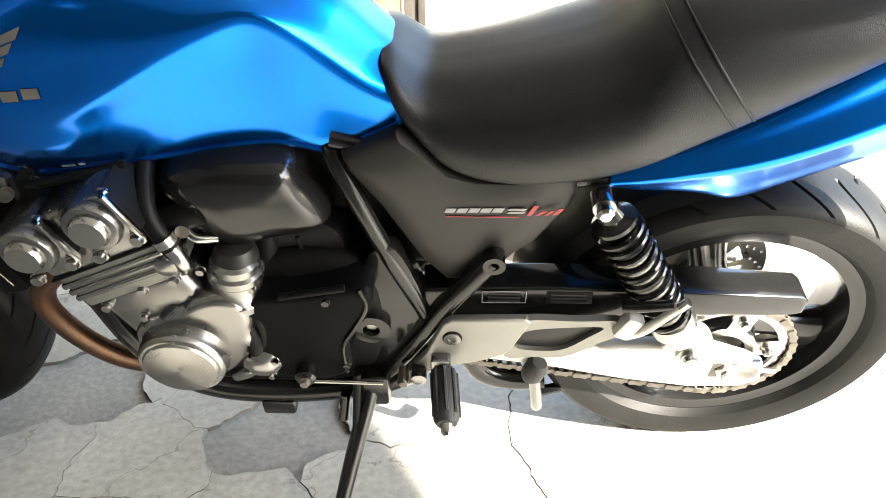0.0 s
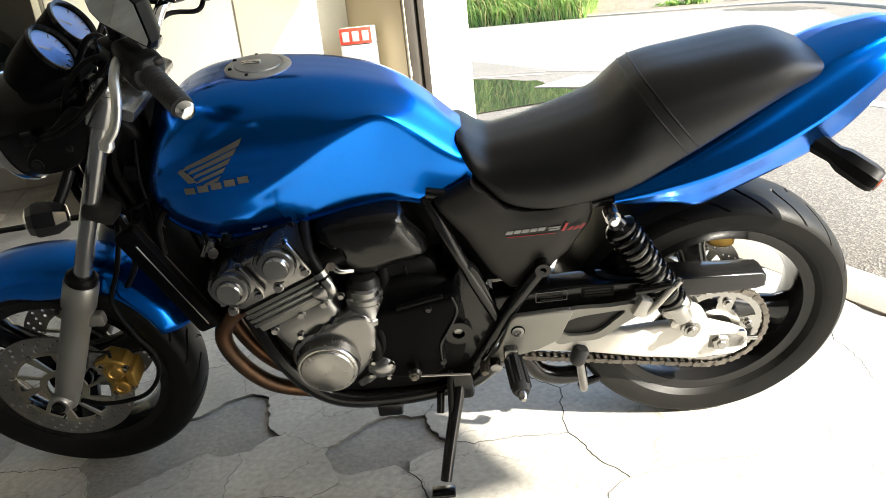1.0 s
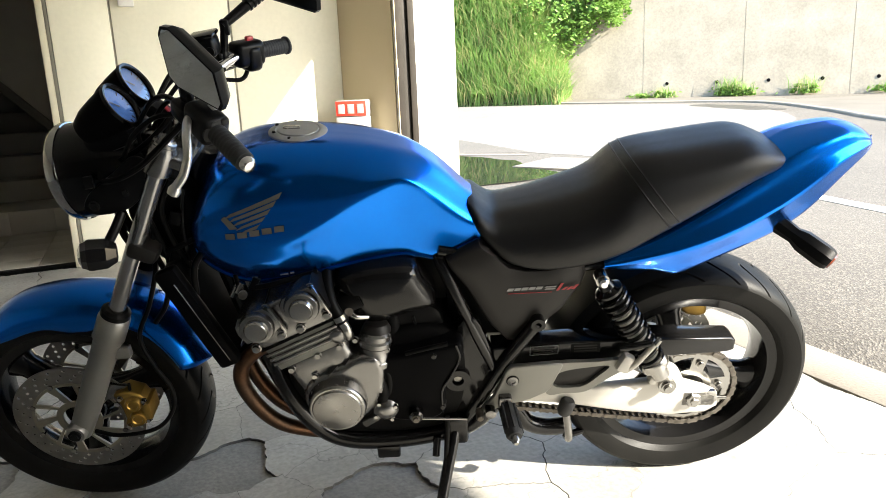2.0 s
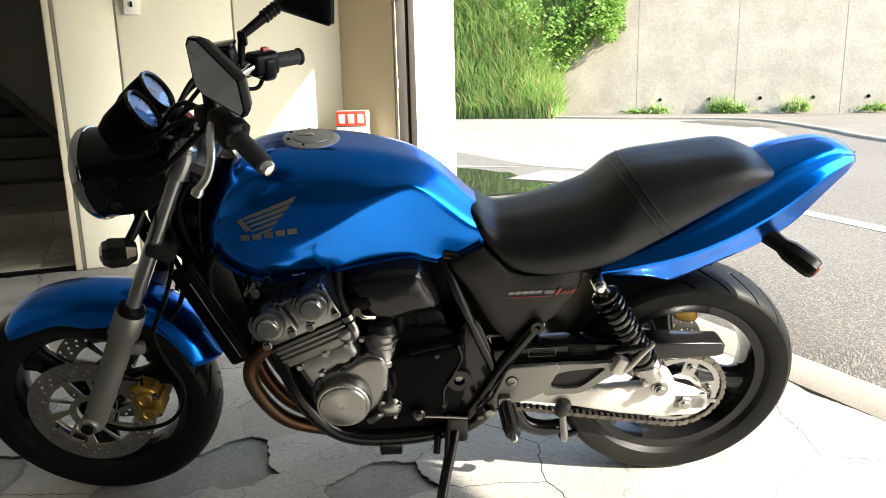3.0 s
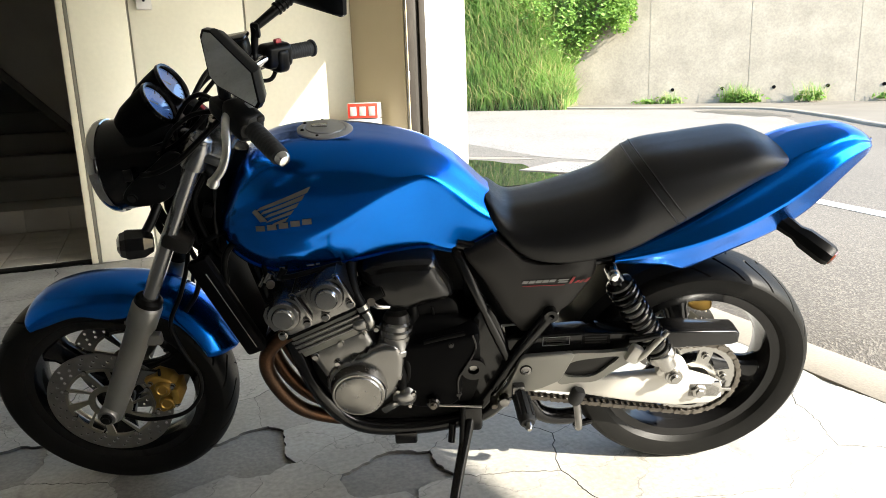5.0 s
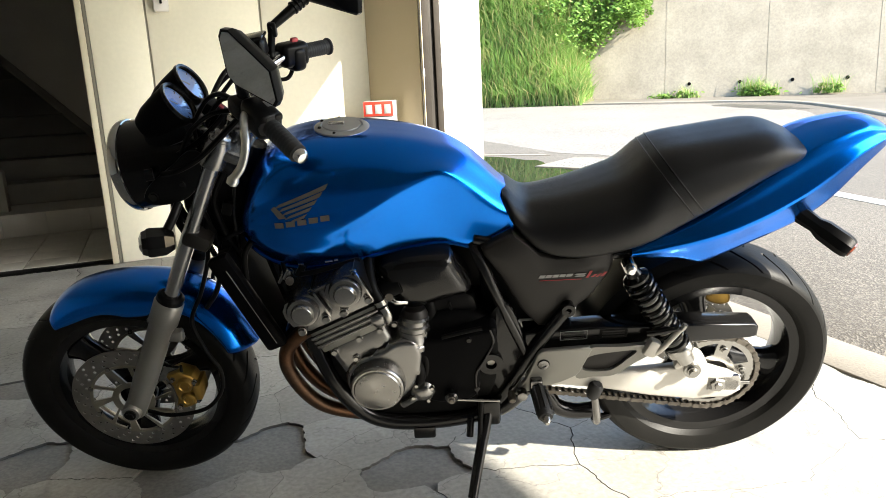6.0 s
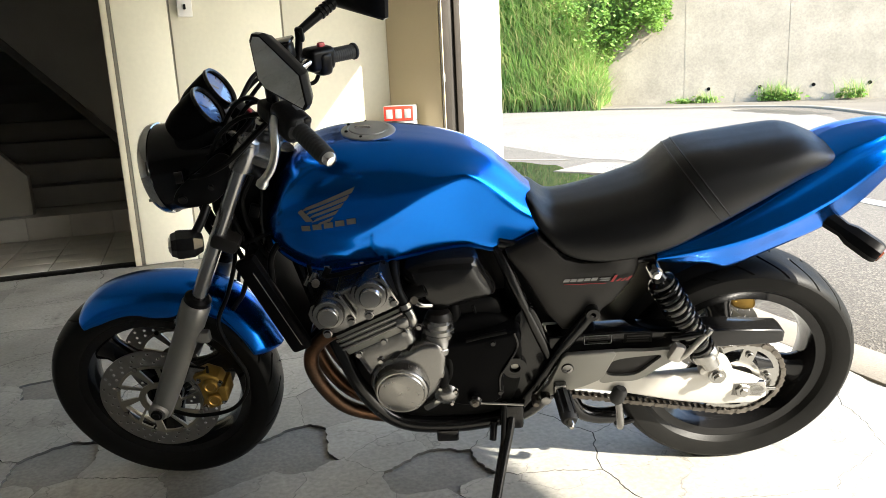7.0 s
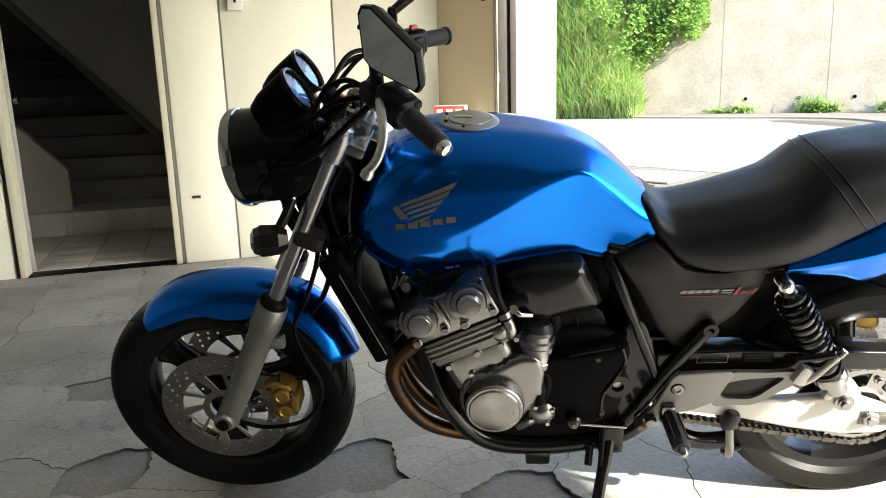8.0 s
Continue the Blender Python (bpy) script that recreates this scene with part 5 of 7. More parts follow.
TANK = [  # x, top, then width and height of the shoulder, the ridge, the knee facet and the bottom edge
    (-1.092, 0.786, 0.045, 0.783, 0.060, 0.770, 0.058, 0.755, 0.048, 0.742),
    (-1.072, 0.824, 0.085, 0.803, 0.108, 0.770, 0.104, 0.742, 0.088, 0.712),
    (-1.035, 0.891, 0.116, 0.845, 0.133, 0.778, 0.128, 0.732, 0.104, 0.682),
    (-0.985, 0.924, 0.124, 0.876, 0.147, 0.784, 0.142, 0.722, 0.112, 0.662),
    (-0.925, 0.939, 0.126, 0.888, 0.150, 0.775, 0.147, 0.716, 0.114, 0.658),
    (-0.870, 0.941, 0.124, 0.892, 0.148, 0.776, 0.138, 0.716, 0.113, 0.664),
    (-0.825, 0.940, 0.119, 0.894, 0.145, 0.790, 0.128, 0.730, 0.110, 0.671),
    (-0.780, 0.937, 0.112, 0.894, 0.139, 0.812, 0.121, 0.745, 0.106, 0.679),
    (-0.735, 0.931, 0.104, 0.893, 0.131, 0.835, 0.114, 0.760, 0.102, 0.686),
    (-0.690, 0.921, 0.095, 0.890, 0.122, 0.857, 0.107, 0.773, 0.098, 0.692),
    (-0.650, 0.909, 0.085, 0.886, 0.113, 0.873, 0.101, 0.780, 0.095, 0.694),
    (-0.618, 0.895, 0.070, 0.875, 0.106, 0.857, 0.096, 0.768, 0.093, 0.688),
    (-0.585, 0.874, 0.062, 0.853, 0.099, 0.822, 0.091, 0.748, 0.092, 0.680),
    (-0.550, 0.842, 0.056, 0.822, 0.095, 0.788, 0.090, 0.738, 0.092, 0.692),
    (-0.520, 0.810, 0.052, 0.796, 0.092, 0.764, 0.089, 0.734, 0.090, 0.706),
    (-0.492, 0.786, 0.046, 0.778, 0.088, 0.750, 0.087, 0.734, 0.087, 0.718),
]


def tank_station(x, zt, w1, z1, w2, z2, w3, z3, w4, z4):
    f = min(1.0, max(0.0, (x + 0.87) / 0.12))
    near = 0.12 + 0.24 * (1 - f)
    return [Vector(p) for p in ((x, 0, zt), (x, -w1 * 0.60, zt - (zt - z1) * 0.10), (x, -w1, z1), (x, -(w1 * 0.40 + w2 * 0.60) - 0.004, z1 * 0.5 + z2 * 0.5), (x, -(w1 * near + w2 * (1 - near)) - 0.001, z1 * near + z2 * (1 - near)), (x, -w2, z2),
                                (x, -(w2 + (w3 - w2) * (near + 0.12 * f)), z2 + (z3 - z2) * near), (x, -(w2 * 0.35 + w3 * 0.65), z2 * 0.5 + z3 * 0.5), (x, -w3, z3), (x, -(w3 * 0.45 + w4 * 0.55), z3 * 0.45 + z4 * 0.55), (x, -w4, z4 + 0.004), (x, -(w4 - 0.012), z4), (x, -w4 * 0.4, z4 + 0.012), (x, 0, z4 + 0.016))]


tank_rings = lofted([tank_station(*t) for t in TANK], 150, 260)
def even(pts, n):
    """n places at equal steps along a line of places."""
    cum = [0.0]
    for p, q in zip(pts, pts[1:]):
        cum.append(cum[-1] + (q - p).length)
    out, k = [], 0
    for i in range(n):
        s = cum[-1] * i / (n - 1)
        while k < len(pts) - 2 and cum[k + 1] < s:
            k += 1
        out.append(pts[k].lerp(pts[k + 1], min(1.0, (s - cum[k]) / max(1e-9, cum[k + 1] - cum[k]))))
    return out


def faired(rings, n, across, along_):
    """Rings with even steps, their small waves smoothed away."""
    rings = [even(r, n) for r in rings]
    for _ in range(across):
        rings = [[r[0]] + [q * 0.5 + (p + s) * 0.25 for p, q, s in zip(r, r[1:], r[2:])] + [r[-1]] for r in rings]
    for _ in range(along_):
        rings = [rings[0]] + [[b * 0.5 + (a + c) * 0.25 for a, b, c in zip(r0, r1, r2)] for r0, r1, r2 in zip(rings, rings[1:], rings[2:])] + [rings[-1]]
    return rings


tank_rings = faired(tank_rings, 96, 8, 14)
tank = part("fuel_tank", body_of(tank_rings), BLUE, bike, "glossy metallic blue fuel tank with knee recesses", 70)
for s in (-1, 1):
    lip = spline([(t[0], s * (t[8] - 0.004), t[9] + 0.003) for t in TANK], 90)
    part("tank_seam", tube(lip, 0.0055, 8, 90), BLUE, tank)
cap_n = Vector((0.05, 0, 1)).normalized()
rim_z = [min((p for r in tank_rings for p in r[:40]), key=lambda p: (p.x + 0.852 - 0.06 * math.cos(a)) ** 2 + (abs(p.y) - abs(0.06 * math.sin(a))) ** 2).z for a in (0.4 * k for k in range(16))]
cap_c = Vector((-0.852, 0.0, sum(rim_z) / len(rim_z) + 0.0005))
cap = part("filler_cap", turned([(-0.004, 0.059), (0.002, 0.059), (0.004, 0.056), (0.0062, 0.045), (0.0045, 0.043), (0.0045, 0.0415), (0.0075, 0.041), (0.009, 0.02), (0.009, 0.0)], cap_n, cap_c, 56), mat("cap_alloy", (0.40, 0.41, 0.42), 0.35, 0.8, (0.33, 0.34, 0.35), 30, 0.6), tank, "flush alloy filler cap")
part("key_cover", box((0.036, 0.016, 0.006), cap_c + cap_n * 0.009 + Vector((-0.012, 0, 0)), 0.003), CHROME, cap)
b = None
for i in range(7):
    a = 2 * math.pi * i / 7
    b = bolt(cap_c + cap_n * 0.0030 + Vector((0.050 * math.cos(a), 0.050 * math.sin(a), -0.0053 * math.cos(a))), cap_n, 0.0035, 0.003, b)
pieces("screw", b, DARK, cap)


def tank_side(x, z, lift=0.0012):
    """The place on the tank's left flank at x and height z."""
    best = min((p for r in tank_rings for p in r if abs(p.x - x) < 0.008), key=lambda p: abs(p.z - z) * 3 + abs(p.x - x), default=Vector((x, -0.11, z)))
    i = min(range(len(tank_rings)), key=lambda k: abs(tank_rings[k][0].x - x))
    r = tank_rings[i]
    half = [p for p in r[6:80]]
    for p, q in zip(half, half[1:]):
        if (p.z - z) * (q.z - z) <= 0 and abs(p.z - q.z) > 1e-6:
            f = (p.z - z) / (p.z - q.z)
            return Vector((x, p.y + (q.y - p.y) * f - lift, z))
    return Vector((x, best.y - lift, z))


def decal(outline, name, material, parent, label="", th=0.0014, steps=5):
    """A thin raised emblem that follows the tank's flank: quads (x, z) of a bar."""
    b = bmesh.new()
    (x0, z0), (x1, z1), (x2, z2), (x3, z3) = outline
    n = 8
    grid = []
    for i in range(n + 1):
        f = i / n
        lo = tank_side(x0 + (x1 - x0) * f, z0 + (z1 - z0) * f, th)
        hi = tank_side(x3 + (x2 - x3) * f, z3 + (z2 - z3) * f, th)
        grid.append((b.verts.new(lo), b.verts.new(lo.lerp(hi, 0.5)), b.verts.new(hi)))
        m = grid[-1][1]
        m.co = tank_side(m.co.x, m.co.z, th)
    for p, q in zip(grid, grid[1:]):
        b.faces.new((p[0], q[0], q[1], p[1]))
        b.faces.new((p[1], q[1], q[2], p[2]))
    return part(name, b, material, parent, label)


# feathered wing emblem and a row of plain bars beneath it
for i in range(5):
    f = i / 4
    tip = (-0.874 - 0.050 * f, 0.870 - 0.062 * f)
    root = (-0.992 + 0.026 * f, 0.824 - 0.032 * f)
    t0 = 0.0125 - 0.0030 * f
    q = [(root[0], root[1] - t0 * 0.35), (tip[0] - 0.008, tip[1] - t0), tip, (root[0] + 0.012, root[1] + t0 * 0.50)]
    decal(q, "emblem_feather", BADGE, tank, "pale metal feather of a wing emblem" if i == 0 else "")
decal([(-0.999, 0.819), (-0.984, 0.798), (-0.968, 0.800), (-0.990, 0.826)], "emblem_head", BADGE, tank)
for x, z, w in ((-0.965, 0.672, 0.012), (-0.905, 0.678, 0.016), (-0.885, 0.680, 0.008)):
    decal([(x, z), (x + w, z + 0.001), (x + w, z + 0.006), (x, z + 0.005)], "print_bar", WHITE, tank)
for i in range(5):
    x = -0.995 + 0.0242 * i
    z = 0.784 + 0.0030 * i
    decal([(x, z - 0.0065), (x + 0.019, z - 0.0055), (x + 0.019, z + 0.0065), (x, z + 0.0055)], "emblem_bar", BADGE, tank)

# --- seat
SEAT = [  # x, top, half width of top, widest, bottom, bottom width
    (-0.514, 0.800, 0.046, 0.070, 0.768, 0.064),
    (-0.497, 0.792, 0.062, 0.097, 0.738, 0.094),
    (-0.465, 0.766, 0.072, 0.110, 0.700, 0.108),
    (-0.430, 0.766, 0.080, 0.122, 0.671, 0.120),
    (-0.370, 0.777, 0.090, 0.134, 0.659, 0.130),
    (-0.300, 0.796, 0.098, 0.143, 0.664, 0.134),
    (-0.240, 0.819, 0.100, 0.146, 0.677, 0.134),
    (-0.195, 0.864, 0.098, 0.144, 0.693, 0.132),
    (-0.150, 0.880, 0.098, 0.138, 0.716, 0.128),
    (-0.080, 0.888, 0.096, 0.132, 0.754, 0.122),
    (0.000, 0.898, 0.088, 0.122, 0.798, 0.112),
    (0.060, 0.902, 0.078, 0.108, 0.826, 0.098),
    (0.110, 0.884, 0.060, 0.086, 0.838, 0.078),
    (0.150, 0.864, 0.038, 0.055, 0.840, 0.048),
    (0.168, 0.844, 0.015, 0.022, 0.836, 0.018),
]


def seat_station(x, zt, w1, w2, zb, w3):
    h = zt - zb
    return [Vector(p) for p in ((x, 0, zt), (x, -w1 * 0.6, zt - h * 0.02), (x, -w1, zt - h * 0.13), (x, -(w1 + w2) / 2 - 0.006, zt - h * 0.30), (x, -w2, zt - h * 0.62), (x, -(w2 + w3) / 2, zt - h * 0.88), (x, -w3 + 0.004, zb), (x, -w3 * 0.6, zb + 0.006), (x, 0, zb + 0.010))]


seat_rings = faired(lofted([seat_station(*s) for s in SEAT], 110, 160), 56, 3, 6)
seat = part("seat", body_of(seat_rings), VINYL, bike, "black vinyl two-step dual seat", 75)
for dx in (0.0, 0.026):
    line = []
    for j in range(0, 40):
        for r, q in zip(seat_rings, seat_rings[1:]):
            e0 = r[j].x - (-0.226 + dx + 0.80 * (0.892 - r[j].z))
            e1 = q[j].x - (-0.226 + dx + 0.80 * (0.892 - q[j].z))
            if e0 <= 0 < e1:
                line.append(r[j].lerp(q[j], e0 / (e0 - e1)) + Vector((0, -0.0006, 0.0006)))
                break
    left = line
    right = [Vector((p.x, -p.y, p.z)) for p in reversed(line)]
    part("seat_strap" if dx == 0 else "seat_welt", tube([left[-1]] + left[-2::-3] + [Vector((p.x, -p.y, p.z)) for p in left[3::3]], 0.0017, 8, 90), VINYL, seat, "raised seam across the seat")

# --- tail cowl
TAIL = [  # x, top, upper width, upper height, crease width, crease height, low width, low height
    (-0.236, 0.676, 0.114, 0.672, 0.126, 0.662, 0.118, 0.650),
    (-0.190, 0.696, 0.112, 0.690, 0.129, 0.669, 0.114, 0.641),
    (-0.120, 0.728, 0.108, 0.716, 0.130, 0.683, 0.104, 0.630),
    (-0.074, 0.752, 0.104, 0.740, 0.129, 0.693, 0.096, 0.613),
    (-0.020, 0.785, 0.099, 0.770, 0.126, 0.708, 0.091, 0.632),
    (0.040, 0.826, 0.091, 0.806, 0.119, 0.730, 0.086, 0.656),
    (0.100, 0.868, 0.080, 0.842, 0.110, 0.758, 0.080, 0.680),
    (0.150, 0.897, 0.070, 0.868, 0.101, 0.787, 0.074, 0.704),
    (0.205, 0.909, 0.059, 0.888, 0.088, 0.824, 0.066, 0.742),
    (0.255, 0.914, 0.048, 0.900, 0.071, 0.853, 0.056, 0.796),
    (0.300, 0.902, 0.036, 0.893, 0.050, 0.868, 0.042, 0.836),
    (0.330, 0.882, 0.020, 0.876, 0.027, 0.868, 0.022, 0.852),
    (0.340, 0.868, 0.006, 0.866, 0.008, 0.862, 0.006, 0.858),
]


def tail_station(x, zt, w0, z0, w1, z1, w2, z2):
    return [Vector(p) for p in ((x, 0, zt), (x, -w0 * 0.6, zt - (zt - z0) * 0.25), (x, -w0, z0), (x, -(w0 * 0.5 + w1 * 0.5) + 0.002, z0 * 0.5 + z1 * 0.5), (x, -(w0 * 0.12 + w1 * 0.88), z0 * 0.12 + z1 * 0.88), (x, -w1, z1), (x, -(w1 * 0.85 + w2 * 0.15), z1 * 0.85 + z2 * 0.15), (x, -(w1 * 0.45 + w2 * 0.55), z1 * 0.45 + z2 * 0.55), (x, -w2, z2), (x, -w2 * 0.8, z2 + 0.006), (x, 0, z2 + 0.02))]


part("tail_cowl", body_of(faired(lofted([tail_station(*t) for t in TAIL], 110, 200), 70, 2, 12)), BLUE, bike, "glossy metallic blue tail cowl", 50)
part("under_tail", box((0.30, 0.10, 0.05), (0.06, 0, 0.690), 0.015, Matrix.Rotation(radians(-26), 3, "Y")), PLASTIC, bike)
pts = []
rings = []
for i in range(24):
    a = radians(97 + i * 3.6)
    c = RA + Vector((math.cos(a), 0, math.sin(a))) * 0.335
    hw = 0.075
    d = Vector((math.cos(a), 0, math.sin(a)))
    rings.append([c + Vector((0, y, 0)) - d * k for y, k in ((-hw, 0.025), (-hw * 0.8, 0.004), (0, 0), (hw * 0.8, 0.004), (hw, 0.025), (hw * 0.75, 0.012), (0, 0.006), (-hw * 0.75, 0.012))])
part("inner_fender", skin(rings), PLASTIC, bike, "black plastic inner rear mudguard")

# --- side covers
for s in (-1, 1):
    ol = [(-0.566, 0.690), (-0.497, 0.722), (-0.470, 0.700), (-0.438, 0.668), (-0.40, 0.657), (-0.351, 0.656), (-0.274, 0.666), (-0.270, 0.645), (-0.276, 0.618), (-0.318, 0.551), (-0.345, 0.528), (-0.373, 0.487), (-0.40, 0.474), (-0.436, 0.474), (-0.472, 0.517), (-0.523, 0.615), (-0.560, 0.670)]
    b = bmesh.new()
    n = len(ol)
    cx, cz = -0.42, 0.605
    rings = []
    for k, y in ((1.0, 0.080), (1.0, 0.106), (0.975, 0.114), (0.93, 0.118), (0.6, 0.122), (0.2, 0.124)):
        rings.append([Vector((cx + (x - cx) * k, s * y, cz + (z - cz) * k)) for x, z in ol])
    sc = part("side_cover", skin(rings), COVER, bike, "dark grey side cover with red and white lettering blocks", 40)
    if s < 0:
        def bar(x0, x1, z0, z1, material, slant=0.004, y=-0.1256):
            bb = bmesh.new()
            vs = [(x0, y, z0), (x1, y, z0), (x1 + slant, y, z1), (x0 + slant, y, z1)]
            r0 = [bb.verts.new(v) for v in vs]
            r1 = [bb.verts.new((v[0], v[1] + 0.0012, v[2])) for v in vs]
            bb.faces.new(r0)
            for i in range(4):
                bb.faces.new((r0[i], r0[(i + 1) % 4], r1[(i + 1) % 4], r1[i]))
            return part("print_bar", bb, material, sc)
        for i in range(5):
            bar(-0.440 + 0.0152 * i, -0.4275 + 0.0152 * i, 0.6115 + 0.0004 * i, 0.6185 + 0.0004 * i, GREYTXT)
        bar(-0.360, -0.338, 0.6165, 0.6195, GREYTXT)
        bar(-0.360, -0.340, 0.6115, 0.6145, GREYTXT)
        for x0, x1, z0, z1 in ((-0.335, -0.329, 0.608, 0.625), (-0.324, -0.318, 0.609, 0.616), (-0.313, -0.308, 0.609, 0.617), (-0.303, -0.296, 0.610, 0.621)):
            bar(x0, x1, z0, z1, RED, 0.009)
        bar(-0.438, -0.345, 0.6045, 0.6055, RED, 0.001)

# --- frame
for s in (-1, 1):
    part("frame_tube", tube([(-0.586, s * 0.070, 0.690), (-0.572, s * 0.098, 0.664), (-0.52, s * 0.117, 0.535), (-0.462, s * 0.120, 0.395), (-0.452, s * 0.115, 0.33)], 0.0135, 14, 24), BLACK, bike, "black gloss steel frame tube")
    part("frame_stay", tube([(-0.374, s * 0.130, 0.532), (-0.434, s * 0.132, 0.443), (-0.50, s * 0.128, 0.32), (-0.535, s * 0.124, 0.262)], 0.0150, 14, 20), BLACK, bike)
    part("stay_eye", turned([(-0.015, 0.007), (-0.015, 0.0155), (0.015, 0.0155), (0.015, 0.007)], (0, 1, 0), (-0.373, s * 0.130, 0.533), 20, closed=True), BLACK, bike)
    part("cradle_tube", tube([(-1.06, s * 0.045, 0.80), (-1.02, s * 0.07, 0.64), (-0.965, s * 0.105, 0.47), (-0.915, s * 0.128, 0.34), (-0.865, s * 0.132, 0.262), (-0.80, s * 0.132, 0.224), (-0.70, s * 0.130, 0.215), (-0.60, s * 0.126, 0.224), (-0.52, s * 0.122, 0.245), (-0.462, s * 0.118, 0.30)], 0.0205, 14, 70), BLACK, bike, "black lower cradle tube")
    part("seat_rail", tube([(-0.58, s * 0.09, 0.70), (-0.42, s * 0.095, 0.665), (-0.24, s * 0.10, 0.655), (0.02, s * 0.07, 0.74)], 0.012, 12, 24), BLACK, bike)
    part("spine_tube", tube([(-1.05, s * 0.035, 0.78), (-0.85, s * 0.065, 0.72), (-0.62, s * 0.07, 0.715)], 0.014, 12, 16), BLACK, bike)
part("frame_gusset", plate(smooth_loop([(-0.565, 0.44), (-0.545, 0.53), (-0.505, 0.545), (-0.47, 0.45), (-0.46, 0.37), (-0.50, 0.28), (-0.555, 0.255), (-0.60, 0.27), (-0.60, 0.34), (-0.575, 0.39)], 40), -0.128, -0.085, 0.006), BLACK, bike, "black pivot plate with a round boss")
part("pivot_boss", turned([(-0.006, 0.013), (-0.006, 0.026), (0.006, 0.029), (0.012, 0.029), (0.012, 0.013)], (0, -1, 0), (-0.548, -0.128, 0.388), 28, closed=True), BLACK, bike)
part("pivot_bolt", turned([(0, 0.011), (0.006, 0.010), (0.007, 0.005)], (0, -1, 0), (-0.548, -0.124, 0.388), 6), SILVER, bike)
part("engine_mount", box((0.055, 0.03, 0.036), (-0.715, -0.140, 0.196), 0.006), BLACK, bike)

# --- engine
eng = part("crankcase", plate(smooth_loop([(-0.90, 0.46), (-0.93, 0.36), (-0.89, 0.27), (-0.80, 0.235), (-0.62, 0.235), (-0.545, 0.28), (-0.52, 0.38), (-0.535, 0.50), (-0.64, 0.53), (-0.75, 0.50)], 48), -0.130, 0.150, 0.02, seg=3), DARK, bike, "black four-cylinder engine block")
part("oil_pan", box((0.34, 0.20, 0.085), (-0.70, 0.0, 0.222), 0.02, seg=3), DARK, eng, "black oil pan under the engine")
# cylinders lean forward
CY = Vector((-0.42, 0, 0.907)).normalized()
CX = Vector((CY.z, 0, -CY.x))
CYR = Matrix((CX, (0, 1, 0), CY)).transposed()
c0 = Vector((-0.822, 0.0, 0.432))
b = box((0.152, 0.338, 0.150), c0 + CY * 0.020, 0.022, CYR, seg=4)
cyl = part("cylinder_block", b, ALLOY, bike, "cast alloy cylinder block with cooling ribs")
for i in range(3):
    part("rib", box((0.170, 0.350, 0.0088), c0 + CY * (0.098 + 0.0128 * i), 0.0030, CYR, seg=3), ALLOY, cyl)
# solid core in a darker alloy, for the shade between the ribs
part("fin_core", box((0.162, 0.342, 0.062), c0 + CY * 0.108, 0.004, CYR), BRACKET, cyl, "rib core, darker to stand for shade in the grooves")
hd = part("cylinder_head", box((0.170, 0.350, 0.095), c0 + CY * 0.185, 0.012, CYR, seg=3), ALLOY, bike, "cast alloy twin-cam cylinder head")
for dx in (-0.053, 0.053):
    cc = c0 + CY * 0.208 + CX * dx
    ol = [cc + CX * a_ + CY * b_ for a_, b_ in ((-0.045, -0.036), (-0.049, -0.006), (-0.044, 0.014), (-0.028, 0.029), (0.016, 0.031), (0.034, 0.025), (0.044, 0.008), (0.044, -0.036))]
    cov = part("cam_cover", plate([(q.x, q.z) for q in ol], -0.184, 0.184, 0.007, seg=2), ALLOY, hd, "satin alloy cam cover")
    ol = [cc + CX * a_ + CY * b_ for a_, b_ in ((0.0435, -0.036), (0.047, -0.036), (0.047, 0.010), (0.036, 0.028), (0.033, 0.026), (0.0435, 0.008))]
    part("split_line", plate([(q.x, q.z) for q in ol], -0.182, 0.182, 0.0), DARK, cov, "dark joint between cover and head")
    for s in (-1, 1):
        e = cc + Vector((0, s * 0.180, 0)) - CY * 0.004
        part("cam_boss", turned([(-0.02, 0.036), (0.010, 0.036), (0.016, 0.033), (0.017, 0.028)], (0, s, 0), e, 32), ALLOY, cov)
        part("cam_plug", turned([(0, 0.0245), (0.012, 0.0245), (0.017, 0.021), (0.018, 0.0)], (0, s, 0), e + Vector((0, s * 0.010, 0)), 32), BRIGHT, cov, "round machined end plug")
        part("side_rib", box((0.007, 0.010, 0.070), e + CX * (0.046 if dx < 0 else 0.042) + Vector((0, s * 0.006, 0)) - CY * 0.004, 0.003, CYR), BRIGHT, cov)
        bb = bolt(e + CX * -0.030 - CY * 0.044 + Vector((0, s * 0.004, 0)), (0, s, 0), 0.0085, 0.010)
        bolt(e + CX * 0.034 - CY * 0.040 + Vector((0, s * 0.004, 0)), (0, s, 0), 0.0085, 0.010, bb)
        bolt(e + CX * 0.034 + CY * 0.026 + Vector((0, s * -0.01, 0)), (0, s, 0), 0.007, 0.008, bb)
        pieces("bolt_head", bb, BRIGHT, cov)
part("head_gasket_edge", box((0.174, 0.352, 0.004), c0 + CY * 0.140, 0.002, CYR), DARK, hd)
b = None
for dx, dz in ((-0.058, 0.070), (0.010, 0.076), (0.062, 0.074)):
    b = bolt(c0 + CY * dz + CX * dx + Vector((0, -0.166, 0)), (0, -1, 0), 0.007, 0.012, b)
pieces("bolt_head", b, ALLOY, cyl)
part("cylinder_foot", box((0.15, 0.33, 0.022), c0 - CY * 0.045, 0.006, CYR), ALLOY, bike)
part("water_outlet", turned([(-0.01, 0.022), (0.016, 0.020), (0.022, 0.012)], (0.3, -1, 0), c0 + CY * 0.100 + CX * 0.072 + Vector((0, -0.155, 0)), 24), ALLOY, bike)

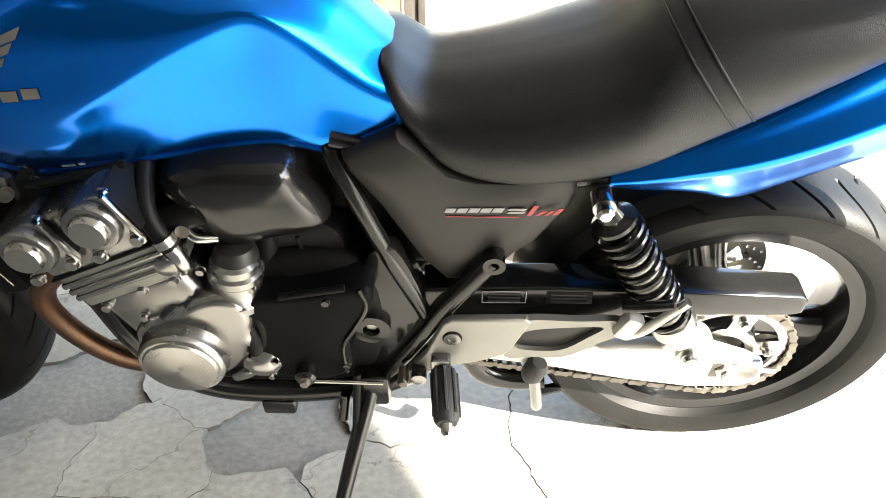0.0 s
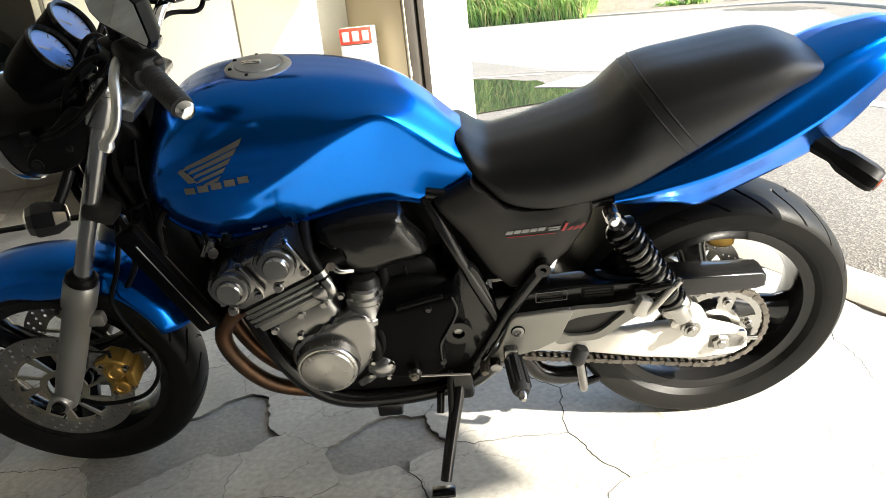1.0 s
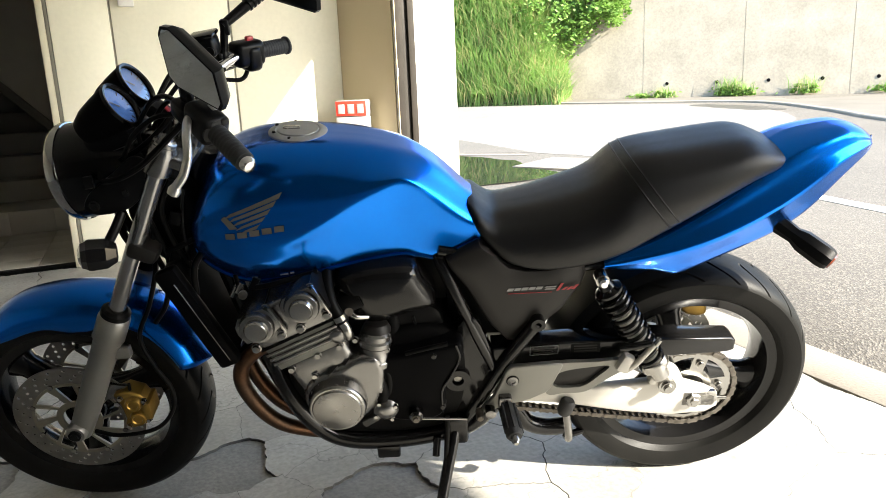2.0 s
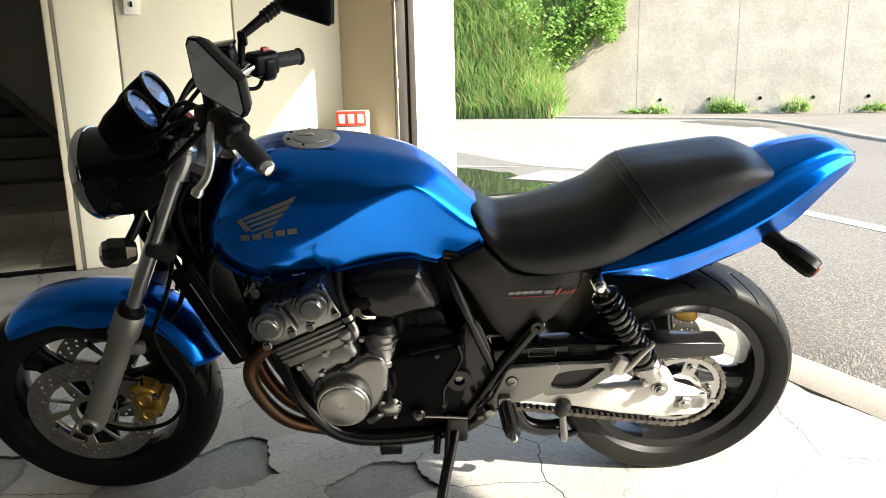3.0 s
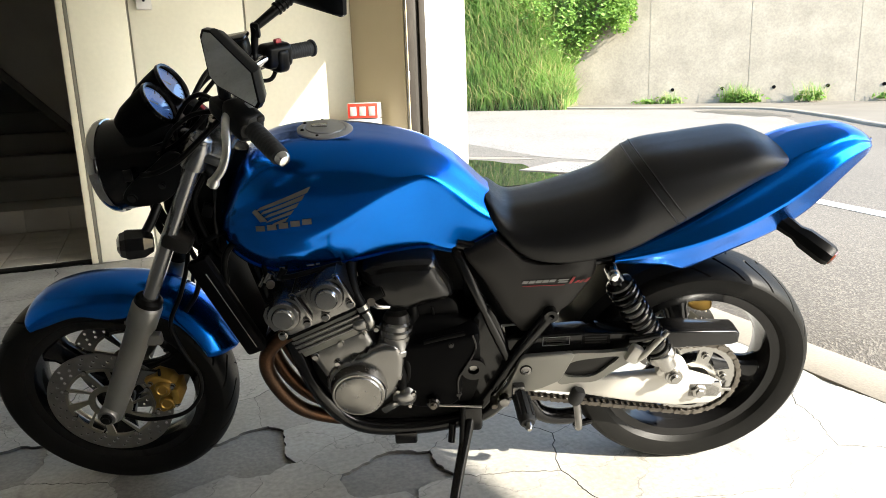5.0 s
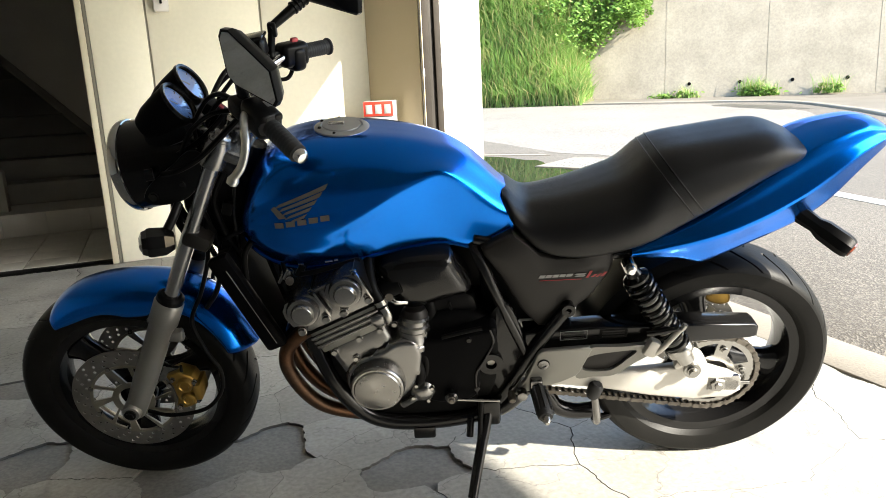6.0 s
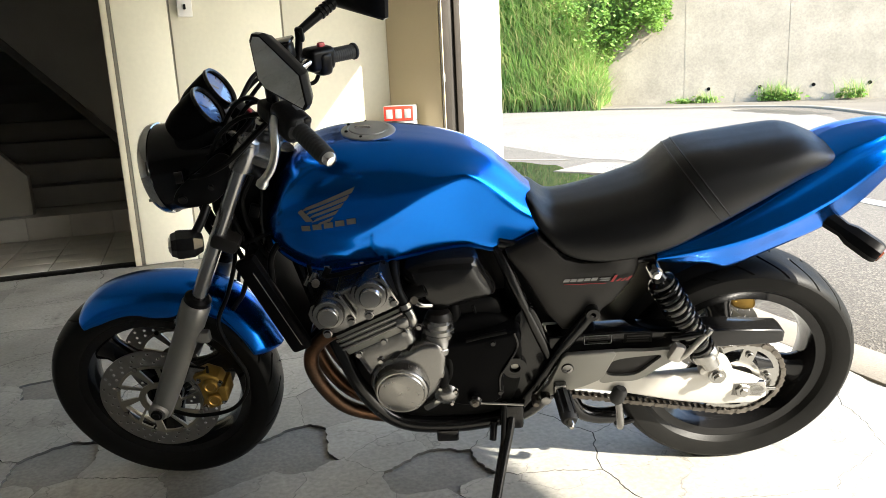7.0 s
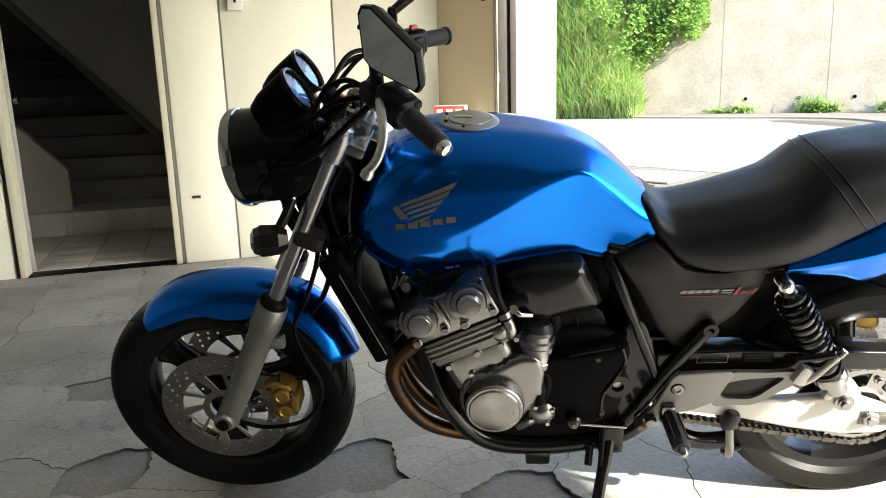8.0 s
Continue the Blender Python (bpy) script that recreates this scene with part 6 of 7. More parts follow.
SPUN = mat("spun_alloy", (0.25, 0.245, 0.235), 0.26, 1.0, (0.21, 0.206, 0.198), 10, 0.3)
tg = SPUN.node_tree.nodes.new("ShaderNodeTangent")
tg.direction_type, tg.axis = "RADIAL", "Y"
SPUN.node_tree.nodes["Principled BSDF"].inputs["Anisotropic"].default_value = 0.85
SPUN_AT = tg.outputs[0]
SPUN.node_tree.links.new(SPUN_AT, SPUN.node_tree.nodes["Principled BSDF"].inputs["Tangent"])
# alternator cover: wide round cover with a polished step
AC = Vector((-0.812, -0.10, 0.387))
alt = part("alternator_cover", turned([(0.0, 0.080), (0.05, 0.078), (0.066, 0.075), (0.074, 0.070), (0.080, 0.062)], (0, -1, 0), AC, 64), ALLOY, bike, "cast alloy alternator cover")
part("round_cap", turned([(0.078, 0.065), (0.102, 0.062), (0.109, 0.0600), (0.1115, 0.0570), (0.1115, 0.0535), (0.1155, 0.0510), (0.1185, 0.03), (0.119, 0.0)], (0, -1, 0), AC, 64), SPUN, alt, "turned alloy cap with a polished edge")
b = None
for a in (20, 75, 125):
    b = turned([(0, 0.011), (0.055, 0.011), (0.058, 0.008)], (0, -1, 0), AC + Vector((0.078 * math.cos(radians(a)), -0.012, 0.078 * math.sin(radians(a)))), 14, b)
pieces("bolt_boss", b, ALLOY, alt)
b = None
for a in (20, 75, 125):
    b = bolt(AC + Vector((0.078 * math.cos(radians(a)), -0.070, 0.078 * math.sin(radians(a)))), (0, -1, 0), 0.006, 0.008, b)
pieces("bolt_head", b, BRIGHT, alt)
arm = part("cover_neck", plate(smooth_loop([(-0.880, 0.412), (-0.850, 0.448), (-0.80, 0.476), (-0.760, 0.500), (-0.722, 0.496), (-0.706, 0.460), (-0.716, 0.405), (-0.738, 0.355), (-0.78, 0.325), (-0.85, 0.342)], 48), -0.184, -0.09, 0.014, seg=4), ALLOY, alt)
# starter motor stands over the cover
st = part("starter_motor", turned([(-0.005, 0.031), (0.0, 0.036), (0.012, 0.037), (0.016, 0.034), (0.045, 0.034), (0.05, 0.038), (0.060, 0.038), (0.064, 0.0335), (0.075, 0.0335), (0.08, 0.028)], Vector((0.10, 0.10, 0.99)), (-0.728, -0.148, 0.462), 36), ALLOY, bike, "alloy starter motor body")
part("motor_can", turned([(-0.01, 0.031), (0.008, 0.031), (0.020, 0.025), (0.024, 0.01)], Vector((0.04, 0.16, 0.98)), (-0.720, -0.136, 0.534), 32), COVER, st, "black upper motor can")
b = bolt((-0.765, -0.150, 0.528), (0, -1, 0), 0.006, 0.01)
bolt((-0.700, -0.160, 0.505), (0, -1, 0), 0.006, 0.01, b)
pieces("bolt_head", b, ALLOY, st)

# black sprocket cover
spc = part("sprocket_cover", plate(smooth_loop([(-0.725, 0.475), (-0.64, 0.495), (-0.552, 0.515), (-0.535, 0.49), (-0.555, 0.44), (-0.575, 0.40), (-0.58, 0.33), (-0.62, 0.305), (-0.69, 0.31), (-0.735, 0.35)], 44), -0.172, -0.10, 0.012, seg=3), CASTBLACK, bike, "matt black sprocket cover")
b = None
for x, z in ((-0.60, 0.487), (-0.715, 0.455), (-0.585, 0.345), (-0.70, 0.335)):
    b = bolt((x, -0.170, z), (0, -1, 0), 0.006, 0.006, b)
pieces("bolt_head", b, BLACK, spc)
part("cover_edge", tube([(-0.552, -0.170, 0.512), (-0.545, -0.172, 0.478), (-0.566, -0.173, 0.43), (-0.585, -0.173, 0.39), (-0.585, -0.172, 0.33)], 0.003, 8, 24), BLACK, spc)
b = turned([(0, 0.016), (0.025, 0.016), (0.03, 0.012)], (0, -1, 0), (-0.645, -0.165, 0.335), 20)
sel = part("gear_shaft", b, BLACK, bike)
part("shaft_bolt", bolt((-0.645, -0.195, 0.335), (0, -1, 0), 0.007, 0.008), CHAIN, sel)
part("gear_linkage", tube([(-0.632, -0.192, 0.332), (-0.532, -0.180, 0.312)], 0.0035, 10), BRIGHT, bike, "thin steel gear linkage rod")
# water pump with hoses behind the alternator
wp = part("water_pump", turned([(-0.02, 0.020), (0.0, 0.030), (0.022, 0.030), (0.030, 0.021), (0.036, 0.012)], (0.15, -1, 0), (-0.712, -0.150, 0.345), 28), ALLOY, bike, "small alloy water pump")
part("pump_outlet", tube([(-0.712, -0.165, 0.345), (-0.735, -0.17, 0.325), (-0.76, -0.16, 0.300)], 0.011, 14), ALLOY, wp)
b = None
for a in (30, 120, 210, 300):
    b = bolt((-0.712 + 0.026 * math.cos(radians(a)), -0.170, 0.345 + 0.026 * math.sin(radians(a))), (0, -1, 0), 0.005, 0.012, b)
pieces("bolt_head", b, BRIGHT, wp)
part("pump_hose", tube([(-0.718, -0.165, 0.365), (-0.713, -0.170, 0.40), (-0.722, -0.165, 0.44)], 0.012, 14), DARK, bike)
part("coolant_hose", tube([(-0.812, -0.070, 0.680), (-0.814, -0.112, 0.664), (-0.806, -0.156, 0.630), (-0.785, -0.170, 0.585)], 0.0125, 14, 24), DARK, bike, "black rubber coolant hose")
part("hose_clamp", turned([(-0.006, 0.0135), (-0.006, 0.0150), (0.006, 0.0150), (0.006, 0.0135)], Vector((0.35, -0.1, -0.9)), (-0.790, -0.169, 0.598), 24, closed=True), BRIGHT, bike, "steel hose clip")
part("water_pipe", tube([(-0.785, -0.170, 0.585), (-0.775, -0.172, 0.562), (-0.780, -0.165, 0.543), (-0.800, -0.15, 0.535)], 0.0105, 14, 20), BRIGHT, bike, "bent alloy water pipe")
part("breather_hose", tube([(-0.690, -0.10, 0.405), (-0.688, -0.112, 0.46), (-0.685, -0.105, 0.535), (-0.70, -0.08, 0.58)], 0.015, 14, 24), DARK, bike)
part("breather_hose", tube([(-0.645, -0.12, 0.50), (-0.652, -0.122, 0.468), (-0.655, -0.12, 0.445)], 0.008, 12), COPPER, bike, "brown rubber breather pipe")
part("hose_clip", turned([(-0.004, 0.009), (-0.004, 0.0115), (0.004, 0.0115), (0.004, 0.009)], (0, 0, 1), (-0.655, -0.121, 0.452), 16, closed=True), ALLOY, bike)

# airbox and throttle covers under the tank
AIR = smooth_loop([(-0.80, 0.66), (-0.74, 0.69), (-0.64, 0.69), (-0.612, 0.65), (-0.588, 0.600), (-0.598, 0.580), (-0.65, 0.566), (-0.71, 0.548), (-0.745, 0.552), (-0.785, 0.60)], 48)
rings = []
for y in (-1, 1):
    for k, d in ((1.0, 0.070), (0.995, 0.100), (0.97, 0.116), (0.92, 0.128), (0.82, 0.138), (0.66, 0.145), (0.45, 0.148))[::y]:
        rings.append([Vector((-0.685 + (x + 0.685) * k, y * d, 0.630 + (z - 0.630) * k)) for x, z in AIR])
ab = part("airbox", skin(rings), BLACK, bike, "black plastic airbox with rounded ends", 50)
part("lower_box", plate(smooth_loop([(-0.71, 0.56), (-0.63, 0.575), (-0.585, 0.56), (-0.575, 0.50), (-0.60, 0.455), (-0.665, 0.46), (-0.69, 0.50)], 36), -0.108, 0.10, 0.012), PLASTIC, ab)
part("box_rib", tube([(-0.640, -0.110, 0.55), (-0.625, -0.111, 0.47)], 0.003, 8), PLASTIC, ab)
for y in (-0.13, -0.045, 0.045, 0.13):
    part("intake_stub", rod((-0.80, y, 0.60), (-0.745, y, 0.62), 0.022, seg=20), DARK, bike)
for y in (-0.145, -0.06):
    part("coil", box((0.05, 0.03, 0.05), (-0.93, y * 0.45, 0.700), 0.008), DARK, bike)
part("wire_loom", tube([(-1.04, -0.10, 0.705), (-0.99, -0.115, 0.69), (-0.93, -0.12, 0.685), (-0.86, -0.115, 0.69)], 0.007, 8, 24), DARK, bike)
for k, (x, y, z) in enumerate(((-1.000, -0.115, 0.650), (-0.985, -0.125, 0.665), (-0.955, -0.12, 0.672))):
    part("plug", rod((x, y, z), (x - 0.012, y - 0.006, z - 0.02), 0.008), ALLOY if k < 2 else DARK, bike)
# filler blocks, black to stand for the deep shade between engine and frame
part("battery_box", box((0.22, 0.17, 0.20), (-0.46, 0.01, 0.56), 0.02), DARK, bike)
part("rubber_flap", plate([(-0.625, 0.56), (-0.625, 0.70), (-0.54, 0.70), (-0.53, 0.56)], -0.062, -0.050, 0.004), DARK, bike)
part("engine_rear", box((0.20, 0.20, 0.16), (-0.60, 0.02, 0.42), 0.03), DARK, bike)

for pts, r, m_ in (([(-0.995, -0.12, 0.64), (-1.005, -0.10, 0.69), (-1.02, -0.08, 0.73)], 0.006, DARK),
                   ([(-0.96, -0.13, 0.655), (-0.93, -0.14, 0.665), (-0.88, -0.13, 0.672), (-0.83, -0.12, 0.68)], 0.006, DARK),
                   ([(-0.775, -0.14, 0.60), (-0.76, -0.15, 0.585), (-0.735, -0.14, 0.575)], 0.007, BRIGHT),
                   ([(-0.715, -0.155, 0.47), (-0.70, -0.165, 0.44), (-0.70, -0.165, 0.40), (-0.712, -0.162, 0.37)], 0.009, DARK),
                   ([(-0.66, -0.175, 0.50), (-0.62, -0.178, 0.512), (-0.57, -0.175, 0.52)], 0.005, DARK),
                   ([(-1.05, -0.09, 0.74), (-1.08, -0.11, 0.70), (-1.085, -0.12, 0.64)], 0.007, DARK),
                   ([(-1.06, -0.06, 0.75), (-1.11, -0.085, 0.735), (-1.15, -0.08, 0.72)], 0.006, DARK)):
    part("pipe" if m_ is BRIGHT else "hose", tube(pts, r, 10, 24), m_, bike)
for x, y, z in ((-0.772, -0.150, 0.598), (-0.985, -0.14, 0.645)):
    part("clip", turned([(-0.006, 0.0), (-0.006, 0.009), (0.006, 0.009), (0.006, 0.0)], (0.2, -1, 0.3), (x, y, z), 12), CHAIN, bike)

# --- radiator
RN = Vector((-0.93, 0, -0.37)).normalized()
rad_c = Vector((-1.085, 0, 0.590))
RR = Matrix((Vector((0, 1, 0)), RN, Vector((0, 1, 0)).cross(RN))).transposed()
rad = part("radiator", box((0.275, 0.035, 0.245), rad_c, 0.006, RR), DARK, bike, "black radiator with side tanks")
for s in (-1, 1):
    part("side_tank", box((0.03, 0.05, 0.262), rad_c + Vector((0, s * 0.135, 0)), 0.010, RR), CASTBLACK, rad)
    part("edge_strip", tube([rad_c + Vector((0, s * 0.153, 0)) + Vector((-0.028, 0, 0.095)), rad_c + Vector((0, s * 0.153, 0)) + Vector((0.050, 0, -0.100))], 0.0014, 8), ALLOY, rad)
part("lower_hose", tube([(-1.04, -0.10, 0.48), (-1.02, -0.11, 0.47), (-0.99, -0.10, 0.50)], 0.016, 12), DARK, bike)
part("horn", turned([(0, 0.042), (0.012, 0.045), (0.02, 0.035), (0.024, 0.012)], RN, (-1.12, 0.0, 0.73), 28), DARK, bike)

# --- exhaust headers and collector
for i, y in enumerate((-0.128, -0.046, 0.046, 0.128)):
    k = 0.8 if i in (1, 2) else 1.0
    pipe = part("exhaust_pipe", tube([(-0.935, y, 0.520), (-0.985, y, 0.492), (-1.020, y * 0.99, 0.452), (-1.028, y * 0.98, 0.40), (-1.005, y * 0.92, 0.325), (-0.965, y * 0.82, 0.262), (-0.905, y * 0.65, 0.216), (-0.83, y * 0.52, 0.190), (-0.72, y * 0.42, 0.178)], 0.0175, 16, 60), COPPER, bike, "heat-tinted brown exhaust header pipe")
    part("flange", turned([(-0.008, 0.024), (-0.008, 0.030), (0.006, 0.030), (0.006, 0.024)], Vector((-0.87, 0, -0.49)), (-0.945, y, 0.515), 24, closed=True), ALLOY, pipe)
part("collector", tube([(-0.74, 0.0, 0.178), (-0.62, 0.02, 0.175), (-0.48, 0.07, 0.185)], 0.045, 20, 16, r2=0.034, flat=0.7), DARK, bike, "dark exhaust collector under the engine")
part("link_pipe", tube([(-0.48, 0.07, 0.185), (-0.34, 0.13, 0.20), (-0.22, 0.17, 0.24), (-0.05, 0.20, 0.30)], 0.026, 18, 24), ALLOY, bike)
part("silencer", turned([(-0.01, 0.030), (0.0, 0.046), (0.02, 0.052), (0.34, 0.052), (0.36, 0.044), (0.365, 0.020)], Vector((0.94, 0.08, 0.30)), (-0.10, 0.195, 0.285), 36), ALLOY, bike, "alloy silencer on the far side")

# --- swingarm, chain, sprocket, guard
arm_ol = [(-0.47, 0.350), (-0.40, 0.345), (-0.30, 0.338), (-0.20, 0.338), (-0.12, 0.344), (-0.06, 0.346), (-0.02, 0.336), (0.03, 0.316), (0.058, 0.298), (0.062, 0.262), (0.035, 0.244), (-0.05, 0.240), (-0.16, 0.258), (-0.28, 0.288), (-0.38, 0.305), (-0.46, 0.300)]
for s in (-1, 1):
    arm = part("swingarm", plate(arm_ol, s * 0.105 - 0.013 - (0.01 if s < 0 else 0), s * 0.105 + 0.013 - (0.01 if s < 0 else 0), 0.008, seg=3), SILVER, bike, "silver painted alloy swingarm")
    part("axle_block", plate([(-0.028, 0.312), (0.05, 0.310), (0.062, 0.285), (0.05, 0.262), (-0.028, 0.268)], s * 0.123 - 0.005, s * 0.123 + 0.005, 0.004), BRIGHT, arm)
    part("axle_nut", turned([(0, 0.019), (0.010, 0.018), (0.011, 0.010), (0.016, 0.009)], (0, s, 0), (0.0, s * 0.127, 0.288), 6), BRIGHT, arm)
    part("adjuster", rod((0.055, s * 0.123, 0.286), (0.080, s * 0.123, 0.284), 0.005), BRIGHT, arm)
    part("shock_lug", plate(smooth_loop([(-0.11, 0.345), (-0.095, 0.385), (-0.07, 0.395), (-0.045, 0.378), (-0.035, 0.335)], 20), s * 0.125 - 0.012, s * 0.125 + 0.012, 0.004), SILVER, arm)
SY = -0.092
teeth = 42
lp = []
for i in range(teeth * 4):
    a = 2 * math.pi * i / (teeth * 4)
    lp.append((RA.x + (0.104 + (0.005 if (i % 4) in (0, 1) else -0.003)) * math.cos(a), RA.z + (0.104 + (0.005 if (i % 4) in (0, 1) else -0.003)) * math.sin(a)))
loops = [lp, ring_loop(RA.x, RA.z, 0.035, 24)]
for i in range(5):
    a0 = 2 * math.pi * i / 5 + 0.3
    lpp = []
    for k in range(7):
        a = a0 + 0.85 * k / 6
        lpp.append((RA.x + 0.086 * math.cos(a), RA.z + 0.086 * math.sin(a)))
    for k in range(7):
        a = a0 + 0.72 - 0.60 * k / 6
        lpp.append((RA.x + 0.052 * math.cos(a), RA.z + 0.052 * math.sin(a)))
    loops.append(lpp)
spk = part("rear_sprocket", holed(loops, SY - 0.003, SY + 0.003), BRIGHT, rear_wheel, "bright steel rear sprocket", 30)
part("sprocket_carrier", turned([(0, 0.052), (0.02, 0.058), (0.04, 0.05)], (0, 1, 0), (RA.x, SY + 0.004, RA.z), 32), ALLOY, spk)
b = None
for i in range(5):
    a = 2 * math.pi * i / 5 + 0.06
    b = bolt((RA.x + 0.069 * math.cos(a), SY - 0.003, RA.z + 0.069 * math.sin(a)), (0, -1, 0), 0.008, 0.010, b)
pieces("nut", b, BRIGHT, spk)
# chain: side plates round both sprockets
FS = Vector((-0.56, SY, 0.332))
path = []
r1, r2 = 0.106, 0.040
d = (FS - Vector((RA.x, SY, RA.z)))
L = d.length
ang = math.atan2(d.z, d.x)
off = math.acos((r1 - r2) / L)
for i in range(40):
    a = ang + off + (2 * math.pi - 2 * off) * i / 39
    path.append(Vector((RA.x + r1 * math.cos(a), SY, RA.z + r1 * math.sin(a))))
for i in range(14):
    a = ang - off + (2 * off) * i / 13
    path.append(Vector((FS.x + r2 * math.cos(a), SY, FS.z + r2 * math.sin(a))))
path.append(path[0])
dist = [0.0]
for p, q in zip(path, path[1:]):
    dist.append(dist[-1] + (q - p).length)


def along(s):
    for k in range(len(dist) - 1):
        if dist[k + 1] >= s:
            return path[k].lerp(path[k + 1], (s - dist[k]) / max(1e-9, dist[k + 1] - dist[k]))
    return path[-1]


count = int(dist[-1] / 0.0159)
b = bmesh.new()
for i in range(count):
    p, q = along(dist[-1] * i / count), along(dist[-1] * (i + 1) / count)
    m = (p + q) / 2
    t = (q - p).normalized()
    nrm = Vector((-t.z, 0, t.x))
    w = 0.0052 if i % 2 else 0.0075
    for sy in (-1, 1):
        y0, y1 = sy * (w + 0.0), sy * (w + 0.0022)
        ol = [t * -0.0125 + nrm * 0.004, t * -0.009 + nrm * 0.0068, t * -0.003 + nrm * 0.0052, t * 0.003 + nrm * 0.0052, t * 0.009 + nrm * 0.0068, t * 0.0125 + nrm * 0.004,
              t * 0.0125 - nrm * 0.004, t * 0.009 - nrm * 0.0068, t * 0.003 - nrm * 0.0052, t * -0.003 - nrm * 0.0052, t * -0.009 - nrm * 0.0068, t * -0.0125 - nrm * 0.004]
        skin([[m + o + Vector((0, y0, 0)) for o in ol], [m + o + Vector((0, y1, 0)) for o in ol]], True, True, b)
    rod(p + Vector((0, -0.0085, 0)), p + Vector((0, 0.0085, 0)), 0.0042, seg=8, bm=b)
part("drive_chain", b, CHAIN, bike, "oily steel drive chain", 30)
grd = part("chain_guard", plate([(-0.470, 0.462), (-0.30, 0.470), (-0.10, 0.466), (0.066, 0.457), (0.076, 0.449), (0.076, 0.424), (0.06, 0.419), (-0.10, 0.412), (-0.22, 0.400), (-0.36, 0.392), (-0.470, 0.392)], -0.125, -0.070, 0.006, seg=3), BLACK, bike, "black plastic chain guard with faded labels")
for x0, x1 in ((-0.385, -0.325), (-0.295, -0.230)):
    fr = part("label", box((x1 - x0, 0.0016, 0.024), ((x0 + x1) / 2, -0.1256, 0.452), 0.0005), DARK if x0 > -0.3 else BLACK, grd, "small worn label")
    for i in range(3):
        part("bar", box((x1 - x0 - 0.014, 0.0012, 0.003), ((x0 + x1) / 2, -0.1268, 0.459 - 0.007 * i), 0.0), COVER, fr)
for a_, b_ in (((-0.386, 0.463), (-0.324, 0.464)), ((-0.386, 0.440), (-0.324, 0.441)), ((-0.386, 0.440), (-0.386, 0.463)), ((-0.324, 0.441), (-0.324, 0.464))):
    part("label_rim", tube([(a_[0], -0.1262, a_[1]), (b_[0], -0.1262, b_[1])], 0.0007, 6), GREYTXT, grd)

# --- shock absorbers
for s in (-1, 1):
    t0, t1 = Vector((-0.242, s * 0.128, 0.636)), Vector((-0.072, s * 0.128, 0.345))
    ax = (t1 - t0).normalized()
    ln = (t1 - t0).length
    sh = part("shock_absorber", turned([(0.02, 0.006), (ln - 0.02, 0.006)], ax, t0, 16), CHROME, bike, "twin rear shock with a black coil spring")
    part("upper_eye", turned([(-0.014, 0.008), (-0.014, 0.0145), (0.014, 0.0145), (0.014, 0.008)], (0, 1, 0), t0, 24, closed=True), BRIGHT, sh)
    part("eye_bolt", turned([(0, 0.011), (0.012, 0.011), (0.016, 0.007)], (0, s, 0), t0 + Vector((0, s * 0.014, 0)), 12), CHROME, sh)
    part("upper_seat", turned([(0.012, 0.015), (0.026, 0.018), (0.034, 0.030), (0.040, 0.030)], ax, t0, 32), BLACK, sh)
    part("damper_body", turned([(0.10, 0.0205), (0.20, 0.0205), (0.29, 0.022), (0.295, 0.018)], ax, t0, 28), SILVER, sh, "silver damper body")
    part("lower_seat", turned([(0.255, 0.031), (0.262, 0.034), (0.275, 0.034), (0.282, 0.025), (0.31, 0.022)], ax, t0, 32), BRIGHT, sh)
    part("lower_eye", turned([(-0.018, 0.008), (-0.018, 0.020), (0.018, 0.020), (0.018, 0.008)], (0, 1, 0), t1, 24, closed=True), BRIGHT, sh)
    part("lower_bolt", bolt(t1 + Vector((0, s * 0.018, 0)), (0, s, 0), 0.011, 0.012), BRIGHT, sh)
    s1 = ax.orthogonal().normalized()
    s2 = ax.cross(s1)
    coil = []
    turns, n = 11.5, 230
    for i in range(n):
        f = i / (n - 1)
        g = f ** 1.12
        a = 2 * math.pi * turns * f
        coil.append(t0 + ax * (0.044 + 0.212 * g) + (s1 * math.cos(a) + s2 * math.sin(a)) * 0.0295)
    part("coil_spring", tube(coil, 0.0050, 8, n), BLACK, sh, "black coil spring")
    part("reservoir", turned([(0, 0.006), (0.008, 0.02), (0.018, 0.021)], ax, t0 + ax * 0.055, 20), DARK, sh)

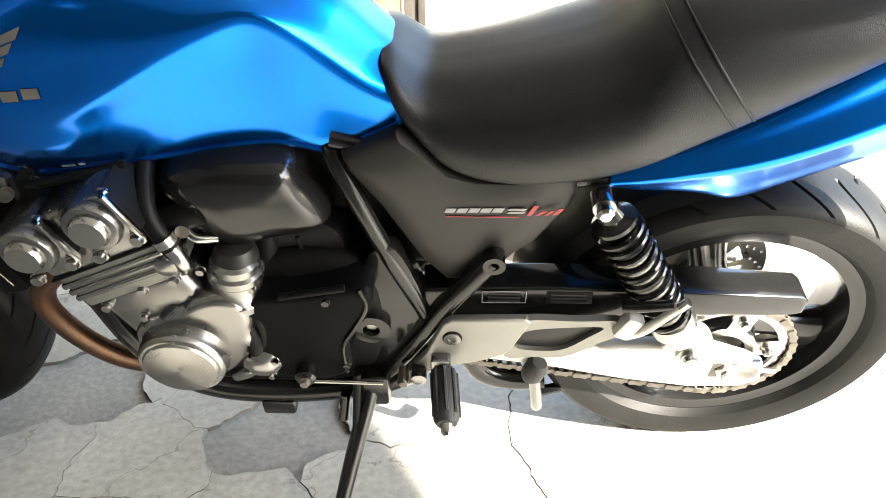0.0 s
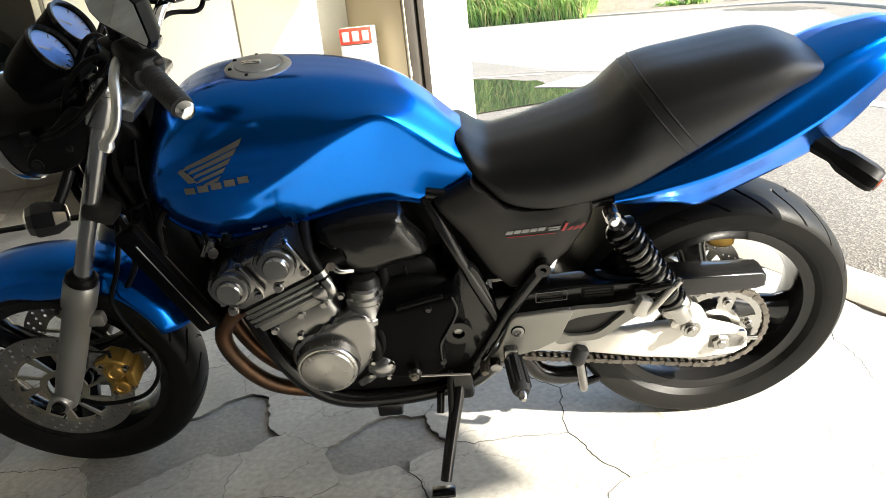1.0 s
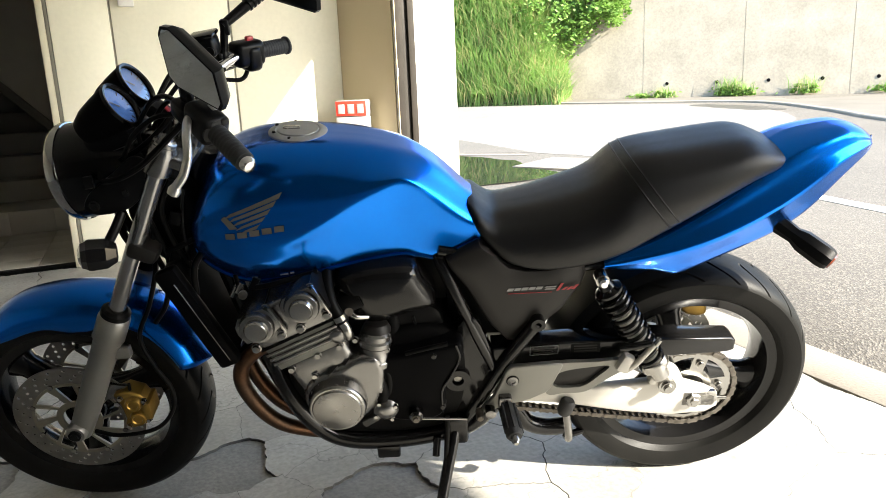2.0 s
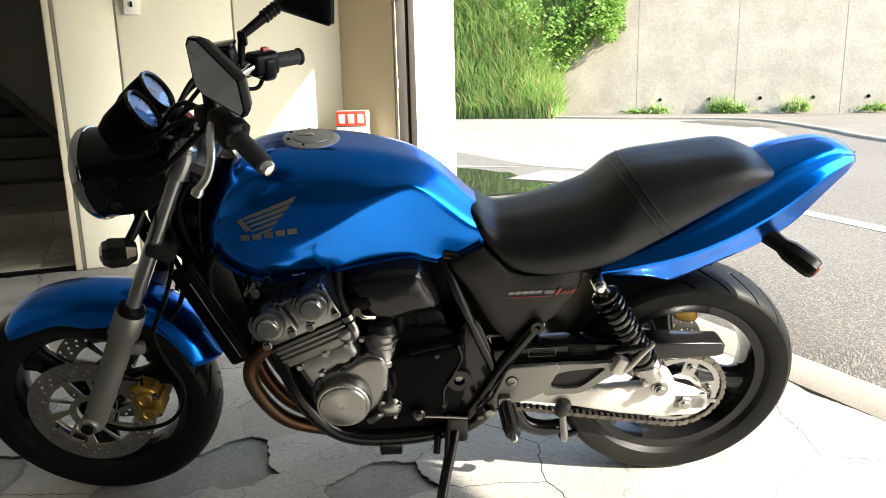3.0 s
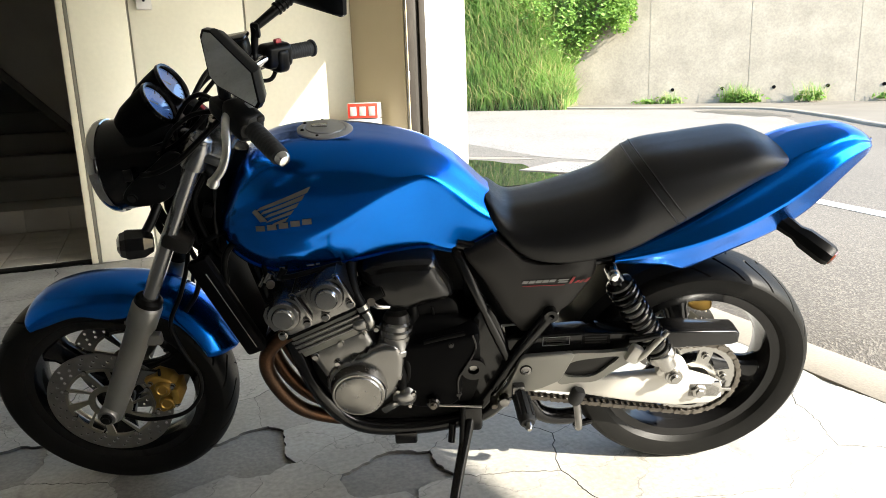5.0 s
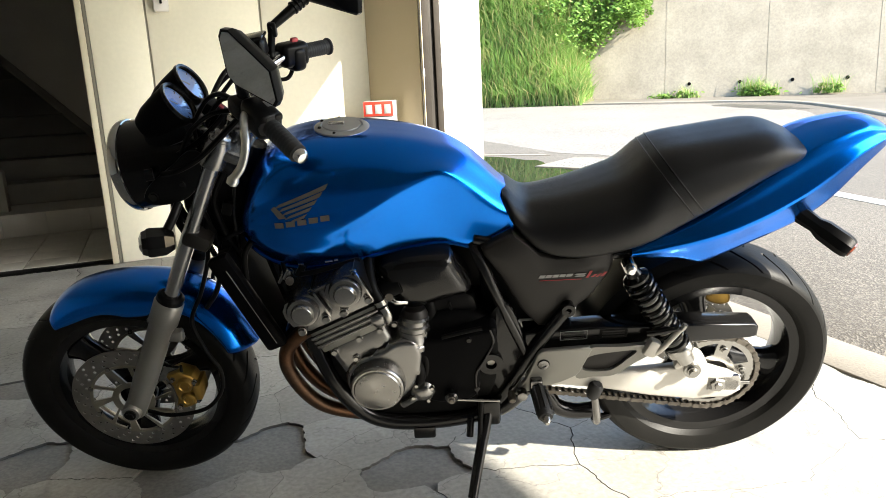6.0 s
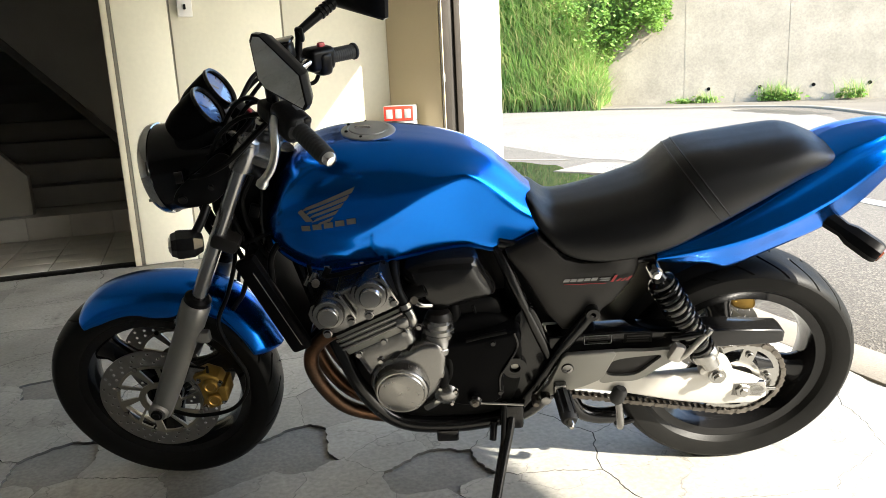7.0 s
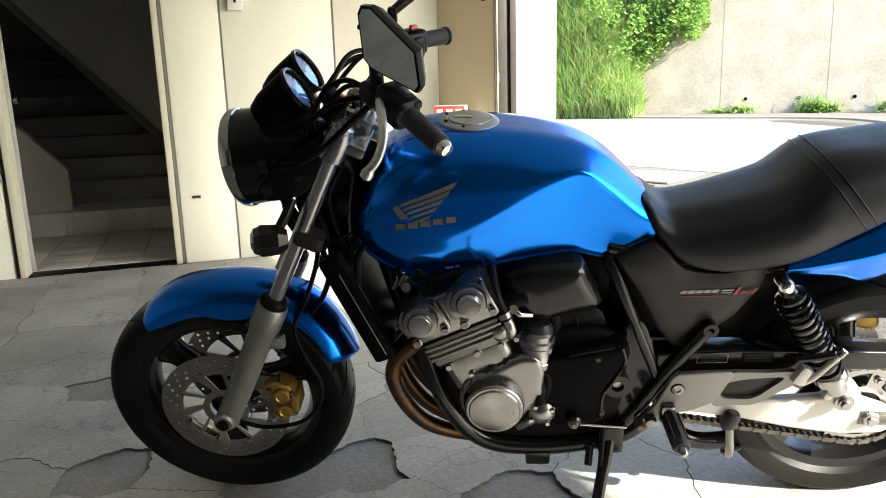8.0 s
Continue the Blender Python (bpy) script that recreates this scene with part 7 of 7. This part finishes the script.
# --- rider peg bracket, pillion bracket and pegs
for s in (-1, 1):
    br = part("peg_bracket", plate([(-0.496, 0.312), (-0.468, 0.354), (-0.442, 0.424), (-0.430, 0.434), (-0.324, 0.438), (-0.316, 0.431), (-0.342, 0.367), (-0.351, 0.356), (-0.387, 0.338), (-0.43, 0.327), (-0.468, 0.314), (-0.488, 0.304)], s * 0.150 - 0.007, s * 0.150 + 0.007, 0.004, seg=3), BRACKET, bike, "silver alloy footpeg bracket")
    part("bracket_bolt", turned([(0, 0.0125), (0.004, 0.0125), (0.0045, 0.0065), (0.002, 0.006)], (0, s, 0), (-0.428, s * 0.157, 0.396), 20), ALLOY, br)
    # flat black disc that stands for the shade round the bolt
    part("bolt_recess", turned([(0.0, 0.0145), (0.0012, 0.0145)], (0, s, 0), (-0.428, s * 0.157, 0.396), 20), DARK, br)
    rim_ = smooth_loop([(-0.352, 0.408), (-0.325, 0.434), (-0.25, 0.434), (-0.20, 0.436), (-0.178, 0.428), (-0.182, 0.408), (-0.215, 0.385), (-0.262, 0.352), (-0.31, 0.350), (-0.350, 0.350)], 40)
    hole_ = smooth_loop([(-0.338, 0.396), (-0.312, 0.413), (-0.26, 0.420), (-0.213, 0.421), (-0.232, 0.398), (-0.268, 0.368), (-0.315, 0.366), (-0.336, 0.374)], 30)
    arm = part("pillion_arm", holed([rim_, hole_], s * 0.146 - 0.008, s * 0.146 + 0.004), BRACKET, bike, "silver alloy pillion bracket", 30)
    # back plate, coloured dark for the shade inside the hollow
    part("recess", plate([(x, z) for x, z in hole_], s * 0.143 - 0.003, s * 0.143 + 0.003, 0.001), COVER, arm, "dark back plate standing for shade in the bracket hollow")
    pp = part("pillion_peg", tube([(-0.176, s * 0.155, 0.408), (-0.160, s * 0.166, 0.432), (-0.138, s * 0.172, 0.470), (-0.120, s * 0.174, 0.497)], 0.0075, 14, r2=0.006), SILVER, bike, "folded alloy pillion peg")
    part("peg_bar", tube([(-0.196, s * 0.160, 0.474), (-0.165, s * 0.166, 0.482), (-0.132, s * 0.170, 0.492)], 0.008, 10), BLACK, pp)
    part("peg_tip", tube([(-0.124, s * 0.174, 0.490), (-0.116, s * 0.174, 0.503)], 0.007, 10), BRIGHT, pp)
    part("peg_knuckle", box((0.030, 0.024, 0.046), (-0.180, s * 0.156, 0.430), 0.008, Matrix.Rotation(radians(25), 3, "Y")), SILVER, pp)
    pg = part("foot_peg", turned([(0.0, 0.012), (0.01, 0.018), (0.085, 0.019), (0.092, 0.015)], Vector((0.06, s * 0.90, -0.12)), (-0.440, s * 0.165, 0.335), 16), GRIP, bike, "ribbed black rubber footpeg")
    for i in range(8):
        a = 2 * math.pi * i / 8
        p0 = Vector((-0.440, s * 0.176, 0.334)) + Vector((math.cos(a) * 0.0185, 0, math.sin(a) * 0.0185))
        part("peg_rib", tube([p0, p0 + Vector((0.006, s * 0.068, -0.010))], 0.003, 6), GRIP, pg)
    part("peg_end", turned([(0.09, 0.010), (0.104, 0.009), (0.110, 0.005)], Vector((0.06, s * 0.90, -0.12)), (-0.440, s * 0.165, 0.335), 16), BRIGHT, pg)
    part("peg_clevis", box((0.03, 0.03, 0.045), (-0.445, s * 0.160, 0.338), 0.006), ALLOY, pg)
part("lever_pivot", turned([(0, 0.012), (0.028, 0.012), (0.03, 0.007)], (0, -1, 0), (-0.478, -0.150, 0.318), 20), ALLOY, bike)
part("lever_pivot_bolt", turned([(0, 0.009), (0.026, 0.009), (0.03, 0.006)], (0, -1, 0), (-0.502, -0.150, 0.308), 16), CHAIN, bike)
# far-side brake pedal seen under the swingarm
part("centre_bracket", tube([(-0.43, -0.062, 0.270), (-0.400, -0.060, 0.225), (-0.376, -0.060, 0.182), (-0.330, -0.060, 0.162), (-0.268, -0.060, 0.164)], 0.021, 14, 26, flat=0.8), BLACK, bike)
part("bracket_stub", tube([(-0.301, -0.138, 0.292), (-0.295, -0.139, 0.25), (-0.289, -0.140, 0.200), (-0.288, -0.110, 0.176)], 0.0095, 14), ALLOY, bike)
part("stub_rubber", turned([(-0.014, 0.013), (-0.004, 0.018), (0.02, 0.018), (0.028, 0.012)], (0.30, 0.0, 0.9), (-0.302, -0.138, 0.288), 18), GRIP, bike)
part("stub_foot", box((0.040, 0.02, 0.008), (-0.258, -0.074, 0.150), 0.003, Matrix.Rotation(radians(-20), 3, "Y")), BLACK, bike)
part("rear_caliper", plate(smooth_loop([(0.012, 0.430), (0.04, 0.444), (0.078, 0.425), (0.086, 0.392), (0.060, 0.384), (0.026, 0.398)], 24), 0.065, 0.12, 0.008, seg=3), GOLD, bike, "gold rear brake caliper")

# --- side stand
foot = Vector((-0.612, -0.296, 0.088))
stt = part("side_stand", tube([(-0.556, -0.135, 0.262), (-0.566, -0.165, 0.225), (-0.588, -0.225, 0.160), (-0.606, -0.280, 0.103)], 0.0155, 14, 20, r2=0.012), BLACK, bike, "black steel side stand resting on the floor")
FOOTM = Matrix.Rotation(-radians(LEAN_DEG), 3, "X")
part("stand_foot", box((0.050, 0.036, 0.008), foot + Vector((0, 0.0, 0.001)), 0.003, FOOTM), BLACK, stt)
part("stand_pivot", box((0.058, 0.040, 0.075), (-0.556, -0.138, 0.250), 0.010), BLACK, stt)
part("stand_spring", tube([(-0.575, -0.155, 0.30), (-0.582, -0.19, 0.20)], 0.006, 10), DARK, stt)
part("stand_stub", tube([(-0.60, -0.150, 0.235), (-0.605, -0.170, 0.195)], 0.009, 12), BLACK, stt)


# ---- broken slab floor: pieces with uneven edges over bare mortar ----
def clip(poly, p, n):
    """The part of a convex outline on the near side of a line through p across n."""
    out = []
    for a, b in zip(poly, poly[1:] + poly[:1]):
        da, db = (a - p).dot(n), (b - p).dot(n)
        if da <= 0:
            out.append(a)
        if da * db < 0:
            out.append(a + (b - a) * (da / (da - db)))
    return out


rf = random.Random(4)
U0, U1, V0, V1 = -4.55, EDGE_U - 0.224, -2.89, WALL_V - 0.006
seeds, cell = [], 0.46
for i in range(int((U1 - U0) / cell) + 1):
    for j in range(int((V1 - V0) / cell) + 1):
        jit = 0.45 if V0 + (j + 0.5) * cell < 0.95 else 0.035
        p = Vector((U0 + (i + 0.5 + rf.uniform(-jit, jit)) * cell, V0 + (j + 0.5 + rf.uniform(-jit, jit)) * cell))
        if p.x < U1:
            seeds.append(p)
BARE = [Vector((x * CU + y * SU, -x * SU + y * CU)) for x, y in ((-1.17, 0.07), (-0.745, -0.06), (-1.86, 0.03), (-2.17, 0.58))]
rb = random.Random(9)
for q in BARE:
    seeds = [p for p in seeds if (p - q).length > 0.30]
    seeds.append(q.copy())
    for k in range(6):
        a = 1.047 * k + rb.uniform(-0.25, 0.25)
        seeds.append(q + Vector((math.cos(a), math.sin(a))) * rb.uniform(0.17, 0.30))
gone = {min(range(len(seeds)), key=lambda k: (seeds[k] - q).length) for q in BARE + [BARE[0] + Vector((-0.15, 0.05))]}


def ragged(a, b):
    """An edge from a to b, broken unevenly, the same from either side."""
    lo, hi = (a, b) if (a.x, a.y) < (b.x, b.y) else (b, a)
    n = max(2, int((hi - lo).length / 0.011))
    d = (hi - lo).normalized() if (hi - lo).length > 1e-6 else Vector((1, 0))
    nrm = Vector((-d.y, d.x))
    pts = []
    for i in range(1, n):
        f = i / n
        q = lo + (hi - lo) * f
        k = noise.noise(Vector((q.x * 6, q.y * 6, 2.0))) * 0.036 + noise.noise(Vector((q.x * 38, q.y * 38, 5.0))) * 0.009 + noise.noise(Vector((q.x * 110, q.y * 110, 9.0))) * 0.005
        pts.append(q + nrm * k * min(1.0, 5 * min(f, 1 - f)))
    return pts if lo is a else pts[::-1]


for k, s in enumerate(seeds):
    if k in gone:
        continue
    poly = [Vector((U0, V0)), Vector((U1, V0)), Vector((U1, V1)), Vector((U0, V1))]
    for o in sorted(seeds, key=lambda q: (q - s).length)[1:26]:
        poly = clip(poly, (s + o) / 2, o - s)
        if len(poly) < 3:
            break
    if len(poly) < 3:
        continue
    outline = []
    for a, b in zip(poly, poly[1:] + poly[:1]):
        outline.append(a)
        outline += ragged(a, b)
    c = sum(outline, Vector((0, 0))) / len(outline)
    top = rf.uniform(-0.0008, 0.0004)
    gap = rf.choice((0.0001, 0.0002, 0.0003, 0.0004, 0.0013))
    o2 = []
    for p in outline:
        d = (p - c)
        o2.append(c + d * max(0.0, 1 - gap / max(d.length, 0.02)))
    bev = min(0.0012, gap * 1.6)
    b = bmesh.new()
    lo = [b.verts.new((p.x, p.y, -0.0082)) for p in o2]
    mid = [b.verts.new((p.x, p.y, top - bev)) for p in o2]
    hi = [b.verts.new((c.x + (p.x - c.x) * (1 - bev / max((p - c).length, 0.02)), c.y + (p.y - c.y) * (1 - bev / max((p - c).length, 0.02)), top)) for p in o2]
    n = len(o2)
    for r0, r1 in ((lo, mid), (mid, hi)):
        for i in range(n):
            b.faces.new((r0[i], r0[(i + 1) % n], r1[(i + 1) % n], r1[i]))
    b.faces.new(hi)
    ob = part("slab", b, SLAB, floor)
    ob.data.materials.append(GRIME)
    for f in ob.data.polygons:
        f.material_index = 0 if f.normal.z > 0.9 else 1

# tiles of the stairwell floor and its first riser
for i in range(6):
    for j in range(5):
        part("tile", block(-3.02 + 0.30 * i, -2.724 + 0.30 * i, 3.462 + 0.25 * j, 3.708 + 0.25 * j, -0.006, 0.004, 0.0015), TILE, stair_floor)
for i in range(6):
    part("tile", block(-3.02 + 0.30 * i, -2.724 + 0.30 * i, 4.688, 4.6985, 0.005, 0.178, 0.0015), TILE, flight)
part("threshold", block(DOOR_L, DOOR_R, WALL_V - 0.004, 3.461, -0.006, 0.002, 0.001), DARK, stair_floor, "dark metal threshold strip")
